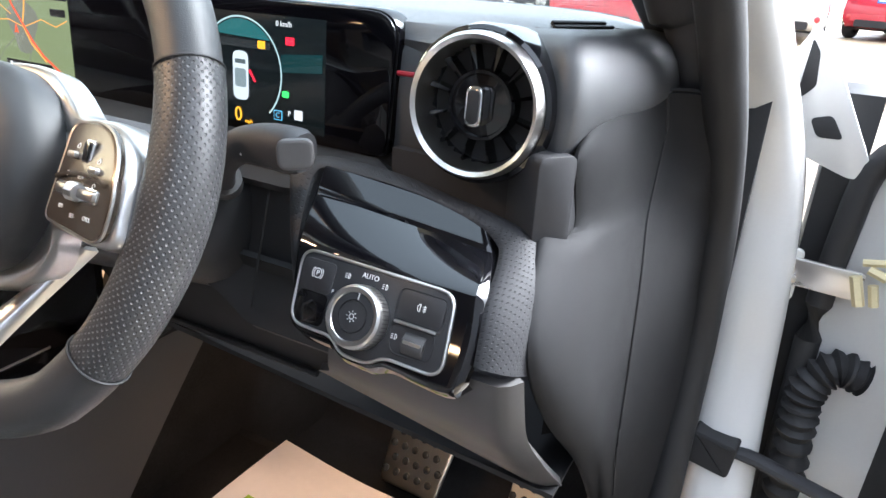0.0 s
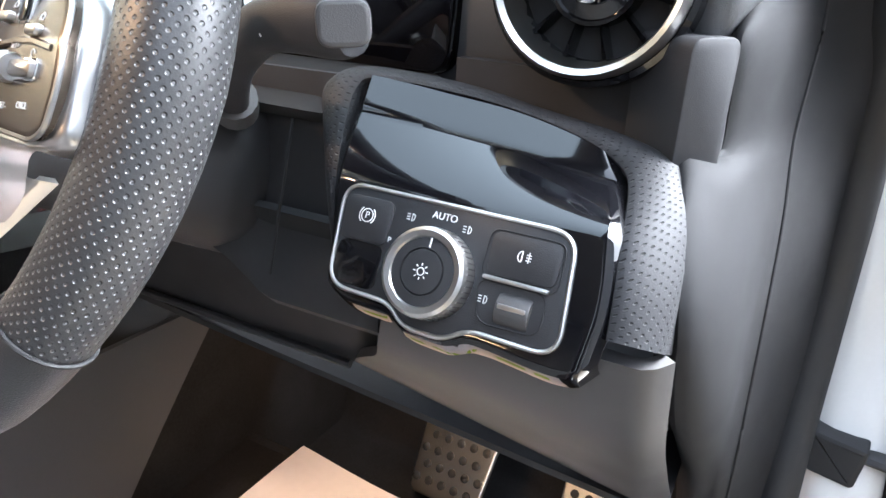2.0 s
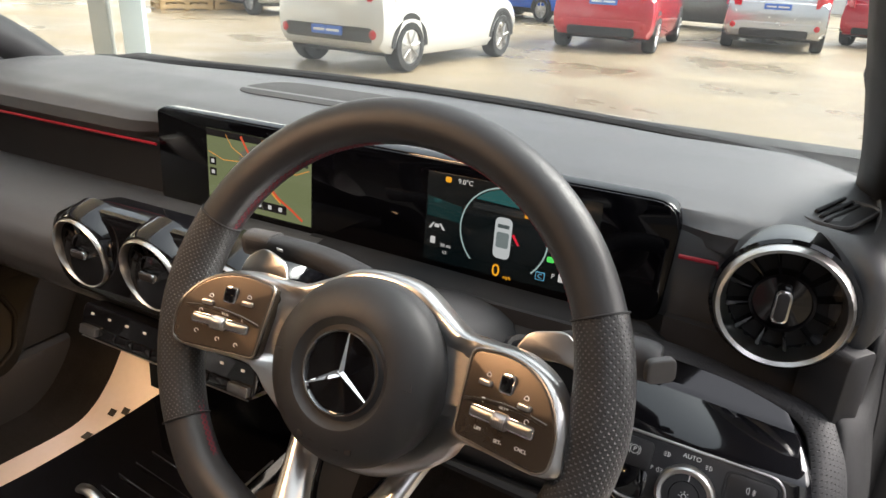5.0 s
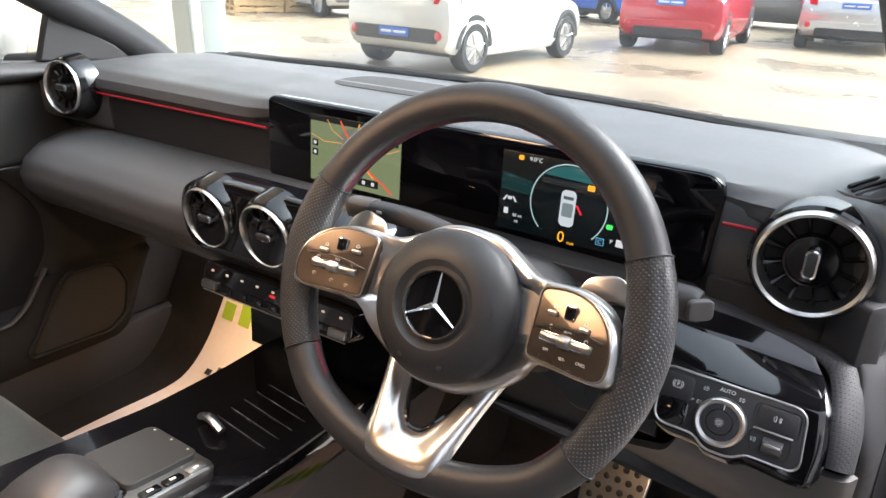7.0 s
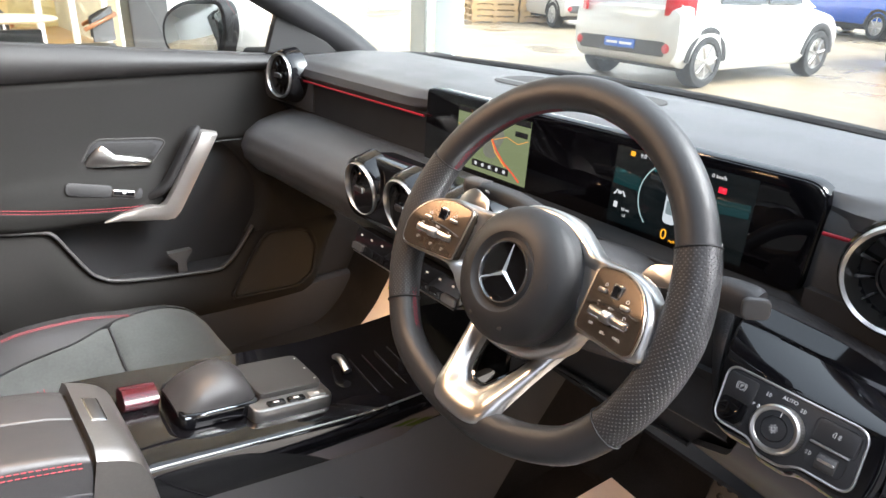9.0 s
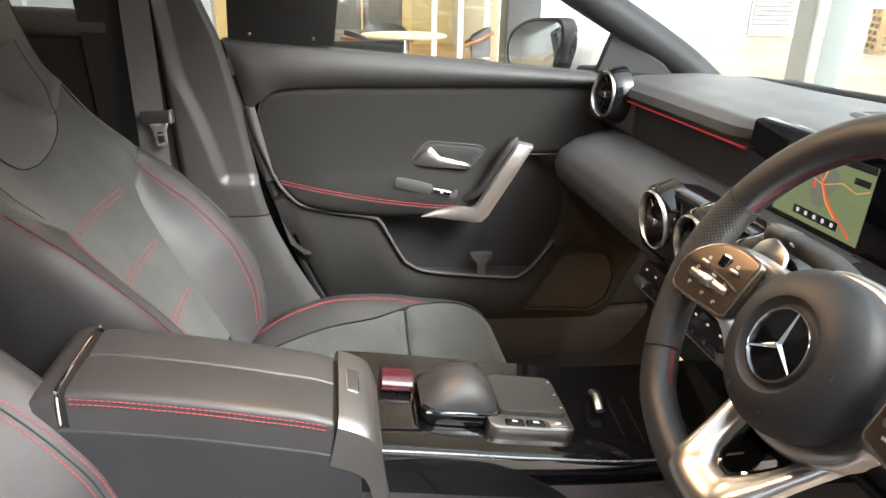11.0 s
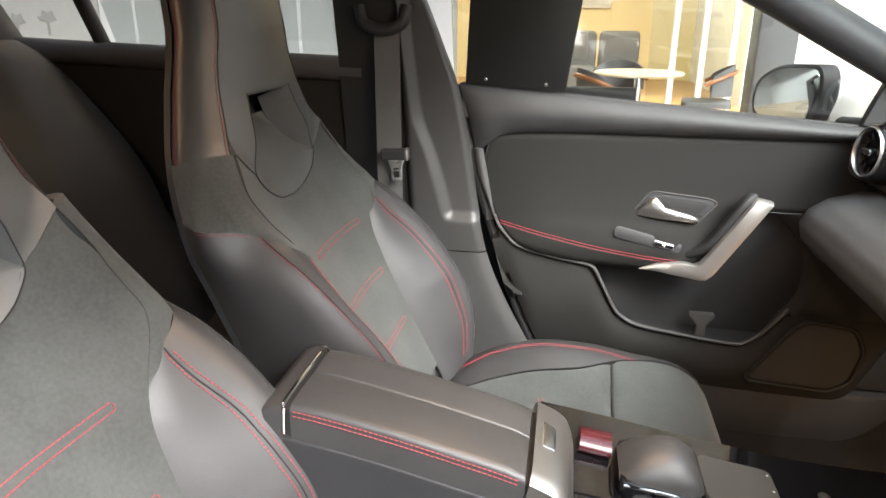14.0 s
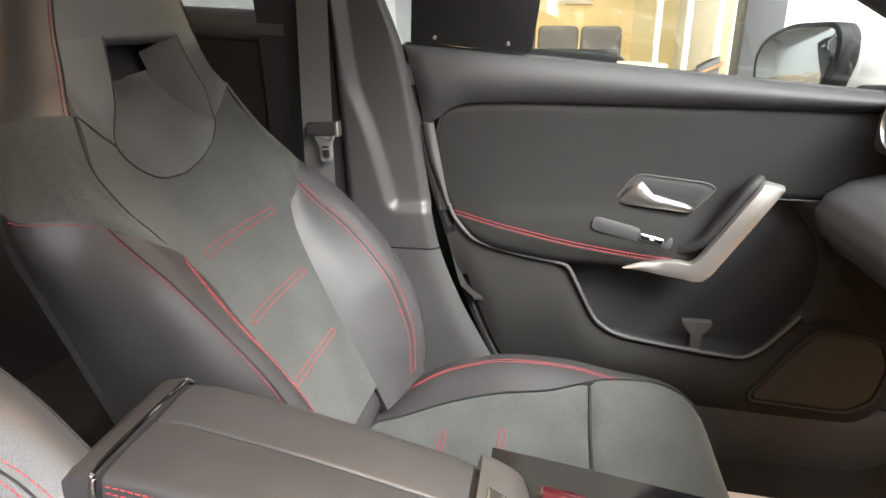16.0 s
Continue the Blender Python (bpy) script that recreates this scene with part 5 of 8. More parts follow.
structure("windscreen_seal", tube([(x, screen_base(x) + 0.0, 1.001 - 0.028 * (max(0, abs(x) - 0.6) / 0.16) ** 2) for x in [lerp(-0.75, 0.75, k / 40) for k in range(41)]], 0.009, 8), RUBBER, "black rubber windscreen seal", "trim")
structure("bonnet", sheet(lambda u, v: (lerp(-0.78, 0.78, u), lerp(0.74, 1.60, v), 0.955 - 0.16 * v * v - 0.05 * (2 * u - 1) ** 4), 16, 10, 0.02), PAINT, "white painted bonnet of the car", "bonnet")

# driver side dash end and door aperture: rows from the top down, each from the inner return round to the door seal
END = [((0.705, 0.29, 0.945), (0.722, 0.250, 0.945), (0.735, 0.285, 0.957), (0.755, 0.365, 0.962), (0.788, 0.374, 0.963)),
       ((0.705, 0.29, 0.92), (0.721, 0.234, 0.925), (0.737, 0.268, 0.93), (0.758, 0.372, 0.93), (0.793, 0.395, 0.93)),
       ((0.705, 0.30, 0.875), (0.721, 0.250, 0.872), (0.737, 0.285, 0.875), (0.757, 0.366, 0.875), (0.798, 0.425, 0.875)),
       ((0.700, 0.235, 0.872), (0.715, 0.205, 0.868), (0.736, 0.232, 0.855), (0.758, 0.358, 0.85), (0.803, 0.45, 0.85)),
       ((0.710, 0.205, 0.806), (0.728, 0.162, 0.806), (0.748, 0.210, 0.80), (0.763, 0.35, 0.80), (0.807, 0.472, 0.79)),
       ((0.714, 0.265, 0.71), (0.732, 0.222, 0.71), (0.756, 0.262, 0.70), (0.768, 0.345, 0.70), (0.811, 0.48, 0.69)),
       ((0.725, 0.36, 0.60), (0.744, 0.310, 0.605), (0.758, 0.322, 0.60), (0.772, 0.345, 0.60), (0.812, 0.47, 0.59)),
       ((0.735, 0.44, 0.45), (0.748, 0.41, 0.45), (0.758, 0.405, 0.45), (0.775, 0.40, 0.45), (0.812, 0.45, 0.45)),
       ((0.74, 0.45, 0.30), (0.75, 0.43, 0.30), (0.76, 0.42, 0.30), (0.78, 0.42, 0.30), (0.812, 0.43, 0.30))]
cols = [smooth_path([row[c] for row in END], 5) for c in range(5)]
END_GRID = [smooth_path([cols[c][k] for c in range(5)], 6) for k in range(len(cols[0]))]


def end_panel(u, v):
    """Moulded trim from the light switch surround round to the door seal; v runs down."""
    return END_GRID[round(v * (len(END_GRID) - 1))][round(u * 24)]


structure("dash_end_trim", sheet(lambda u, v: end_panel(u, 1 - v), 24, len(END_GRID) - 1, 0.005), mat("grained_end_trim", (0.017, 0.017, 0.018), 0.74, spec=0.2, bump=0.35, bump_scale=1400, voronoi=True, vary=0.1), "dark grey moulded trim at the dash end", "trim")
structure("end_trim_seam", tube([Vector(row[18]) + Vector((0.0004, -0.0006, 0)) for row in END_GRID[:33]], 0.0012, 6), BLACK, "fine dark joint in the dash end trim", "trim")
structure("end_trim_edge", tube([Vector(p) + Vector((0, 0.001, 0.003)) for p in END_GRID[0][8:]], 0.0014, 6), BLACK, "dark joint above the dash end trim", "trim")
# Solid black blocks added to close the gap, standing for the shade within
structure("end_trim_backing", loft([[(0.70, 0.32, z), (0.77, 0.40, z), (0.79, 0.62, z), (0.70, 0.62, z)] for z in (0.62, 0.955)]), BLACK, "black filler block put for shade behind the dash end", "trim")
structure("aperture_filler", box(0.735, 0.83, 0.49, 0.60, 0.25, 0.98), BLACK, "black filler block put for shade behind the dash end", "trim")
structure("passenger_dash_end_trim", sheet(lambda u, v: (-0.735, lerp(0.26, 0.55, u), lerp(0.30, 0.95, v)), 4, 8, 0.01), PLASTIC, "dark grey moulded trim at the dash end", "trim")
seal = [(0.665, -0.02, 1.315), (0.722, 0.17, 1.20), (0.772, 0.30, 1.085), (0.797, 0.385, 0.962), (0.807, 0.458, 0.858), (0.812, 0.478, 0.775), (0.815, 0.485, 0.68), (0.816, 0.465, 0.565), (0.816, 0.42, 0.44), (0.80, 0.25, 0.345), (0.80, -0.2, 0.335), (0.80, -0.75, 0.335)]
structure("door_seal", tube(smooth_path(seal, 8), 0.0185, 12, up=(1, 0.2, 0.1)), RUBBER, "black rubber door aperture seal", "trim")
jamb = smooth_path([(0.68, 0.03, 1.335), (0.728, 0.22, 1.215), (0.772, 0.40, 1.08), (0.808, 0.525, 0.96), (0.836, 0.565, 0.86), (0.850, 0.565, 0.75), (0.860, 0.55, 0.60), (0.872, 0.46, 0.40), (0.86, 0.25, 0.30), (0.86, -0.2, 0.285), (0.86, -0.75, 0.285)], 8)
structure("door_jamb", tube(jamb, 0.041, 18, r2=0.040, up=(1, 0.2, 0.1), power=2.6), PAINT, "glossy white painted door jamb", "door jamb")
structure("sill", box(0.76, 0.90, -1.7, 0.5, 0.17, 0.33, 0.02), PAINT, "white painted door sill", "sill")
structure("sill_trim", box(0.70, 0.80, -1.7, 0.45, 0.25, 0.345, 0.015), PLASTIC, "black sill trim", "trim")

# passenger side body
structure("sill_passenger", box(-0.82, -0.70, -1.7, 0.6, 0.2, 0.40, 0.02), PLASTIC, "black sill trim", "trim")
bp = [(0.745, -0.52, 0.35), (0.735, -0.60, 0.70), (0.725, -0.67, 0.90), (0.705, -0.715, 1.10), (0.66, -0.755, 1.28), (0.61, -0.78, 1.385)]
def pillar_front(z):
    return curve1(z, [(0.35, -0.34), (0.477, -0.412), (0.571, -0.463), (0.69, -0.513), (0.792, -0.535), (0.936, -0.557), (1.071, -0.583), (1.154, -0.612), (1.234, -0.642), (1.38, -0.70)])


def pillar_upper(u, v):
    """Upper centre pillar trim with a scooped front half that ends in a ledge."""
    z = lerp(0.698, 1.38, v)
    y = lerp(curve1(z, [(0.70, -0.69), (0.92, -0.70), (1.23, -0.712), (1.38, -0.75)]), pillar_front(z), u)
    fold = curve1(z, [(0.70, -0.595), (0.802, -0.617), (0.92, -0.649), (1.02, -0.681), (1.2, -0.70)])
    side = max(0.0, min(1.0, (y - fold) / 0.028 + 0.3))
    down = max(0.0, min(1.0, (z - 0.768) / 0.022))
    scoop = side * side * (3 - 2 * side) * down * down * (3 - 2 * down)
    x = curve1(z, [(0.69, -0.684), (0.95, -0.672), (1.23, -0.640), (1.38, -0.60)])
    return (x - 0.016 * scoop - 0.014 * max(0, (u - 0.88) / 0.12) ** 2 - 0.010 * max(0, (0.1 - u) / 0.1) ** 2, y, z)


structure("b_pillar_passenger", sheet(pillar_upper, 40, 90, 0.006), PILLAR_TRIM, "grey moulded centre pillar trim with a ledge", "car pillar")
structure("b_pillar_lower", sheet(lambda u, v: (-0.686 - 0.014 * max(0, (u - 0.88) / 0.12) ** 2, lerp(-0.80, pillar_front(lerp(0.34, 0.694, v)), u), lerp(0.34, 0.694, v)), 20, 20, 0.006), PILLAR_TRIM, "grey lower centre pillar trim", "car pillar")
# No real hollow here: the belt recess's darkness is this sheet's black
structure("b_pillar_core", sheet(lambda u, v: (curve1(lerp(0.35, 1.39, v), [(0.69, -0.700), (0.95, -0.692), (1.23, -0.664), (1.39, -0.62)]), lerp(-0.835, -0.66, u) - 0.02 * v, lerp(0.35, 1.39, v)), 6, 20, 0.02), BLACK, "flat black sheet standing in for the dark belt recess", "trim")
structure("b_pillar_driver", tube(smooth_path([(p[0] + 0.05, p[1] - 0.35, p[2]) for p in bp], 6), 0.08, 18, r2=0.034, up=(1, 0, 0.1), power=3.0), PLASTIC_GREY, "grey plastic centre pillar trim", "car pillar")
structure("rear_door_passenger", sheet(lambda u, v: (-0.70 - 0.02 * (1 - v), lerp(-1.75, -0.76, u), lerp(0.30, 1.145 - 0.035 * u, v)), 10, 16, 0.05), DOOR_LOW, "black rear door trim", "car door")
structure("rear_door_belt", tube([(-0.70, lerp(-1.75, -0.80, k / 10), lerp(1.145, 1.105, k / 10)) for k in range(11)], 0.022, 12, r2=0.028), PLASTIC_GREY, "dark grey padded rear door shoulder", "trim")
structure("rear_window_post", tube([(-0.715, -1.44, 1.13), (-0.66, -1.50, 1.38)], 0.018, 10), RUBBER, "black rear window division post", "trim")
structure("c_pillar", tube([(-0.71, -1.72, 1.10), (-0.60, -1.80, 1.40)], 0.07, 12), PLASTIC, "dark rear pillar trim", "car pillar")
structure("rear_shell", box(-0.76, 0.86, -1.95, -1.85, 0.2, 1.42), DOOR_LOW, "dark rear end of the cabin", "car body")
structure("rear_side_driver", box(0.76, 0.84, -1.9, -1.05, 0.2, 1.38), DOOR_LOW, "dark rear side of the cabin", "car body")
structure("roof_rail_passenger", tube([(-0.66, -1.75, 1.37), (-0.63, -0.7, 1.385), (-0.61, -0.3, 1.375)], 0.04, 10), PLASTIC, "dark roof rail trim", "trim")
structure("roof_rail_driver", tube([(0.66, -1.75, 1.37), (0.63, -0.7, 1.385), (0.61, -0.3, 1.375)], 0.04, 10), PLASTIC, "dark roof rail trim", "trim")
for y0, y1 in ((-1.42, -0.83), (-0.60, 0.36)):
    z0, z1 = (1.12, 1.12) if y0 < -1 else (1.06, 1.0)
    structure("side_window", sheet(lambda u, v: (lerp(-0.735, -0.64, v), lerp(y0, lerp(y1, min(y1, -0.15), v), u), lerp(lerp(z0, z1, u), 1.37, v)), 4, 4, 0.004), SIDE_GLASS, "clear side window", "window").visible_shadow = False
bench = thing("rear_bench", "black rear bench seat in the shade", "car seat")


def bench_face(u, v):
    """Front of the rear backrest: two hollowed seats between raised bolsters."""
    x, z = lerp(-0.66, 0.66, u), lerp(0.48, 1.13, v)
    y = curve1(z, [(0.48, -1.20), (0.63, -1.242), (0.74, -1.298), (0.86, -1.350), (1.0, -1.453), (1.11, -1.572), (1.13, -1.615)])
    hollow = 0.055 * (1 - min(1.0, abs(abs(x) - 0.34) / 0.21) ** 2)
    return (x, y - hollow - 0.06 * max(0, (abs(x) - 0.58) / 0.08) ** 2, z)


part("bench_back", sheet(bench_face, 60, 30, 0.04), LEATHER, bench)
for x in (-0.49, -0.19, 0.19, 0.49):
    part("bench_seam", tube([Vector(bench_face((x + 0.66) / 1.32, q / 24)) + Vector((0, 0.0005, 0)) for q in range(25)], 0.0014, 6), BLACK, bench)
part("bench_cushion", sheet(lambda u, v: (lerp(-0.66, 0.66, u), lerp(-1.30, -0.98, v), 0.515 + 0.02 * v - 0.05 * max(0, (v - 0.85) / 0.15) ** 2 - 0.018 * (1 - min(1.0, abs(abs(lerp(-0.66, 0.66, u)) - 0.34) / 0.24) ** 2)), 30, 14, 0.10), LEATHER, bench)
structure("rear_door_pull", tube(smooth_path([(-0.684, -1.525, 1.052), (-0.682, -1.516, 1.019), (-0.680, -1.470, 0.937), (-0.682, -1.412, 0.845)], 6), 0.0045, 10, r2=0.008, up=(1, 0, 0)), PLASTIC_GREY, "slim grey pull trim on the rear door", "trim")

# seat belt on the passenger pillar
belt = thing("seat_belt", "black webbing seat belt with metal tongue on the pillar", "seat belt")
part("webbing", sheet(lambda u, v: (-0.606 - 0.034 * v + 0.006 * math.sin(v * 3), lerp(-0.745, -0.690, u) - 0.012 * v, lerp(0.60, 1.20, v)), 3, 16, 0.0015), mat("webbing", (0.075, 0.075, 0.075), 0.7, bump=0.8, bump_scale=1200), belt, "black woven webbing")
part("belt_guide", tube(smooth_path([(-0.638, -0.785, 1.240), (-0.634, -0.776, 1.205), (-0.630, -0.735, 1.192), (-0.630, -0.694, 1.205), (-0.635, -0.684, 1.24)], 5), 0.013, 10), PLASTIC, belt, "black belt guide loop")
tg = basis((-0.600, -0.704, 0.916), (0.05, 1, 0.05), (0, -0.05, 1))
part("tongue", prism(rounded([(-0.012, -0.036), (0.012, -0.036), (0.013, -0.006), (0.021, 0.012), (-0.021, 0.012), (-0.013, -0.006)], 0.005), 0.003, tg, 0.001), CHROME, belt, "chrome belt tongue")
part("tongue_slot", prism(rounded(rect(0.013, 0.022, 0, -0.018), 0.004), 0.0036, tg, 0.0006), BLACK, belt)
part("tongue_bar", prism(rounded(rect(0.012, 0.003, 0, -0.013), 0.001), 0.0042, tg, 0.0006), SILVER, belt)
part("tongue_grip", prism(rounded([(-0.032, 0.010), (0.024, 0.010), (0.026, 0.034), (-0.032, 0.034)], 0.006), 0.013, tg @ Matrix.Translation((0, 0, -0.005)), 0.004), PLASTIC, belt, "black plastic tongue grip")
part("belt_stop", prism(rounded(rect(0.008, 0.026, 0.026, 0.022), 0.003), 0.016, tg @ Matrix.Translation((0, 0, -0.005)), 0.003), SILVER, belt)

# panel between the column and the light switches, rising from the knee panel
def beside_column(u, v):
    x = lerp(0.30, 0.545, u)
    low = curve1(x, [(0.30, 0.764), (0.40, 0.758), (0.425, 0.746), (0.452, 0.729), (0.545, 0.729)])
    return (x, lerp(0.176, 0.213, v) + 0.010 * math.sin(math.pi * v) + 0.012 * max(0, (0.08 - v) / 0.08) ** 2, lerp(low, 0.893, v))


structure("column_surround", sheet(beside_column, 24, 24, 0.006), PLASTIC, "dark grey panel beside the steering column", "trim")
structure("column_surround_joint", tube([(0.462, lerp(0.174, 0.205, k / 8), lerp(0.76, 0.862, k / 8)) for k in range(9)], 0.0012, 6), BLACK, "fine joint in the panel beside the column", "trim")

# ---- passenger door ----
pdoor = thing("passenger_door", "closed dark grey car door trim with silver pull handle", "car door")
DOOR_SKIN = mat("door_cloth", (0.014, 0.0135, 0.013), 0.68, spec=0.2, vary=0.15, bump=0.4, bump_scale=1500)


def belt_z(y):
    return 1.081 - 0.0855 * (y + 0.587)


def rear_edge(z):
    return curve1(z, [(0.38, -0.33), (0.43, -0.365), (0.506, -0.407), (0.626, -0.456), (0.787, -0.503), (0.873, -0.536), (0.998, -0.562), (1.09, -0.590)])


def panel_top(y):
    """The joint under the door's shoulder, turned down at its rear end."""
    return curve1(y, [(-0.526, 0.900), (-0.523, 0.925), (-0.513, 0.953), (-0.494, 0.968), (-0.442, 0.976), (-0.30, 0.979), (0.40, 0.974)])


def panel_low(y):
    """Lower edge of the padded panel: down the rear bezel, along under the armrest, up behind the pull handle."""
    return curve1(y, [(-0.526, 0.880), (-0.492, 0.776), (-0.465, 0.738), (-0.436, 0.717), (-0.36, 0.697), (-0.271, 0.682), (-0.15, 0.674), (-0.06, 0.672), (-0.03, 0.690), (0.02, 0.770), (0.06, 0.822), (0.40, 0.822)])


def panel_x(y, z):
    pad_out = curve1(y, [(-0.526, 0.0), (-0.47, 0.5), (-0.38, 0.95), (-0.12, 1.0), (-0.04, 0.6), (0.06, 0.0)])
    h = curve1(z, [(0.672, 0.0), (0.682, 0.55), (0.70, 0.88), (0.725, 1.0), (0.76, 0.80), (0.80, 0.42), (0.86, 0.12), (0.93, 0.0)])
    edge = min(1.0, max(0.0, (z - panel_low(y)) / 0.012))
    return -0.704 + 0.028 * h * pad_out - 0.006 * (1 - edge) ** 2 - 0.004 * max(0, 1 - (panel_top(y) - z) / 0.010) ** 2


def main_panel(u, v):
    y = lerp(-0.526, 0.40, u ** 1.25)
    z = lerp(panel_low(y), panel_top(y), v)
    return (panel_x(y, z), y, z)


part("main_panel", sheet(main_panel, 72, 36, 0.03), DOOR_SKIN, pdoor, "charcoal padded door panel with armrest")


def shoulder(u, v):
    y = lerp(-0.59, 0.40, u)
    z0 = panel_top(max(y, -0.49)) + 0.003 if y > -0.49 else lerp(0.941, 0.971, min(1, (y + 0.53) / 0.04)) if y > -0.53 else 0.941
    z = lerp(z0, belt_z(y), v)
    y = max(y, rear_edge(z) + 0.003)
    return (-0.704 + 0.022 * min(1.0, max(0.1, (y - rear_edge(z)) / 0.03)) ** 0.5 * math.sin(math.pi * min(1, v * 0.95 + 0.05)) ** 0.8 - 0.010 * max(0, (v - 0.93) / 0.07) ** 2, y, z)


part("upper_trim", sheet(shoulder, 60, 18, 0.03), mat("door_shoulder", (0.030, 0.030, 0.031), 0.56, spec=0.4, bump=0.35, bump_scale=1300, voronoi=True), pdoor, "dark grey soft-touch door shoulder")
part("panel_seam", tube(smooth_path([(-0.706, y, panel_top(y) + 0.0015) for y in (-0.524, -0.513, -0.494, -0.47, -0.442, -0.38, -0.30, -0.1, 0.1, 0.39)], 6), 0.0024, 8), BLACK, pdoor, "shadow joint round the door panel")
# moulded strip between the padded panel and the door gap
bz = lambda u, v: (-0.700 + 0.006 * math.sin(math.pi * u), lerp(rear_edge(lerp(0.776, 0.939, v)), lerp(-0.494, -0.5265, v) - 0.0015, u), lerp(0.776, 0.939, v))
part("rear_bezel", sheet(bz, 8, 14, 0.02), PLASTIC_GREY, pdoor, "grey moulded bezel")
lip = smooth_path([(-0.697, -0.497, 0.786), (-0.696, -0.488, 0.765), (-0.695, -0.465, 0.736), (-0.694, -0.436, 0.715), (-0.694, -0.36, 0.695), (-0.694, -0.285, 0.682), (-0.692, -0.264, 0.672), (-0.692, -0.245, 0.638), (-0.692, -0.215, 0.582), (-0.692, -0.195, 0.559), (-0.692, -0.150, 0.538), (-0.692, -0.03, 0.520), (-0.692, 0.060, 0.511), (-0.692, 0.085, 0.516), (-0.692, 0.117, 0.542), (-0.694, 0.165, 0.604)], 6)
part("pocket_lip", tube(lip, [0.0042] * len(lip), 10, r2=0.006, up=(1, 0, 0)), PLASTIC_GREY, pdoor, "grey moulded lip of the door pocket")


# lower panel: the part below and around the pocket
def lower(u, v):
    y = lerp(-0.495, 0.40, u)
    top = curve1(y, [(-0.495, 0.775), (-0.465, 0.736), (-0.436, 0.715), (-0.36, 0.695), (-0.285, 0.682), (-0.262, 0.668), (-0.245, 0.638), (-0.215, 0.582), (-0.195, 0.559), (-0.15, 0.538), (-0.03, 0.520), (0.06, 0.511), (0.085, 0.516), (0.117, 0.542), (0.15, 0.585), (0.40, 0.585)])
    bot = curve1(y, [(-0.46, 0.475), (-0.297, 0.441), (-0.15, 0.412), (0.01, 0.394), (0.289, 0.383), (0.325, 0.400), (0.35, 0.447), (0.40, 0.56)])
    z = lerp(bot, top, v)
    y = max(y, rear_edge(z) + 0.004)
    return (-0.700 + 0.014 * math.sin(math.pi * v) * min(1.0, max(0.0, (y - rear_edge(z)) / 0.03)) ** 0.5, y, z)


part("lower_panel", sheet(lower, 70, 14, 0.02), DOOR_LOW, pdoor, "dark grey lower door panel")


def fore(u, v):
    z = lerp(0.583, 0.8195, v)
    y0 = curve1(z, [(0.58, 0.148), (0.607, 0.168), (0.644, 0.184), (0.70, 0.187), (0.749, 0.170), (0.80, 0.132), (0.82, 0.110)])
    return (-0.700 - 0.02 * (1 - min(1, u * 6)) ** 2 + 0.004 * math.sin(math.pi * v), lerp(y0, 0.40, u), z)


part("front_panel", sheet(fore, 20, 16, 0.02), DOOR_LOW, pdoor, "dark grey door panel before the pocket")
part("pocket_back", sheet(lambda u, v: (-0.772 + 0.03 * v, lerp(-0.33, 0.27, u), lerp(0.42, 0.86, v)), 6, 6, 0.01), PLASTIC, pdoor, "black door pocket recess")
part("pocket_floor", sheet(lambda u, v: (lerp(-0.775, -0.70, v), lerp(-0.30, 0.20, u), 0.50 + 0.02 * (1 - u)), 6, 3, 0.006), PLASTIC, pdoor)
part("pocket_hook", loft([[(-0.702, -0.012 - w, z), (-0.702, -0.012 + w, z), (-0.722, -0.012 + w, z), (-0.722, -0.012 - w, z)] for z, w in ((0.515, 0.011), (0.545, 0.010), (0.556, 0.018), (0.566, 0.026), (0.572, 0.027))]), PLASTIC_GREY, pdoor, "grey strap hook in the pocket")
bm = bmesh.new()
for dz in (0.003, -0.003):
    seam = smooth_path([(0, y, z + dz) for y, z in ((-0.486, 0.772), (-0.44, 0.762), (-0.382, 0.750), (-0.275, 0.729), (-0.17, 0.713), (-0.08, 0.703))], 10)
    stitches([(panel_x(p.y, p.z) + 0.0006, p.y, p.z) for p in seam], 0.0048, 0.0016, 0.0008, bm)
part("stitching", bm, RED_THREAD, pdoor, "red double stitching")
part("seam_groove", tube([(panel_x(p.y, p.z - 0.003) - 0.0002, p.y, p.z - 0.003) for p in seam], 0.0010, 6), BLACK, pdoor)
sx = basis((-0.6775, -0.155, 0.7505), (0.0, 1, -0.235), (-0.26, 0.235, 1))
part("switch_recess", prism(rounded(rect(0.150, 0.026), 0.012, 6), 0.003, sx @ Matrix.Translation((0, 0.002, -0.004)), 0.001), PLASTIC, pdoor, "oval recess round the window switch")
part("recess_shade", prism(rounded(rect(0.080, 0.020, -0.030, 0.0), 0.009, 6), 0.0034, sx @ Matrix.Translation((0, 0.002, -0.004)), 0.0006), BLACK, pdoor)
ws = part("window_switch", prism(rounded(rect(0.044, 0.013), 0.0035), 0.008, sx @ Matrix.Translation((0.036, 0.0, -0.004)), 0.002), SILVER_DARK, pdoor, "chrome edged window switch")
part("switch_face", prism(rounded(rect(0.041, 0.0085), 0.002), 0.0088, sx @ Matrix.Translation((0.036, 0.0, -0.004)), 0.001), PIANO, ws)
part("switch_mark", prism(rounded(rect(0.007, 0.003), 0.001), 0.0092, sx @ Matrix.Translation((0.036, 0.0, -0.004)), 0.0003), WHITE_MARK, ws)
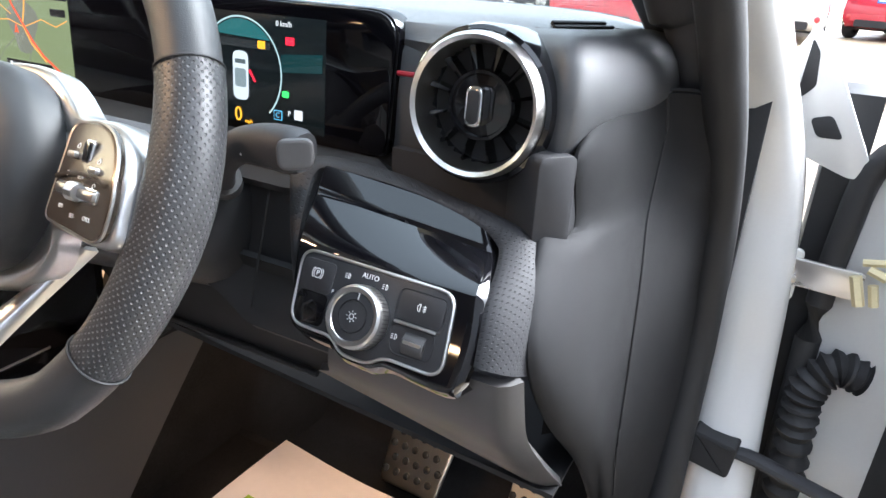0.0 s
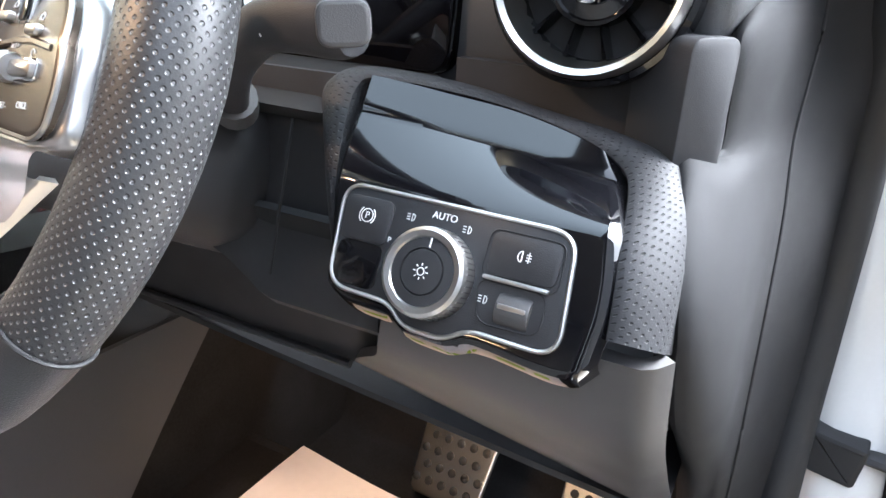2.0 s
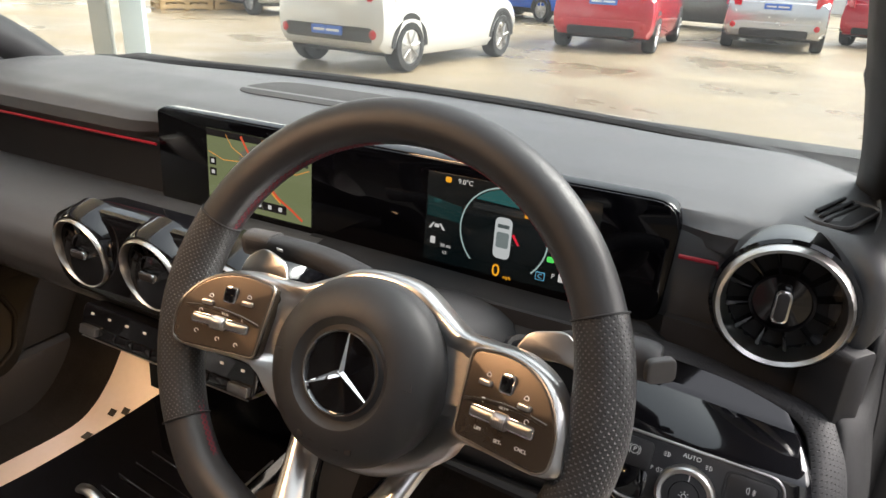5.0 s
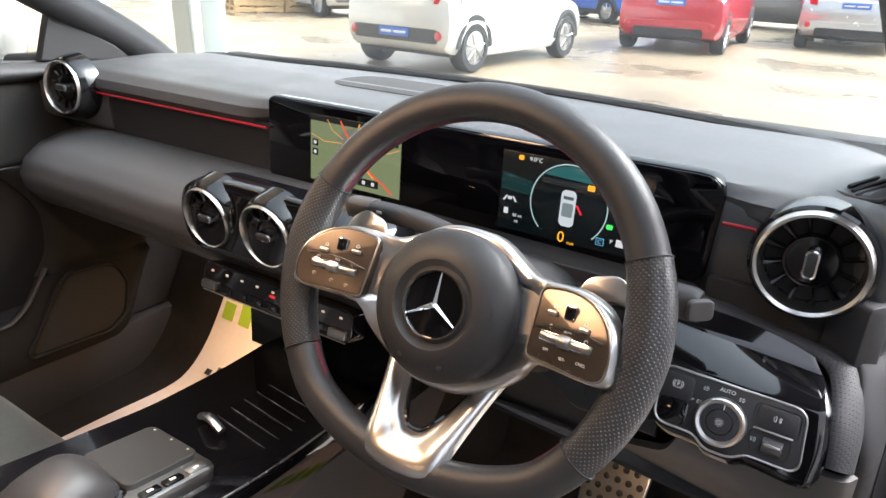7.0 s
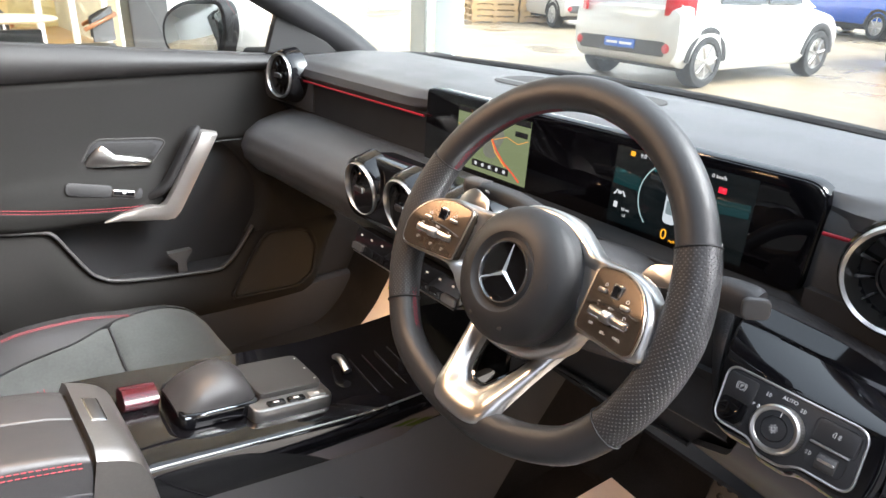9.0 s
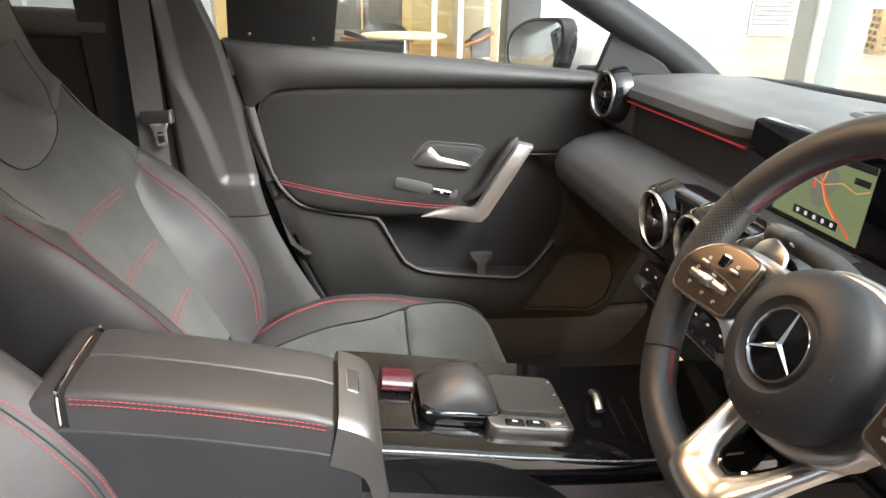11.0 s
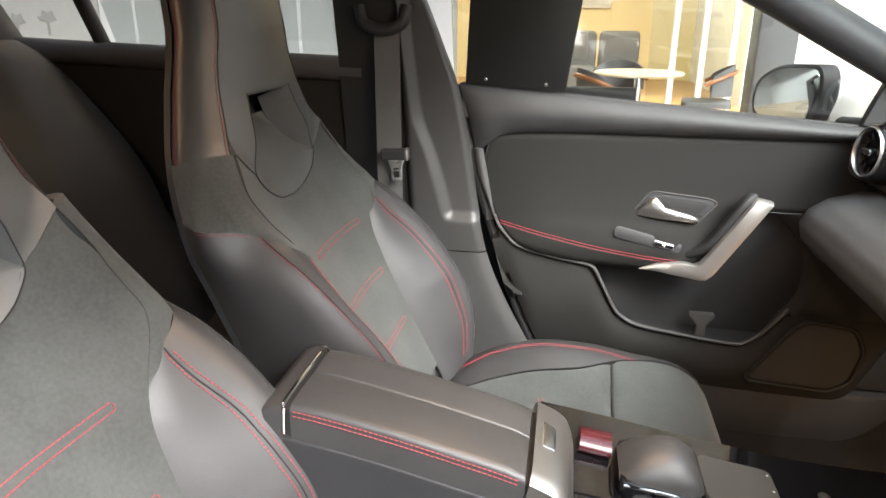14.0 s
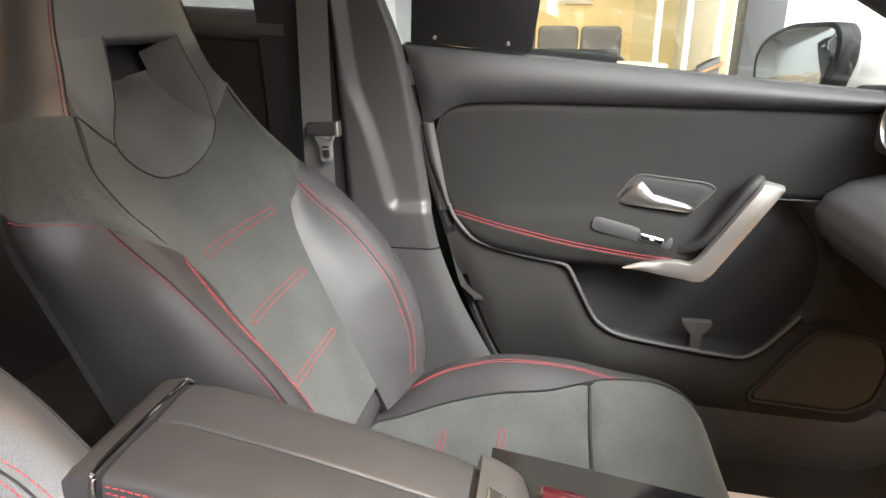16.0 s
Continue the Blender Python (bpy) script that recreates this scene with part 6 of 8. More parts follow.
# inner release handle in its recess
hb = basis((-0.700, 0, 0), (0, 1, 0), (0, 0, 1))
bz = [(-0.192, 0.808), (-0.164, 0.850), (-0.148, 0.859), (-0.030, 0.847), (-0.014, 0.838), (-0.048, 0.797), (-0.064, 0.788), (-0.180, 0.800)]
rel = part("handle_recess", prism(rounded(bz, 0.012), 0.004, hb @ Matrix.Translation((0, 0, -0.0015)), 0.001), PLASTIC, pdoor, "dark release handle recess")
part("recess_rim", tube([hb @ Vector((p.x, p.y, 0.0032)) for p in rounded(bz, 0.012)], 0.0018, 6, closed=True, up=(1, 0, 0)), PLASTIC_GREY, rel)
# Thin black plate on the recess, painting the shade behind the handle
part("handle_shade", prism(rounded([(-0.150, 0.842), (-0.136, 0.850), (-0.042, 0.840), (-0.032, 0.832), (-0.055, 0.806), (-0.125, 0.818)], 0.008), 0.0034, hb, 0.0004), BLACK, rel)
rr = []
for y, zt, zb, o in ((-0.181, 0.812, 0.806, 0.006), (-0.172, 0.826, 0.803, 0.012), (-0.155, 0.845, 0.802, 0.017), (-0.146, 0.848, 0.801, 0.019), (-0.136, 0.840, 0.800, 0.019), (-0.124, 0.826, 0.799, 0.019), (-0.095, 0.819, 0.797, 0.020), (-0.068, 0.812, 0.794, 0.020), (-0.056, 0.806, 0.793, 0.017), (-0.050, 0.802, 0.796, 0.011)):
    c, h = (zt + zb) / 2, (zt - zb) / 2
    rr.append([hb @ Vector((y, c + h * math.sin(a), 0.002 + o * (0.5 + 0.5 * math.cos(a)) ** 0.7)) for a in [2 * math.pi * q / 14 for q in range(14)]])
part("release_handle", loft(rr), SILVER, pdoor, "satin silver release handle")
# pull handle: flat satin bar, bent at the elbow, with a lit underside
rr = []
for x, ya, za, yb, zb in ((-0.682, -0.166, 0.6835, -0.166, 0.6815), (-0.674, -0.130, 0.699, -0.132, 0.679), (-0.667, -0.095, 0.706, -0.098, 0.675), (-0.661, -0.068, 0.708, -0.064, 0.672), (-0.657, -0.052, 0.706, -0.042, 0.669), (-0.654, -0.042, 0.712, -0.026, 0.671), (-0.650, -0.032, 0.728, -0.012, 0.686), (-0.644, -0.008, 0.770, 0.020, 0.741), (-0.640, 0.020, 0.818, 0.054, 0.799), (-0.639, 0.040, 0.850, 0.076, 0.836), (-0.642, 0.047, 0.860, 0.086, 0.850), (-0.650, 0.052, 0.864, 0.087, 0.855)):
    a, b = Vector((x, ya, za)), Vector((x, yb, zb))
    e = (b - a).normalized()
    w = (b - a).length
    q = min(0.006, w * 0.4)
    back_ = Vector((-0.020, 0, 0)) * min(1, w / 0.02)
    rr.append([a + e * q * 0.15 + back_ * 0.9, a + back_ * 0.25, a + e * q * 0.5, a + e * (w * 0.5) + Vector((0.0015, 0, 0)), b - e * q * 1.2, b - e * q * 0.4 + back_ * 0.12, b + back_ * 0.5, b - e * q * 0.3 + back_])
part("pull_handle", loft(rr), mat("pull_satin", (0.62, 0.60, 0.58), 0.46, metal=1.0, vary=0.04), pdoor, "satin silver pull handle")
part("pull_arm", tube(smooth_path([(-0.704, -0.075, 0.722), (-0.690, -0.055, 0.728), (-0.676, -0.030, 0.748), (-0.668, 0.002, 0.800), (-0.664, 0.030, 0.848), (-0.676, 0.046, 0.862)], 5), 0.009, 14, r2=0.016, up=(1, 0, 0), power=3), BLACK, pdoor, "black grip behind the pull handle")
part("panel_joint", tube([(-0.7035, 0.085, 0.8215), (-0.7035, 0.14, 0.8212), (-0.7035, 0.30, 0.8208)], 0.0016, 6), BLACK, pdoor)
# speaker: raised rim round a fine mesh
sp = basis((-0.696, 0, 0), (0, 1, 0), (0, 0, 1))
so = [(0.095, 0.436), (0.100, 0.424), (0.275, 0.412), (0.318, 0.440), (0.334, 0.515), (0.315, 0.562), (0.290, 0.574), (0.205, 0.582), (0.178, 0.560)]
part("speaker_rim", tube([sp @ Vector((p.x, p.y, 0.012)) for p in rounded(so, 0.014, 4)], 0.0048, 8, closed=True, up=(1, 0, 0)), DOOR_LOW, pdoor, "dark grey speaker surround")
part("speaker_grille", prism(rounded([(p[0] * 0.94 + 0.013, p[1] * 0.94 + 0.030) for p in so], 0.014), 0.0115, sp, 0.002), mat("door_speaker_mesh", (0.020, 0.019, 0.018), 0.75, bump=1.0, bump_scale=1500), pdoor, "black speaker mesh")
part("window_lip", tube([(-0.715, lerp(-0.58, 0.36, k / 10), belt_z(lerp(-0.58, 0.36, k / 10)) - 0.001) for k in range(11)], 0.003, 8), RUBBER, pdoor)
part("mirror_sail", prism([(0.24, 1.012), (0.43, 0.998), (0.40, 1.03), (0.27, 1.10)], 0.02, basis((-0.72, 0, 0), (0, 1, 0), (0, 0, 1)), 0.004), BLACK, pdoor, "black triangle behind the mirror")
structure("door_frame_edge", tube(smooth_path([(-0.725, -0.60, 1.075), (-0.715, -0.62, 1.12), (-0.68, -0.675, 1.28), (-0.65, -0.70, 1.37)], 5), 0.010, 10), PAINT, "white painted window frame edge", "trim")
# Added panel keeps outside light out of the gap; its black stands for shade
structure("door_gap_filler", box(-0.80, -0.778, -0.85, -0.2, 0.2, 1.07), BLACK, "added black panel standing for shade between door and pillar", "trim")
structure("door_gap", tube(smooth_path([(-0.716, rear_edge(z) - 0.010, z) for z in (1.075, 0.95, 0.82, 0.70, 0.58, 0.48, 0.41)], 6), 0.012, 8), BLACK, "black door shut gap", "trim")

board = thing("window_board", "matt black display board standing in the side window", "board")
bd = basis((-0.703, -0.461, 1.075), (0, 1, -0.07), (0.30, 0.02, 1))
part("sheet", prism(rounded([(-0.109, 0.0), (0.108, 0.0), (0.122, 0.26), (-0.105, 0.26)], 0.004), 0.005, bd, 0.001), mat("board_black", (0.008, 0.008, 0.008), 0.6), board)
for x in (-0.065, 0.065):
    part("screw", revolve([(0.004, 0.0), (0.004, 0.0065), (0.002, 0.0075), (0.0001, 0.0075)], bd @ Matrix.Translation((x, 0.013, 0)), 12), CHROME, board)

mirror = thing("door_mirror", "white door mirror with black rim outside the window", "wing mirror")
mm = basis((-0.93, 0.165, 1.045), (0.86, 0.51, 0.0), (0.0, 0.03, 1))
mo = rounded([(-0.095, -0.060), (0.078, -0.072), (0.105, 0.02), (0.092, 0.078), (-0.03, 0.072), (-0.098, 0.03)], [0.05, 0.03, 0.05, 0.035, 0.06, 0.06], 8)
part("rim", prism(mo, 0.05, mm @ pose(0, 0, -0.03), 0.006), PLASTIC, mirror, "black mirror rim")
part("glass", prism(inset2d(mo, 0.010), 0.003, mm @ pose(0, 0, 0.018), 0.001), MIRROR, mirror, "mirror glass")
rr = []
for k in range(8):
    t = k / 7
    sc = math.sqrt(max(0.02, 1 - t * t))
    rr.append([mm @ Vector((p.x * sc + 0.05 * t, p.y * sc, -0.03 - 0.15 * t)) for p in mo])
part("shell", loft(rr), PAINT, mirror, "white mirror shell")
part("foot", tube([(-0.86, 0.26, 0.99), (-0.76, 0.34, 1.0)], 0.03, 12, r2=0.02), PLASTIC, mirror)

# ---- front seats ----
def skin(f, nu, nv, thick):
    """A panel whose face looks out of the seat."""
    return sheet(lambda u, v: f(1 - u, v), nu, nv, thick)


def spline(vals, t):
    """Rounded value at t (0 to 1) through evenly spaced vectors."""
    k = max(0.0, min(1.0, t)) * (len(vals) - 1)
    i = min(int(k), len(vals) - 2)
    a, b, c, d = vals[max(i - 1, 0)], vals[i], vals[i + 1], vals[min(i + 2, len(vals) - 1)]
    t = k - i
    return 0.5 * ((2 * b) + (c - a) * t + (2 * a - 5 * b + 4 * c - d) * t * t + (3 * b - a - 3 * c + d) * t ** 3)


def seat(name, cx, label, back=0.0, recline=23.1):
    """A sports seat: suede centre and shoulders, leather bolsters with a double seam, one-piece headrest with an opening."""
    st = thing(name, label, "car seat", "front seats")
    a = radians(recline)
    d, n = Vector((0, -math.sin(a), math.cos(a))), Vector((0, math.cos(a), math.sin(a)))
    base = Vector((cx, -0.752 - back, 0.822)) - d * 0.35

    def P(x, s, f):
        return base + Vector((x, 0, 0)) + d * s + n * f

    # lines that run up the backrest, each side alike: distance from the middle and height over the plane, by s
    mid_f = lambda s: curve1(s, [(-0.05, 0.022), (0.13, 0.017), (0.25, 0.002), (0.355, -0.012), (0.42, -0.034), (0.465, -0.050), (0.52, -0.046), (0.58, -0.040)])
    suede_x = lambda s: curve1(s, [(-0.05, 0.122), (0.20, 0.128), (0.30, 0.138), (0.36, 0.166), (0.40, 0.196), (0.44, 0.211), (0.50, 0.210), (0.53, 0.202), (0.565, 0.188)])
    suede_f = lambda s: curve1(s, [(-0.05, 0.030), (0.20, 0.016), (0.33, 0.012), (0.41, 0.016), (0.46, 0.000), (0.50, -0.010), (0.565, -0.014)])
    red_x = lambda s: curve1(s, [(-0.05, 0.198), (0.10, 0.212), (0.26, 0.212), (0.345, 0.196), (0.375, 0.192), (0.405, 0.206)])
    red_f = lambda s: curve1(s, [(-0.05, 0.060), (0.06, 0.096), (0.14, 0.100), (0.20, 0.089), (0.26, 0.070), (0.35, 0.034), (0.41, 0.018)])
    edge_x = lambda s: curve1(s, [(-0.05, 0.250), (0.10, 0.264), (0.30, 0.264), (0.38, 0.258), (0.437, 0.244)])
    edge_f = lambda s: curve1(s, [(-0.05, 0.070), (0.0, 0.096), (0.10, 0.116), (0.20, 0.104), (0.28, 0.080), (0.36, 0.046), (0.437, -0.004)])
    rear_x = lambda s: curve1(s, [(-0.05, 0.235), (0.40, 0.255), (0.46, 0.262), (0.566, 0.238), (0.665, 0.188), (0.77, 0.150), (0.87, 0.130), (0.935, 0.080)])
    rear_f = lambda s: curve1(s, [(-0.05, -0.13), (0.42, -0.115), (0.50, -0.105), (0.566, -0.098), (0.665, -0.080), (0.77, -0.040), (0.87, -0.018), (0.935, -0.012)])
    head_x = lambda s: curve1(s, [(0.50, 0.192), (0.565, 0.186), (0.62, 0.166), (0.67, 0.152), (0.75, 0.128), (0.84, 0.118), (0.90, 0.102), (0.935, 0.062)])
    head_f = lambda s: curve1(s, [(0.50, -0.026), (0.523, -0.016), (0.565, -0.012), (0.645, -0.002), (0.70, 0.012), (0.76, 0.036), (0.84, 0.054), (0.90, 0.046), (0.935, 0.012)])
    gap_x = lambda s: curve1(s, [(0.46, 0.0), (0.464, 0.034), (0.475, 0.072), (0.495, 0.108), (0.523, 0.128), (0.56, 0.117), (0.60, 0.100), (0.648, 0.086)])
    foot = lambda a: curve1(a, [(0.0, 0.4605), (0.04, 0.4655), (0.072, 0.475), (0.108, 0.495), (0.128, 0.523), (0.15, 0.537), (0.186, 0.565)])

    def front(x, s):
        """Suede face."""
        a = min(1.0, abs(x) / suede_x(s))
        return P(x, s, lerp(mid_f(s), suede_f(s), a * a * (1.6 - 0.6 * a)))

    def suede(u, v):
        q = lerp(-1, 1, u)
        top = foot(abs(q) * 0.186)
        s = lerp(0.0, top, v)
        return front(q * lerp(suede_x(s), 0.186, max(0, (v - 0.9) / 0.1)) - math.copysign(0.0012, q) * abs(q), s)
    part("centre_panel", skin(suede, 44, 44, 0.02), SUEDE, st, "dark grey suede centre panel and shoulders")

    for k in (-1, 1):
        def bol(t, s, k=k):
            """Leather bolster: t 0 at the suede seam, 0.5 on the red double seam, 1 on its outer edge."""
            xs, fs, xr, fr, xe, fe = suede_x(s), suede_f(s), red_x(s), red_f(s), edge_x(s), edge_f(s)
            xr = max(xr, xs + 0.002)
            c = spline([Vector((xs, fs - 0.003)), Vector((lerp(xs, xr, 0.40), lerp(fs, fr, 0.46))), Vector((xr, fr)), Vector((lerp(xr, xe, 0.55), lerp(fr, fe, 0.5) + 0.009)), Vector((xe, fe))], t)
            return P(k * c.x, s, c.y)

        def top_s(t):
            return curve1(t, [(0, 0.345), (0.5, 0.380), (1, 0.437)])
        side = lambda u, v: bol(u if k > 0 else 1 - u, lerp(-0.05, top_s(u if k > 0 else 1 - u), v))
        part("side_bolster", skin(side, 24, 36, 0.02), LEATHER, st, "smooth grey leather side bolster")
        lift = lambda t, s: (bol(min(1, t + 0.03), s) - bol(max(0, t - 0.03), s)).cross(bol(t, s + 0.01) - bol(t, s - 0.01)).normalized() * (-1 if k > 0 else 1)
        line_at = lambda t, s0, s1, h, m=48: [bol(t, lerp(s0, s1, q / m)) + lift(t, lerp(s0, s1, q / m)) * h for q in range(m + 1)]
        part("suede_seam", tube(line_at(0.0, -0.02, 0.345, 0.0012), 0.0014, 6), BLACK, st)
        part("seam_groove", tube(line_at(0.5, -0.03, 0.378, 0.0002), 0.0012, 6), BLACK, st)
        bm = bmesh.new()
        for off in (0.468, 0.545):
            stitches(line_at(off, -0.03, 0.374, 0.0006), 0.0042, 0.002, 0.0009, bm)
        part("stitching", bm, RED_THREAD, st, "red double stitching")

        def flank(u, v, k=k):
            """Outer leather side of the backrest, from the bolster's edge round to the back shell."""
            s = lerp(-0.05, lerp(0.437, 0.505, u), v)
            c = spline([Vector((edge_x(s), edge_f(s))), Vector((edge_x(s) + 0.014, lerp(edge_f(s), rear_f(s), 0.22))), Vector((rear_x(s) + 0.022, lerp(edge_f(s), rear_f(s), 0.62))), Vector((rear_x(s), rear_f(s)))], u)
            return P(k * c.x, s, c.y)
        part("flank", skin((lambda u, v: flank(u, v)) if k > 0 else (lambda u, v: flank(1 - u, v)), 16, 26, 0.012), LEATHER, st, "black leather seat flank")
        bm = bmesh.new()
        stitches([flank(0.035, q / 50) + Vector((k * 0.0008, 0, 0)) + n * 0.0008 for q in range(51)] + [flank(q / 12, 1.0) + Vector((k * 0.0010, 0, -0.004)) for q in range(1, 10)], 0.0042, 0.002, 0.0008, bm)
        part("edge_stitching", bm, RED_DARK, st, "dark red edge stitching")
        part("edge_seam", tube([flank(0.0, q / 40) + n * 0.0004 for q in range(41)], 0.0013, 6), BLACK, st)

        def cheek(u, v, k=k):
            """Suede side of the shoulder between flank and headrest."""
            e = bol(u / 0.45, top_s(u / 0.45)) if u < 0.45 else flank((u - 0.45) / 0.55, 1.0)
            s0 = (e - base).dot(d)

            def plain(s):
                hx = suede_x(s)
                c = spline([Vector((hx, suede_f(s) - 0.0015)), Vector((lerp(hx, rear_x(s), 0.55), lerp(suede_f(s), -0.035, 0.45))), Vector((rear_x(s) + 0.006, -0.050)), Vector((rear_x(s), rear_f(s)))], u)
                return P(k * c.x, s, c.y)
            s = lerp(s0, lerp(0.565, 0.588, u), v)
            return plain(s) + (e - plain(s0)) * (1 - v) ** 2
        part("shoulder_side", skin((lambda u, v: cheek(u, v)) if k > 0 else (lambda u, v: cheek(1 - u, v)), 18, 20, 0.012), SUEDE, st, "dark grey suede shoulder side")
        part("shoulder_seam", tube([cheek(0.0, q / 20) + n * 0.0008 for q in range(21)], 0.0011, 6), BLACK, st)

        def head_side(u, v, k=k):
            """Leather side of the headrest."""
            s = lerp(lerp(0.5655, 0.5885, u), 0.935, v)
            c = spline([Vector((head_x(s), head_f(s) - 0.010)), Vector((lerp(head_x(s), rear_x(s), 0.55) + 0.006, lerp(head_f(s), rear_f(s), 0.40))), Vector((rear_x(s) + 0.004, lerp(head_f(s), rear_f(s), 0.75))), Vector((rear_x(s) - 0.004, rear_f(s)))], u)
            return P(k * c.x, s, c.y)
        part("headrest_side", skin((lambda u, v: head_side(u, v)) if k > 0 else (lambda u, v: head_side(1 - u, v)), 14, 30, 0.012), LEATHER, st, "black leather headrest side")
        bm = bmesh.new()
        stitches([head_side(0.05, q / 40) + Vector((k * 0.0012, 0, 0)) for q in range(39)], 0.0042, 0.002, 0.0008, bm)
        part("rear_stitching", stitches([head_side(0.80, q / 40) + Vector((k * 0.0012, 0, 0)) for q in range(30)], 0.0042, 0.002, 0.0008), RED_DARK, st, "dark red edge stitching")
        part("headrest_stitching", bm, RED_DARK, st, "dark red edge stitching")
        part("headrest_seam", tube([head_side(0.0, q / 40) + n * 0.0006 for q in range(41)], 0.0011, 6), BLACK, st)

        def column(u, v, k=k):
            """Front of the headrest beside the opening, rolled in at its inner edge."""
            w = max(0.0, (u - 0.2) / 0.8)
            roll = max(0.0, 1 - u / 0.2)
            a0, a1 = 0.128, 0.186
            s = lerp(foot(lerp(a0, a1, w)), 0.65, v)
            x = lerp(gap_x(max(s, 0.523)), head_x(s), w)
            bowl = 0.010 * w * w
            grow = min(1.0, (s - foot(lerp(a0, a1, w))) / 0.05)
            return P(k * (x - 0.004 * math.sin(roll * math.pi / 2)), s, lerp((front(x, min(s, 0.565)) - base).dot(n) + 0.002, head_f(s) - bowl, grow * grow * (3 - 2 * grow)) - (0.045 + 0.020 * grow) * (1 - math.cos(roll * math.pi / 2)) - 0.002 * roll)
        part("headrest_cheek", skin((lambda u, v: column(u, v)) if k > 0 else (lambda u, v: column(1 - u, v)), 22, 20, 0.006), LEATHER_GREY, st, "grey leather headrest beside the opening")
        part("opening_seam", tube([column(0.2, q / 16) + n * 0.0003 for q in range(17)], 0.0009, 6), BLACK, st)

    def crown(u, v):
        """Upper front of the headrest; its lower edge rolls back over the opening."""
        q = lerp(-1, 1, u)
        roll = max(0.0, 1 - v / 0.12)
        s = lerp(0.65, 0.935, max(0.0, (v - 0.12) / 0.88))
        lip = curve1(abs(q) * 0.156, [(0, 1), (0.074, 1), (0.090, 0.0)])
        return P(q * head_x(s), s + roll * 0.008 * lip - 0.006 * math.sin(roll * math.pi) * lip, head_f(s) - 0.010 * q * q - 0.055 * lip * (1 - math.cos(roll * math.pi / 2)))
    part("headrest_crown", skin(crown, 44, 50, 0.006), LEATHER_GREY, st, "grey leather headrest front")

    def tongue(u, v):
        """Scooped leather below the opening, running back into it."""
        s = lerp(0.4612, 0.625, v)
        w = gap_x(s) + 0.010 * max(0.0, min(1.0, (s - 0.523) / 0.03))
        x = lerp(-w, w, u)
        a = abs(2 * u - 1)
        deep = curve1(s, [(0.46, -0.049), (0.50, -0.045), (0.54, -0.047), (0.575, -0.058), (0.605, -0.080), (0.625, -0.100)])
        f_rim = (front(x, s) - base).dot(n) + 0.001 if s < 0.523 else lerp((front(x, 0.523) - base).dot(n), head_f(s) - 0.062, min(1.0, (s - 0.523) / 0.05))
        return P(x, s, lerp(deep, f_rim, a ** lerp(2.2, 4.0, v)))
    part("tongue", skin(tongue, 28, 36, 0.006), LEATHER_GREY, st, "smooth leather tongue below the headrest opening")
    part("tongue_seam", tube([tongue(0.0, lerp(0.38, 0.0, q / 20)) + n * 0.0008 for q in range(21)] + [tongue(1.0, lerp(0.0, 0.38, q / 20)) + n * 0.0008 for q in range(1, 21)], 0.0010, 6), BLACK, st)
    # Flat black sheet; its colour stands for the shade deep in the opening
    part("opening_shade", sheet(lambda u, v: P(lerp(0.125, -0.125, u), lerp(0.600, 0.70, v), -0.094), 10, 10, 0.004), BLACK, st, "black sheet standing for shade inside the headrest opening")
    for k in (-1, 1):
        part("foot_seam", tube([front(k * lerp(0.128, 0.186, q / 8), foot(lerp(0.128, 0.186, q / 8))) + n * 0.0008 for q in range(9)], 0.0010, 6), BLACK, st)
    part("seat_back", sheet(lambda u, v: P(lerp(1, -1, u) * rear_x(lerp(-0.05, 0.935, v)), lerp(-0.05, 0.935, v), rear_f(lerp(-0.05, 0.935, v)) - 0.012 * math.sin(math.pi * u)), 10, 24, 0.01), PLASTIC, st, "black seat back shell")
    # three stitched channels on the centre panel
    for s, w in ((0.350, 0.112), (0.240, 0.100), (0.130, 0.086)):
        bm = bmesh.new()
        for o in (0.0, 0.010):
            stitches([front(lerp(-w, w, q / 8), s + o) + n * 0.0005 for q in range(9)], 0.0050, 0.0012, 0.0008, bm)
        for e in (-1, 1):
            stitches([front(e * w, s) + n * 0.0005, front(e * (w + 0.003), s + 0.005) + n * 0.0005, front(e * w, s + 0.010) + n * 0.0005], 0.004, 0.0008, 0.0008, bm)
        part("channel_stitching", bm, RED_THREAD, st, "red stitched channel")

    # cushion
    def top(x, y):
        z = curve1(y, [(-0.62, 0.430), (-0.50, 0.444), (-0.37, 0.460), (-0.22, 0.467), (-0.10, 0.474), (-0.05, 0.466), (-0.02, 0.445), (0.0, 0.405)])
        a = abs(x)
        b = curve1(y, [(-0.62, 0.0), (-0.56, 0.018), (-0.467, 0.060), (-0.364, 0.075), (-0.264, 0.068), (-0.173, 0.045), (-0.09, 0.026), (0.0, 0.0)])
        return z + b * curve1(a, [(0.0, 0.0), (0.08, 0.16), (0.135, 0.64), (0.20, 1.0), (0.240, 0.93), (0.260, 0.55), (0.270, -0.1)])

    def suede_w(y):
        return curve1(y, [(-0.62, 0.118), (-0.42, 0.132), (-0.30, 0.145), (-0.24, 0.166), (-0.20, 0.190), (-0.165, 0.208), (-0.11, 0.226), (-0.06, 0.230), (0.0, 0.19)])

    def pad(y0, y1):
        def f(u, v):
            y = lerp(y0, y1, v)
            x = lerp(-1, 1, u) * suede_w(y)
            return (cx + x, y, top(x, y) - 0.006 * max(0, 1 - min(abs(y - y0), abs(y1 - y)) / 0.006))
        return f
    part("cushion_centre", sheet(pad(-0.60, -0.2225), 24, 26, 0.03), SUEDE, st, "dark grey suede cushion")
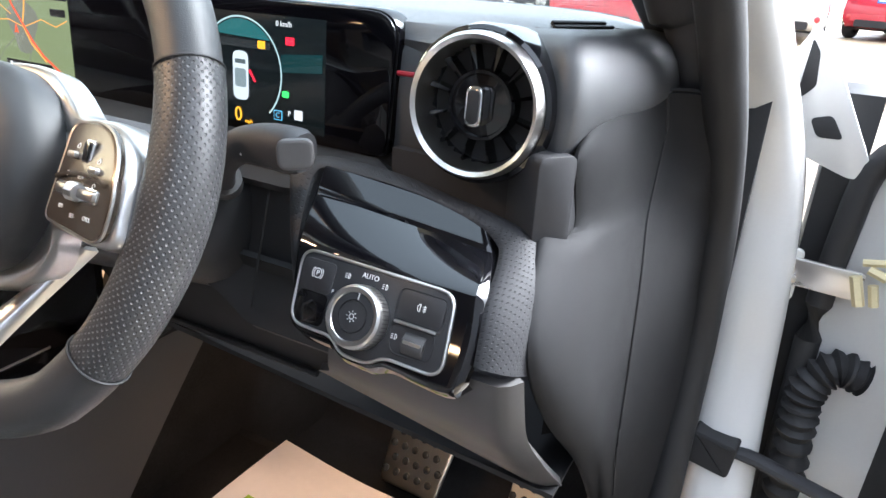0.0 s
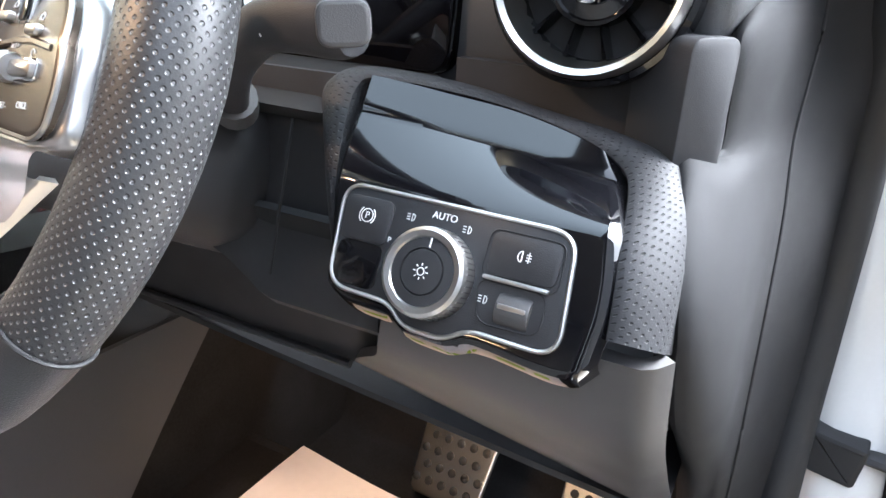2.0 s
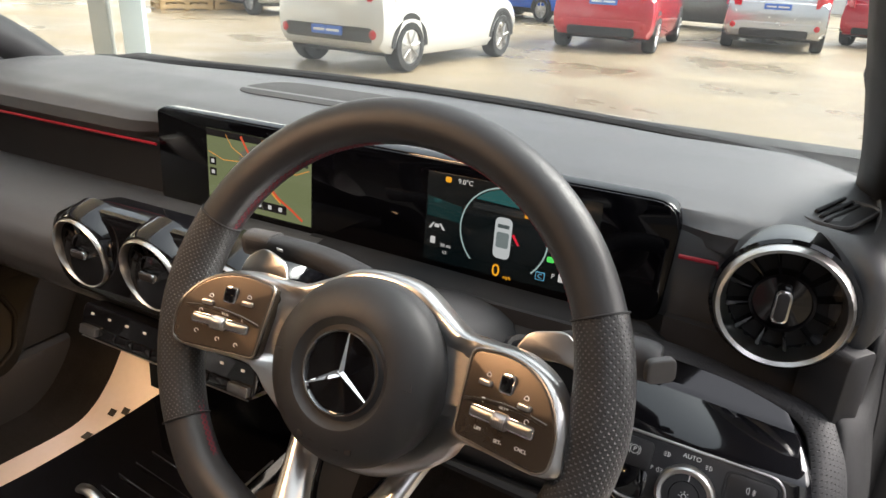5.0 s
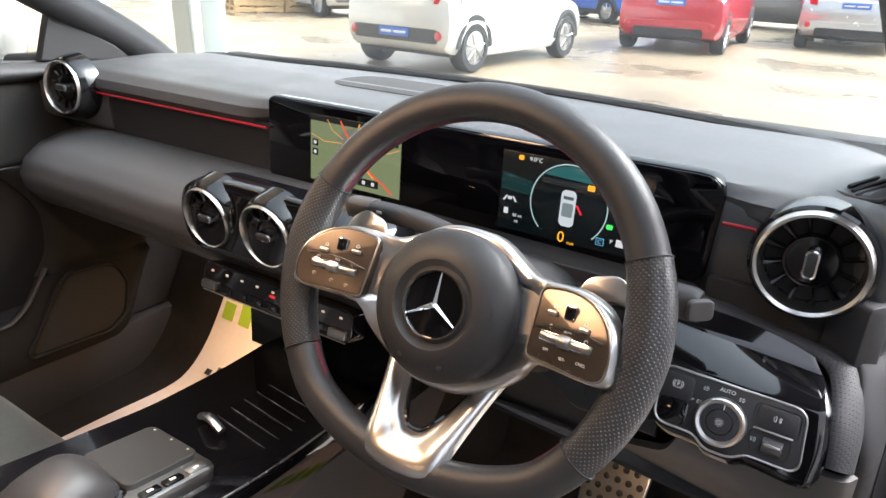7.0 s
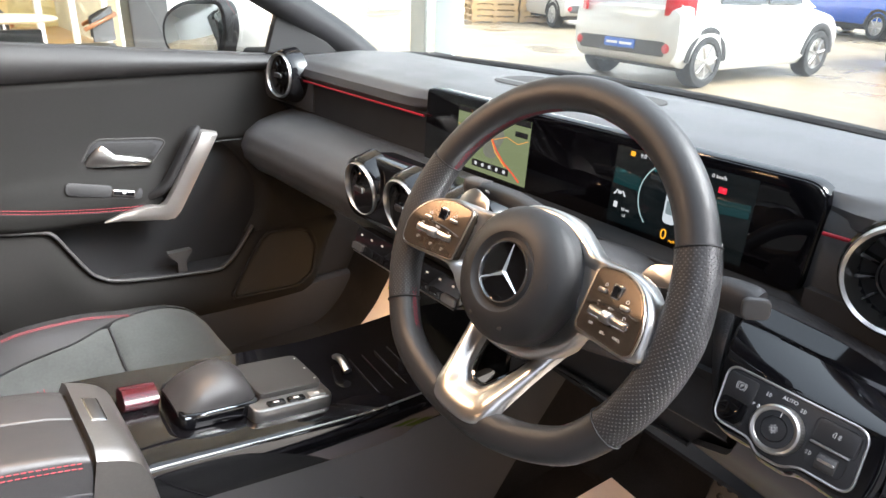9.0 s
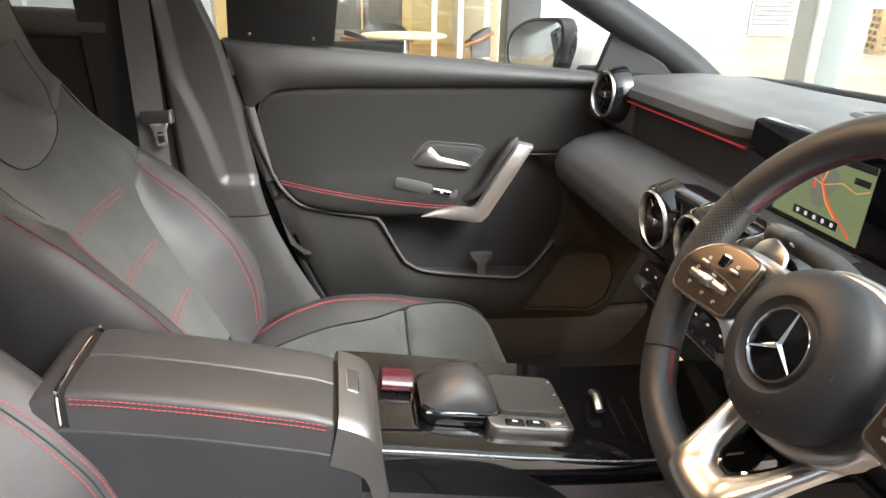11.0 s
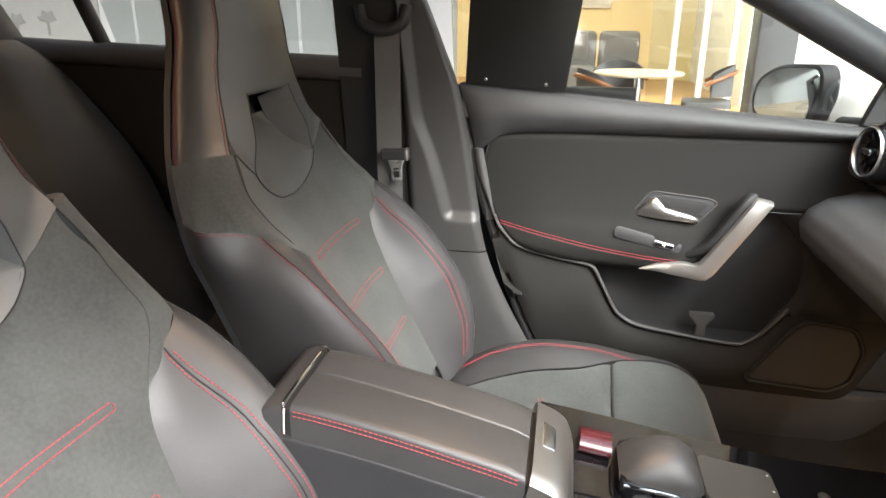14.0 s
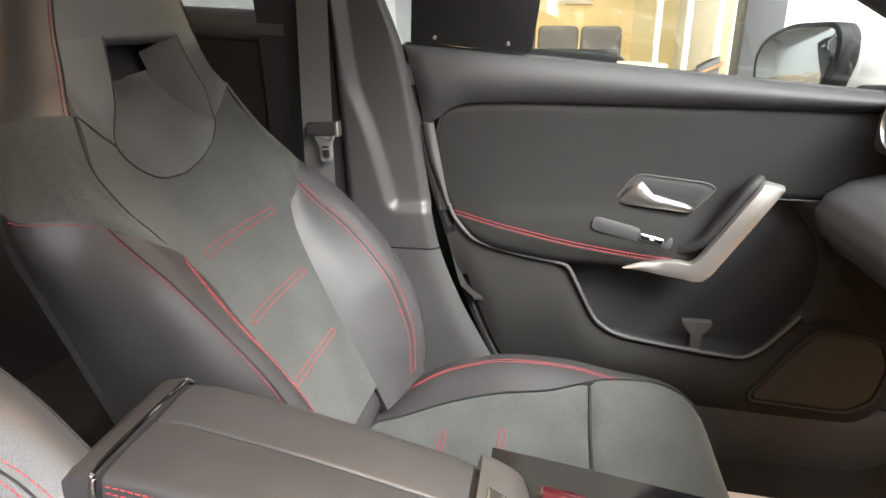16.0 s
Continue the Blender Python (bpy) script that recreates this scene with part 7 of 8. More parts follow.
    part("cushion_front", sheet(pad(-0.2195, 0.0), 24, 22, 0.03), SUEDE, st, "dark grey suede cushion front")
    part("cushion_joint", tube([(cx + lerp(-0.172, 0.172, q / 16), -0.221, top(lerp(-0.172, 0.172, q / 16), -0.221) - 0.003) for q in range(17)], 0.0026, 6), BLACK, st)
    for k in (-1, 1):
        def side(u, v, k=k):
            y = lerp(-0.62, -0.012, v)
            w1 = curve1(y, [(-0.62, 0.268), (-0.22, 0.268), (-0.12, 0.258), (-0.05, 0.240), (0.0, 0.205)])
            x = k * lerp(suede_w(y) + 0.001, w1, u if k > 0 else 1 - u)
            return (cx + x, y, top(x, y) + 0.003)
        part("cushion_bolster", sheet(side, 18, 30, 0.03), LEATHER, st, "black leather cushion bolster")
        part("cushion_seam", tube([side(0.0 if k > 0 else 1.0, q / 30) for q in range(31)], 0.0013, 6), BLACK, st)
        bm = bmesh.new()
        for off in (0.199, 0.206):
            stitches([(cx + k * off, lerp(-0.58, -0.175, q / 40), top(off, lerp(-0.58, -0.175, q / 40)) + 0.0036) for q in range(41)], 0.0042, 0.002, 0.0008, bm)
        part("cushion_stitching", bm, RED_THREAD, st, "red double stitching")
    for s in (-0.370, -0.470):
        bm = bmesh.new()
        for o in (0, 0.010):
            stitches([(cx + lerp(-0.085, 0.085, q / 8), s + o, top(lerp(-0.085, 0.085, q / 8), s + o) + 0.0008) for q in range(9)], 0.0050, 0.0012, 0.0008, bm)
        part("channel_stitching", bm, RED_THREAD, st, "red stitched channel")
    part("rear_roll", tube([(cx + lerp(-0.245, 0.245, q / 8), -0.628 - back, 0.470) for q in range(9)], 0.042, 14), LEATHER, st, "black leather roll where cushion meets backrest")
    part("seat_base", loft([[(cx - w, y, 0.275), (cx - w, y, z), (cx + w, y, z), (cx + w, y, 0.275)] for y, w, z in ((-0.60, 0.24, 0.42), (-0.2, 0.25, 0.43), (-0.06, 0.20, 0.42), (-0.03, 0.19, 0.40))]), PLASTIC, st, "black seat base")
    return st


seat("passenger_seat", -0.350, "black leather and grey suede front car seat with red stitching")
seat("driver_seat", 0.360, "black leather and grey suede driver seat with red stitching", 0.05, 20.0)

# ---- outside ----
CONCRETE = mat("wet_concrete", (0.25, 0.195, 0.125), 0.42, vary=0.22, scale=0.5, bump=0.3, bump_scale=40, rough_vary=0.7)
structure("ground", box(-250, 250, -250, 250, -0.2, 0.0), CONCRETE, "damp tan concrete yard reaching into the distance", "ground")
WALL_WHITE = mat("white_render", (0.75, 0.74, 0.72), 0.8, vary=0.08, scale=1.5)
PANEL_GREY = mat("grey_panel", (0.30, 0.315, 0.32), 0.5, vary=0.05, scale=1.0)
STEEL_GREY = mat("grey_painted_steel", (0.36, 0.37, 0.34), 0.5, vary=0.06, scale=3)
STEEL_BLUE = mat("pale_blue_steel", (0.55, 0.64, 0.66), 0.4, vary=0.05, scale=3)
WOOD = mat("raw_pine", (0.55, 0.36, 0.16), 0.7, vary=0.25, scale=6, bump=0.4, bump_scale=120)
TYRE = mat("tyre_rubber", (0.018, 0.018, 0.019), 0.8, vary=0.2)
DARK_GLASS = mat("dark_car_glass", (0.02, 0.024, 0.026), 0.06, coat=0.5)
LAMP_RED = mat("red_lens", (0.5, 0.02, 0.03), 0.12, coat=0.6)
PLATE_BLUE = mat("blue_plate", (0.06, 0.16, 0.55), 0.4)


def parked_car(name, label, m, paint, length=3.7, width=1.66, height=1.48, suv=0.0, bumper_dark=True):
    """A parked hatchback seen from behind: body, glasshouse, wheels, lamps, plate. Local y runs forward from the tail."""
    car = thing(name, label, "car", "parked cars")
    hw, g = width / 2, 0.18 + 0.08 * suv
    body = []
    for y, w, zb, zt in ((0.0, 0.90, 0.38, 0.72), (0.04, 0.965, 0.30, 0.86), (0.16, 1.0, 0.24, 0.93), (0.6, 1.0, g, 0.95), (length * 0.45, 1.0, g, 0.93), (length * 0.70, 1.0, g, 0.90), (length * 0.90, 0.96, 0.24, 0.78), (length * 0.985, 0.84, 0.28, 0.66), (length, 0.72, 0.34, 0.58)):
        w *= hw
        zb, zt = zb + 0.06 * suv, zt + 0.1 * suv
        body.append([m @ Vector(p) for p in ((-w * 0.9, y, zb), (-w * 0.985, y, zb + 0.1), (-w, y, (zb + zt) * 0.52), (-w * 0.97, y, zt - 0.05), (-w * 0.90, y, zt), (0, y, zt + 0.015), (w * 0.90, y, zt), (w * 0.97, y, zt - 0.05), (w, y, (zb + zt) * 0.52), (w * 0.985, y, zb + 0.1), (w * 0.9, y, zb))])
    part("body", loft(body), paint, car)
    top = height
    house = []
    for y, w, z in ((0.10, 0.86, 0.93), (0.22, 0.82, 1.10), (0.42, 0.76, top - 0.06), (0.7, 0.73, top), (length * 0.45, 0.73, top), (length * 0.56, 0.75, top - 0.10), (length * 0.68, 0.80, 1.08), (length * 0.76, 0.86, 0.90)):
        w *= hw
        z0 = 0.88 + 0.1 * suv
        house.append([m @ Vector(p) for p in ((-hw * 0.93, y, z0), (-lerp(w, hw * 0.93, 0.15), y, lerp(z, z0, 0.12)), (-w * 0.9, y, z), (0, y, z + 0.02), (w * 0.9, y, z), (lerp(w, hw * 0.93, 0.15), y, lerp(z, z0, 0.12)), (hw * 0.93, y, z0))])
    part("roof_shell", loft(house), paint, car)
    part("rear_window", sheet(lambda u, v: m @ Vector((lerp(-0.66, 0.66, u) * hw * (1 - 0.08 * v), lerp(0.135, 0.375, v) - 0.004, lerp(0.98, top - 0.12, v) + 0.015)), 6, 6, 0.004), DARK_GLASS, car, "dark rear window")
    for s in (-1, 1):
        for a, b in ((0.20, 0.44), (0.46, 0.66)):
            part("side_window", sheet(lambda u, v: m @ Vector((s * (lerp(0.945, 0.79, v) * hw + 0.006), length * lerp(a, b, u) + (0.10 * v if a < 0.3 else -0.26 * v * u), lerp(0.93 + 0.08 * suv, top - 0.10, v))), 4, 4, 0.004), DARK_GLASS, car)
        part("tail_lamp", sheet(lambda u, v: m @ Vector((s * hw * lerp(0.70, 0.985, u), lerp(0.055, 0.02 + 0.24 * u * u, 1) - 0.012, lerp(0.80, 1.0, v))), 6, 4, 0.03), LAMP_RED, car, "red tail lamp")
        part("reflector", revolve([(0.055, 0), (0.055, 0.02), (0.04, 0.03), (0.0001, 0.03)], m @ Matrix.Translation((s * hw * 0.80, 0.02, 0.45)) @ pose(0, 0, 0, 90), 16), LAMP_RED, car, "round red reflector")
        for y in (0.55, length * 0.80):
            wm = m @ Matrix.Translation((s * (hw - 0.20), y, 0.30)) @ pose(0, 0, 0, 0, 90 * s, 0)
            wh = part("wheel", revolve([(0.19, 0.0), (0.28, 0.0), (0.30, 0.03), (0.30, 0.17), (0.28, 0.205), (0.215, 0.21), (0.19, 0.19)], wm, 28), TYRE, car, "black tyre")
            part("rim", revolve([(0.205, 0.19), (0.195, 0.20), (0.18, 0.17), (0.05, 0.185), (0.0001, 0.19)], wm, 28), SILVER_DARK, wh, "silver wheel rim")
            for k in range(7):
                a = 2 * math.pi * k / 7
                part("rim_spoke", tube([wm @ Vector((q * math.cos(a), q * math.sin(a), h)) for q, h in ((0.04, 0.197), (0.12, 0.198), (0.19, 0.203))], 0.017, 6, r2=0.008), SILVER, wh)
            part("wheel_arch", tube([m @ Vector((s * (hw - 0.012), y + 0.345 * math.cos(q), 0.30 + 0.345 * math.sin(q))) for q in [k * math.pi / 12 for k in range(13)]], 0.05, 8, r2=0.012, up=m.to_3x3() @ Vector((1, 0, 0))), TYRE, car)
    part("bumper_insert", prism(rounded(rect(width * 0.80, 0.17, 0, 0.44), 0.05), 0.05, m @ Matrix.Translation((0, 0.045, 0)) @ pose(0, 0, 0, 90), 0.015), PLASTIC_GREY if bumper_dark else paint, car, "dark bumper insert")
    if not bumper_dark:
        part("lower_diffuser", prism(rounded(rect(width * 0.66, 0.15, 0, 0.335), 0.05), 0.06, m @ Matrix.Translation((0, 0.05, 0)) @ pose(0, 0, 0, 90), 0.015), PLASTIC, car, "black lower bumper")
    pl = part("number_plate", prism(rounded(rect(0.46, 0.10, 0, 0.46 if bumper_dark else 0.80), 0.01), 0.02, m @ Matrix.Translation((0, -0.004 if bumper_dark else 0.02, 0)) @ pose(0, 0, 0, 90), 0.003), PLATE_BLUE, car, "blue dealer plate")
    for x, w in ((-0.11, 0.17), (0.10, 0.19)):
        part("plate_bar", prism(rect(w, 0.028, x, 0.46 if bumper_dark else 0.80), 0.022, m @ Matrix.Translation((0, -0.006 if bumper_dark else 0.018, 0)) @ pose(0, 0, 0, 90), 0.002), WHITE_MARK, pl)
    part("underside", loft([[m @ Vector(p) for p in ((-hw * 0.85, y, 0.2), (-hw * 0.85, y, 0.34), (hw * 0.85, y, 0.34), (hw * 0.85, y, 0.2))] for y in (0.2, length - 0.3)]), TYRE, car)
    return car


RED_PAINT = mat("red_car_paint", (0.45, 0.012, 0.03), 0.25, coat=0.8, vary=0.04)
BLUE_PAINT = mat("blue_car_paint", (0.02, 0.10, 0.50), 0.25, coat=0.8, vary=0.04)
parked_car("parked_car", "white small hatchback with blue dealer plate on the yard", pose(-4.42, 6.42, 0, 0, 0, -4), PAINT)
parked_car("parked_car", "red hatchback with blue dealer plate on the yard", pose(-2.45, 11.3, 0, 0, 0, 2), RED_PAINT, 4.1, 1.72, 1.5, 0.0, False)
parked_car("parked_car", "silver hatchback with blue dealer plate on the yard", pose(0.06, 14.2, 0, 0, 0, 2), PAINT_SILVER, 4.4, 1.8, 1.45, 0.0, False)
parked_car("parked_car", "blue crossover car on the yard", pose(-4.6, 17.4, 0, 0, 0, 62), BLUE_PAINT, 4.2, 1.8, 1.6, 1.0, False)
parked_car("parked_car", "red hatchback farther back on the yard", pose(2.0, 16.9, 0, 0, 0, -20), RED_PAINT, 4.1, 1.74, 1.5, 0.0, False)
parked_car("parked_car", "white van-like car beside the pallets", pose(-9.9, 12.6, 0, 0, 0, 70), PAINT, 4.0, 1.75, 1.7, 0.6)
parked_car("parked_car", "dark grey hatchback behind the others", pose(0.2, 19.5, 0, 0, 0, 80), mat("dark_grey_paint", (0.05, 0.052, 0.055), 0.25, coat=0.8), 4.2, 1.75, 1.5, 0.0, False)

# glazing posts in front of the car
for nm, mt, x, y, w in (("glazing_post", STEEL_GREY, -5.30, 4.08, 0.16), ("glazing_post", STEEL_BLUE, -5.02, 4.22, 0.20)):
    po = thing(nm, "upright steel glazing post", "post", "glazing posts")
    part("shaft", prism(rounded(rect(w, 0.16), 0.012, 3), 4.2, Matrix.Translation((x, y, 0)) @ pose(0, 0, 0, 0, 0, 38), 0.01), mt, po)
    part("foot_plate", prism(rounded(rect(w + 0.08, 0.24), 0.01, 3), 0.012, Matrix.Translation((x, y, 0)) @ pose(0, 0, 0, 0, 0, 38), 0.003), mt, po)

# pallets
def pallet_stack(x, y, turn, n):
    for k in range(n):
        pl = thing("wooden_pallet", "raw pine pallet in a stack on the yard", "pallet", "stacked pallets")
        m = pose(x + 0.02 * math.sin(k * 2.1), y, 0.145 * k, 0, 0, turn)
        for i in range(3):
            part("bearer", prism(rect(1.2, 0.10, 0, -0.45 + 0.45 * i), 0.10, m @ Matrix.Translation((0, 0, 0.02)), 0.004), WOOD, pl)
        for i in range(7):
            part("deck_board", prism(rect(0.12, 1.0, -0.54 + 0.18 * i, 0), 0.022, m @ Matrix.Translation((0, 0, 0.12)), 0.003), WOOD, pl)
        for i in range(3):
            part("base_board", prism(rect(0.12, 1.0, -0.54 + 0.54 * i, 0), 0.02, m, 0.003), WOOD, pl)


pallet_stack(-12.9, 12.0, 62, 6)
pallet_stack(-12.3, 13.1, 62, 8)

# far buildings of the yard
structure("far_wall", box(-17.2, -16.8, -6, 40, 0, 6), WALL_WHITE, "white rendered wall across the yard", "wall")
sh = thing("louvre_shutter", "grey louvred shutter in the white wall", "shutter")
part("shutter_frame", box(-16.81, -16.74, 10.7, 12.0, 0.05, 2.5, 0.01), STEEL_GREY, sh)
for k in range(20):
    part("slat", box(-16.75, -16.715, 10.78, 11.92, 0.12 + 0.115 * k, 0.2 + 0.115 * k, 0.01), PANEL_GREY, sh)
structure("far_wall_end", box(-17, 60, 38, 38.5, 0, 5), WALL_WHITE, "pale wall at the far end of the yard", "wall")
structure("yard_fence", box(8, 40, 30, 30.1, 0, 2.2), PANEL_GREY, "grey fence at the end of the yard", "fence")
structure("grey_panel_wall", box(-4.2, -4.0, -7.0, -1.15, 0, 3.6), PANEL_GREY, "matt grey panel wall beside the car", "wall")
for y in (-3.55, -2.26):
    structure("panel_joint", box(-3.999, -3.992, y - 0.012, y + 0.012, 0, 3.6), mat("joint_light", (0.5, 0.52, 0.52), 0.5), "pale joint strip between wall panels", "trim")
structure("pale_panel", box(-3.998, -3.985, -7.0, -3.84, 0, 3.6), mat("pale_panel", (0.22, 0.225, 0.22), 0.6, vary=0.05), "pale frosted wall panel", "wall")
TREE = mat("print_grey", (0.16, 0.16, 0.16), 0.7)
for y, z in ((-4.28, 1.17), (-4.55, 1.15), (-1.92, 1.10)):
    tm = basis((-3.98, y, z), (0, 1, 0), (0, 0, 1))
    pr = thing("printed_tree", "small grey tree print on the wall panel", "wall print", "tree prints")
    part("print", prism([Vector((0.01, -0.09)), Vector((0.012, 0.0)), Vector((0.05, 0.015)), Vector((0.085, 0.02)), Vector((0.06, 0.05)), Vector((0.05, 0.09)), Vector((0.01, 0.075)), Vector((-0.03, 0.095)), Vector((-0.05, 0.05)), Vector((-0.085, 0.045)), Vector((-0.06, 0.015)), Vector((-0.008, 0.005)), Vector((-0.01, -0.09))], 0.003, tm, 0.001), TREE, pr)

# cafe corner of the showroom beyond the side window
FLOOR_WOOD = mat("oak_floor", (0.48, 0.27, 0.10), 0.35, vary=0.2, scale=3, bump=0.2, bump_scale=60)
YELLOW = mat("yellow_wall", (0.80, 0.70, 0.42), 0.8, vary=0.05, scale=1)
structure("cafe_floor", box(-14.0, -4.6, -5.0, 2.3, 0.0, 0.02), FLOOR_WOOD, "warm oak floor of the waiting corner", "floor")
structure("cafe_wall_back", box(-14.2, -14.0, -5.0, 2.3, 0, 3.4), YELLOW, "pale yellow wall behind the waiting corner", "wall")
structure("cafe_wall_side", box(-14.0, -9.6, 2.1, 2.3, 0, 3.4), WALL_WHITE, "white side wall of the waiting corner", "wall")
# Out-of-view ceiling added to keep skylight off the corner and grey wall
structure("unseen_ceiling", box(-14.2, -1.3, -7.2, 2.4, 3.4, 3.5), WALL_WHITE, "unseen white ceiling added to shade the corner and panel wall", "ceiling")
# Unseen walls added to hold back daylight from behind and beside the car
structure("light_block_wall_back", box(-4.0, 3.4, -6.2, -6.0, 0, 4.0), PANEL_GREY, "unseen grey wall added behind the car to block light", "wall")
structure("light_block_wall_side", box(3.2, 3.4, -6.0, 0.4, 0, 4.0), PANEL_GREY, "unseen grey wall added beside the open door to block light", "wall")
structure("dark_column", box(-7.35, -7.0, 1.58, 1.98, 0, 3.4, 0.02), mat("anthracite", (0.07, 0.075, 0.08), 0.5), "anthracite column at the showroom corner", "column")
for y in (0.72, 1.02, 1.32):
    structure("glazing_frame", box(-7.06, -7.0, y, y + 0.06, 0, 3.4, 0.008), WALL_WHITE, "white glazing frame", "frame")
structure("cafe_glazing", box(-7.04, -7.034, 0.5, 1.58, 0, 3.4), GLASS, "clear glazed screen", "window").visible_shadow = False
# Charcoal made paler in its colour to stand for haze on the side window
FABRIC = mat("charcoal_fabric_hazed", (0.11, 0.115, 0.12), 0.9, vary=0.2, bump=0.6, bump_scale=300)
for k in range(3):
    so = thing("lounge_chair", "charcoal fabric lounge chair by the yellow wall", "armchair", "lounge chairs")
    y = -0.95 + 0.72 * k
    part("seat", box(-11.6, -10.9, y - 0.33, y + 0.33, 0.12, 0.45, 0.06), FABRIC, so)
    part("backrest", box(-11.75, -11.5, y - 0.34, y + 0.34, 0.12, 1.02, 0.08), FABRIC, so)
    for dy in (-0.28, 0.28):
        part("leg", box(-11.5, -11.44, y + dy - 0.03, y + dy + 0.03, 0.02, 0.14), CHROME, so)
pic = thing("framed_picture", "small framed print on the yellow wall", "picture")
part("frame", box(-13.99, -13.95, -0.28, 0.42, 1.42, 2.2, 0.01), WALL_WHITE, pic, "thin pale frame")
part("mount", box(-13.955, -13.945, -0.22, 0.36, 1.48, 2.14), mat("print_paper", (0.6, 0.62, 0.6), 0.7), pic)
part("print", box(-13.95, -13.94, -0.08, 0.22, 1.62, 1.98), mat("print_orange", (0.45, 0.14, 0.08), 0.7, vary=0.5, scale=6), pic)
tb = thing("round_table", "pale round cafe table on a metal pedestal", "table")
part("top", revolve([(0.0001, 0.72), (0.40, 0.72), (0.415, 0.735), (0.40, 0.75), (0.0001, 0.75)], Matrix.Translation((-5.9, 0.30, 0.0)), 40), mat("pale_table", (0.7, 0.66, 0.5), 0.35), tb)
part("pedestal", revolve([(0.25, 0.02), (0.24, 0.04), (0.04, 0.06), (0.035, 0.72)], Matrix.Translation((-5.9, 0.30, 0.0)), 20), CHROME, tb)


def cafe_chair(x, y, turn, label):
    ch = thing("cafe_chair", label, "chair", "cafe chairs")
    m = pose(x, y, 0.02, 0, 0, turn)
    part("seat", prism(rounded(rect(0.46, 0.44), 0.08), 0.05, m @ Matrix.Translation((0, 0, 0.42)), 0.015), FABRIC, ch)
    part("backrest", sheet(lambda u, v: m @ Vector((0.27 * math.sin(lerp(-1.25, 1.25, u)), 0.05 - 0.27 * math.cos(lerp(-1.25, 1.25, u)), lerp(0.52, 0.80, v) - 0.10 * abs(2 * u - 1) ** 2 * v)), 14, 6, 0.02), FABRIC, ch, "curved charcoal backrest")
    part("rail", tube([m @ Vector((0.285 * math.sin(a), 0.05 - 0.285 * math.cos(a), 0.74 - 0.10 * (a / 1.4) ** 2)) for a in [lerp(-1.5, 1.5, k / 16) for k in range(17)]], 0.018, 8), mat("bent_wood", (0.28, 0.12, 0.05), 0.4) if "bent_wood" not in bpy.data.materials else bpy.data.materials["bent_wood"], ch, "bent wood top rail")
    for sx in (-1, 1):
        for sy in (-1, 1):
            part("leg", tube([m @ Vector((sx * 0.18, sy * 0.17, 0.43)), m @ Vector((sx * 0.23, sy * 0.22, 0.0))], 0.012, 8), CHROME, ch, "thin metal leg")


cafe_chair(-5.3, -0.05, 20, "charcoal tub chair with wood rail at the cafe table")
cafe_chair(-6.4, 0.15, -100, "charcoal tub chair with wood rail at the cafe table")
cafe_chair(-6.0, 0.95, 170, "charcoal tub chair with wood rail at the cafe table")
cafe_chair(-7.6, -0.9, 40, "charcoal tub chair with wood rail near the wall")
lamp("cafe_ceiling_lamp", 'AREA', 150, (1.0, 0.86, 0.62), look((-9.5, -0.8, 3.36), (-9.5, -0.8, 0)), 5.0, 3.0)

# paper mats on the floor
PAPER = mat("paper_mat", (0.74, 0.68, 0.68), 0.75, vary=0.06, scale=4)
PRINT_GREEN = mat("green_print", (0.30, 0.46, 0.03), 0.7)
def paper_mat(name, m, long, label):
    pm = thing(name, label, "paper mat", "paper floor mats")
    part("paper", sheet(lambda u, v: m @ Vector((lerp(-0.2, 0.2, u) * (1 if long > 0.4 else 0.78), lerp(-0.5, 0.5, v) * long, 0.004 + 0.012 * math.sin(3 * u + 2 * v) ** 2)), 10, 12, 0.001), PAPER, pm)
    for k in range(5):
        part("print_bar", sheet(lambda u, v: m @ Vector(((-0.16 + 0.065 * k + 0.045 * u) * (1 if long > 0.4 else 0.78), (0.16 if long > 0.4 else -0.1) * long + 0.06 * v, 0.0165)), 2, 2, 0.0004), PRINT_GREEN, pm, "green printed bar")
    return pm


paper_mat("paper_floor_mat", pose(0.408, 0.195, 0.280, 1.5, 0, -3), 0.54, "white printed paper mat on the driver footwell carpet")
# the passenger's mat runs up the toe board
TOE = [(0.02, 0.279), (0.18, 0.279), (0.31, 0.283), (0.37, 0.305), (0.42, 0.352), (0.46, 0.414), (0.50, 0.485)]
structure("toe_board", sheet(lambda u, v: (lerp(-0.73, -0.14, 1 - u), spline([Vector((y, z)) for y, z in TOE[1:] + [(0.58, 0.62)]], v).x, spline([Vector((y, z)) for y, z in TOE[1:] + [(0.58, 0.62)]], v).y - 0.020), 6, 24, 0.01), CARPET, "black carpeted passenger toe board", "car floor")
pm = thing("paper_floor_mat", "white printed paper mat curling up the passenger toe board", "paper mat", "paper floor mats")


def toe(x, v, lift=0.0):
    q = spline([Vector((y, z)) for y, z in TOE], v)
    return Vector((x + 0.02 * math.sin(2.5 * v), q.x, q.y + lift + 0.006 * math.sin(9 * x + 5 * v) ** 2))


part("paper", sheet(lambda u, v: toe(lerp(-0.24, -0.585 + 0.03 * v, u), v), 12, 30, 0.001), PAPER, pm)
for k in range(4):
    part("print_bar", sheet(lambda u, v: toe(-0.545 + 0.055 * k + 0.036 * (1 - u), lerp(0.82, 0.93 if k % 2 else 0.90, v), 0.003), 3, 6, 0.0004), PRINT_GREEN, pm, "green printed bar")
PRINT_DARK = mat("dark_print", (0.03, 0.03, 0.03), 0.7)
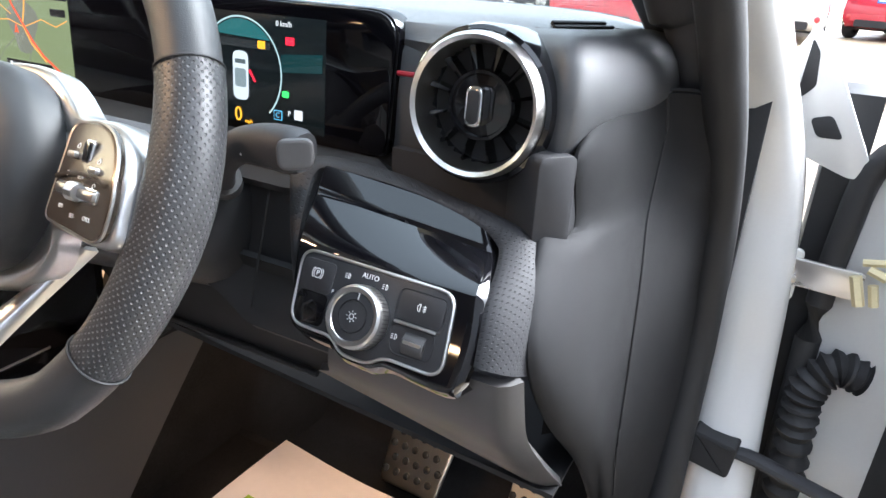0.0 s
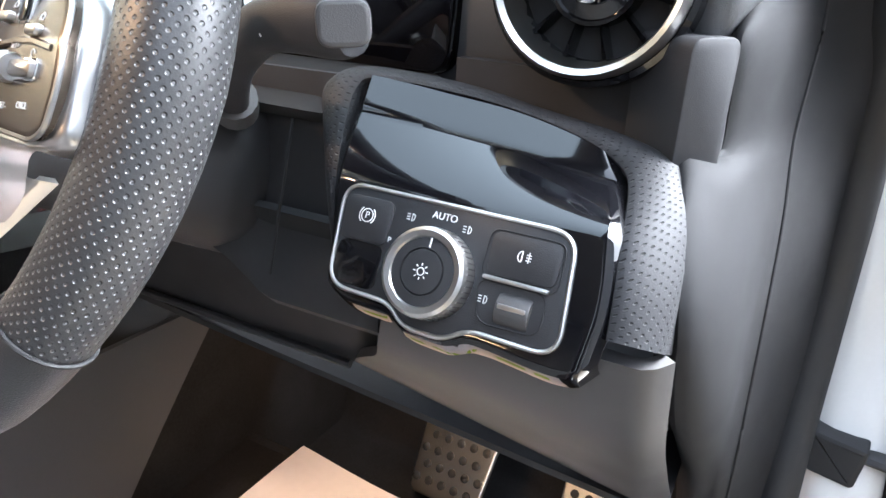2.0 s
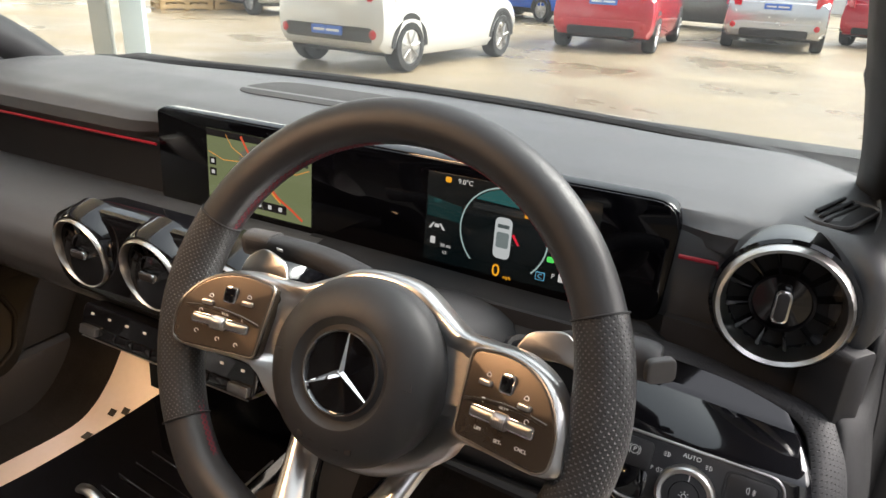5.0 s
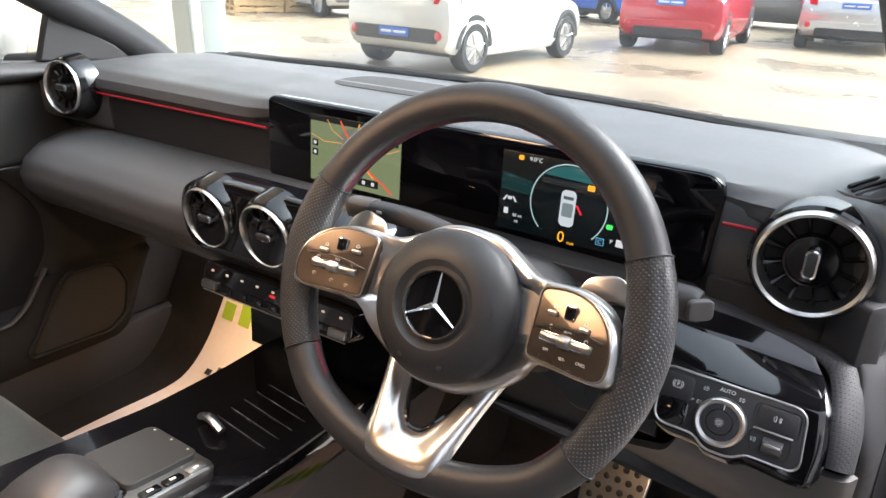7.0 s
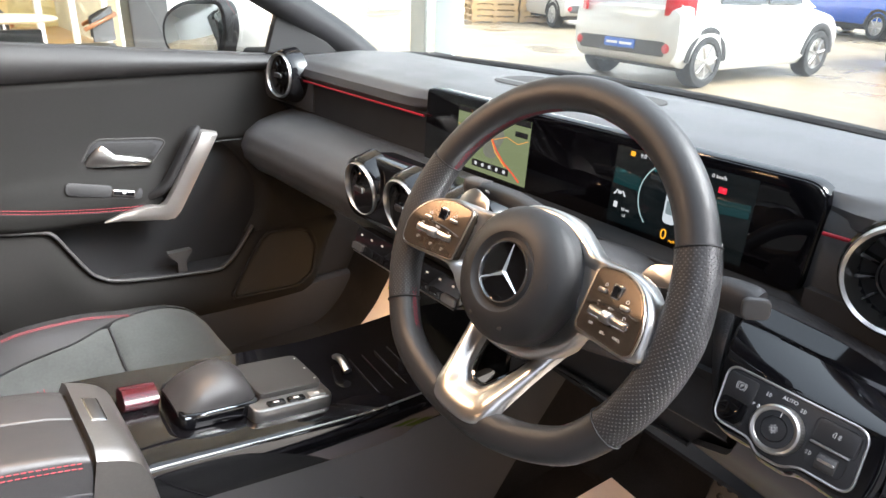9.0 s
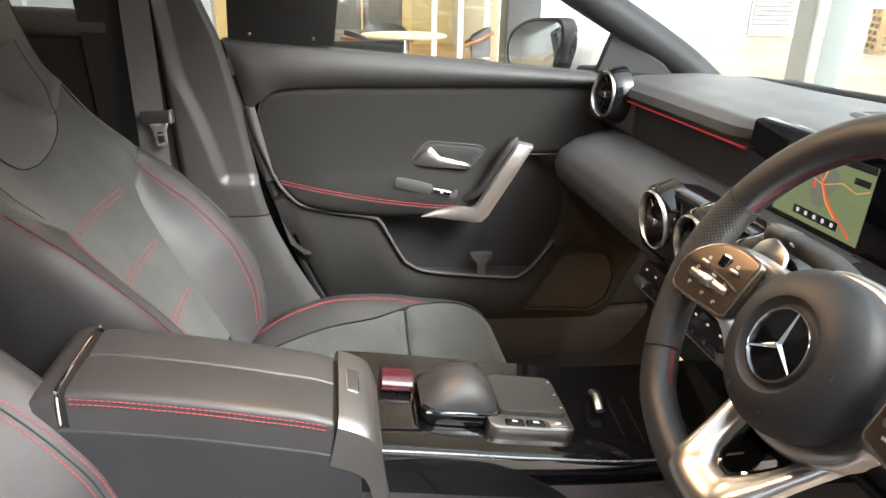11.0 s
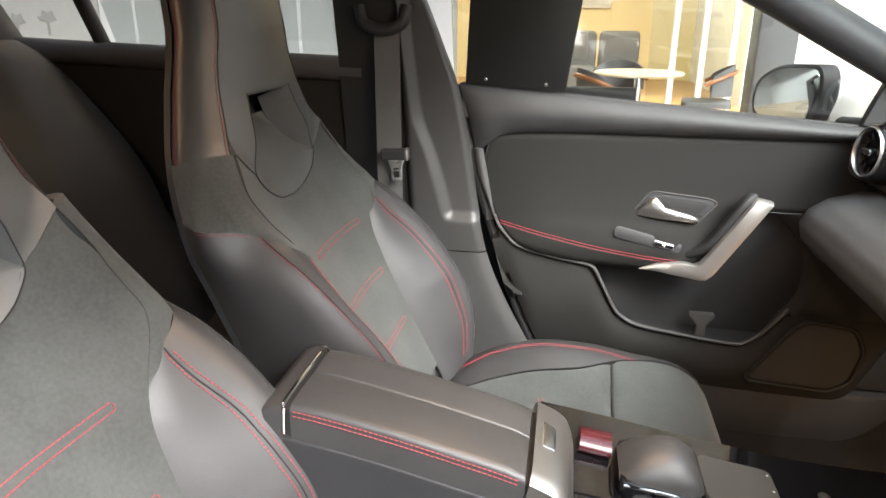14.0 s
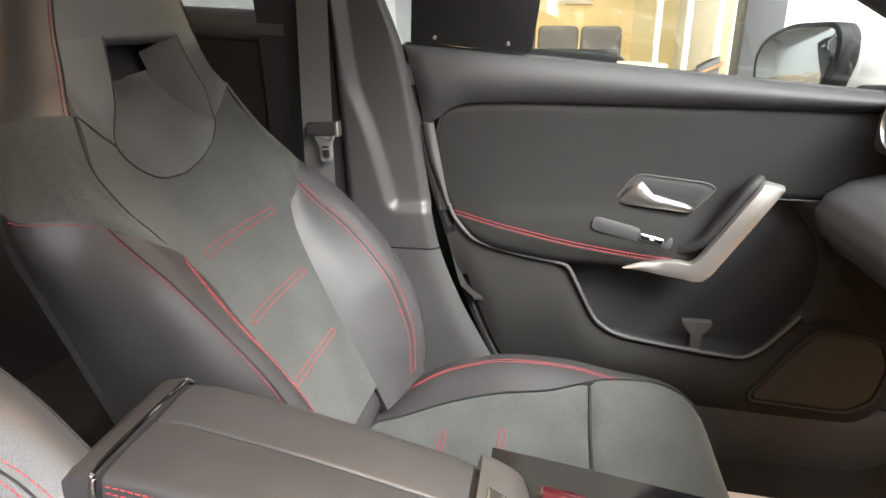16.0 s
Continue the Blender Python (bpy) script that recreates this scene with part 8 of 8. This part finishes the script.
for x, v in ((-0.53, 0.34), (-0.50, 0.37), (-0.52, 0.50), (-0.49, 0.53)):
    part("print_mark", sheet(lambda a, b: toe(x + 0.018 * (1 - a), v + 0.035 * b, 0.003), 2, 4, 0.0004), PRINT_DARK, pm, "dark printed mark")

# ---- open driver door at its hinges ----
ddoor = thing("driver_door", "white car door standing wide open at its hinges", "car door")
H0 = Vector((0.95, 0.63, 0.0))
out = Vector((0.93, -0.37, 0)).normalized()
nrm = Vector((0.37, 0.93, 0)).normalized()


def leaf(a, d, z):
    return H0 + out * a + nrm * d + Vector((0, 0, z))


rr = []
for z, d0, d1, a0 in ((0.26, -0.02, 0.10, 0.02), (0.40, -0.05, 0.12, 0.0), (0.70, -0.055, 0.13, -0.005), (0.85, -0.05, 0.12, 0.0), (0.93, -0.03, 0.08, 0.015)):
    rr.append([leaf(a0, d0, z), leaf(a0 - 0.008, lerp(d0, d1, 0.3), z), leaf(a0 - 0.008, lerp(d0, d1, 0.7), z), leaf(a0, d1, z), leaf(1.02, d1, z), leaf(1.02, d0, z)])
part("door_shell", loft(rr), PAINT, ddoor, "white painted door shell")
part("door_rubber", tube(smooth_path([leaf(0.015, -0.062, 0.30), leaf(0.0, -0.068, 0.55), leaf(0.0, -0.068, 0.80), leaf(0.03, -0.06, 0.91), leaf(0.2, -0.05, 0.96)], 6), 0.014, 10), RUBBER, ddoor, "black rubber door seal")
part("inner_trim", loft([[leaf(0.09, -0.05, z), leaf(0.13, -0.11, z), leaf(1.0, -0.12, z), leaf(1.0, -0.05, z)] for z in (0.30, 0.6, 0.96)]), PLASTIC, ddoor, "dark inner door trim")
part("sail_bracket", prism(rounded([(-0.020, -0.014), (0.045, -0.036), (0.064, -0.028), (0.012, 0.068), (-0.020, 0.112), (-0.034, 0.085)], 0.008), 0.004, basis((0.872, 0.57, 0.905), (0.98, -0.1, 0), (0, 0, 1)), 0.001), PAINT, ddoor, "white pressed bracket above the hinge")
part("bracket_hole", prism(rounded([(-0.006, 0.020), (0.004, 0.002), (0.029, 0.003), (0.014, 0.026)], 0.006), 0.0046, basis((0.872, 0.5695, 0.905), (0.98, -0.1, 0), (0, 0, 1)), 0.0005), BLACK, ddoor)
part("bracket_hole", prism(rounded([(-0.024, 0.034), (-0.008, 0.052), (-0.012, 0.085), (-0.021, 0.098)], 0.004), 0.0046, basis((0.872, 0.5695, 0.905), (0.98, -0.1, 0), (0, 0, 1)), 0.0005), BLACK, ddoor)
part("check_strap", prism(rounded(rect(0.075, 0.032), 0.004), 0.004, basis((0.917, 0.555, 0.762), (0.98, -0.05, -0.02), (0, 0, 1)), 0.001), SILVER, ddoor, "bright steel check strap")
part("strap_bracket", prism(rounded(rect(0.018, 0.062), 0.008), 0.006, basis((0.886, 0.56, 0.757), (0.98, -0.05, -0.02), (0, 0, 1)), 0.002), PAINT, ddoor)
part("strap_bolt", revolve([(0.006, 0), (0.006, 0.005), (0.003, 0.007), (0.0001, 0.007)], basis((0.887, 0.553, 0.755), (0.98, 0, 0), (0, 0, 1)), 12), SILVER, ddoor)
bm = bmesh.new()
for p, q, r in (((0.945, 0.545, 0.775), (0.955, 0.54, 0.745), 0.006), ((0.955, 0.545, 0.785), (0.972, 0.54, 0.78), 0.005), ((0.962, 0.542, 0.77), (0.968, 0.54, 0.748), 0.005), ((0.948, 0.548, 0.79), (0.970, 0.545, 0.795), 0.004)):
    tube([p, tuple((a + b) / 2 for a, b in zip(p, q)), q], r, 6, bm=bm)
part("grease_clip", bm, mat("yellowed_plastic", (0.62, 0.54, 0.32), 0.6), ddoor, "yellowed plastic clip on the strap")
path = smooth_path([(0.985, 0.56, 0.655), (0.955, 0.555, 0.66), (0.935, 0.55, 0.63), (0.935, 0.55, 0.58), (0.94, 0.555, 0.50), (0.935, 0.56, 0.42)], 12)
part("cable_boot", tube(path, [0.019 + 0.0035 * math.sin(k * 1.9) for k in range(len(path))], 14), RUBBER, ddoor, "corrugated black rubber cable boot")
lt = thing("door_switch", "black plastic door contact with lead on the jamb", "door contact")
part("block", prism(rounded(rect(0.05, 0.045), 0.005), 0.03, basis((0.857, 0.51, 0.548), (0.98, -0.1, -0.1), (0.05, 0, 1)), 0.004), BLACK, lt)
part("arm", tube(smooth_path([(0.86, 0.50, 0.552), (0.90, 0.495, 0.552), (0.94, 0.49, 0.546), (0.99, 0.49, 0.535), (1.05, 0.49, 0.52)], 5), 0.011, 10, r2=0.007), PLASTIC, lt, "black stay arm")
# Solid black block that gives the hinge gap its shade by colour
structure("hinge_gap_shade", box(0.89, 0.93, 0.60, 0.70, 0.3, 0.95), BLACK, "black block standing for shade in the hinge gap", "trim")
structure("front_wing", sheet(lambda u, v: (0.90 - 0.04 * v, lerp(0.66, 1.7, u), lerp(0.3, 0.96, v)), 8, 8, 0.02), PAINT, "white painted front wing", "car body")
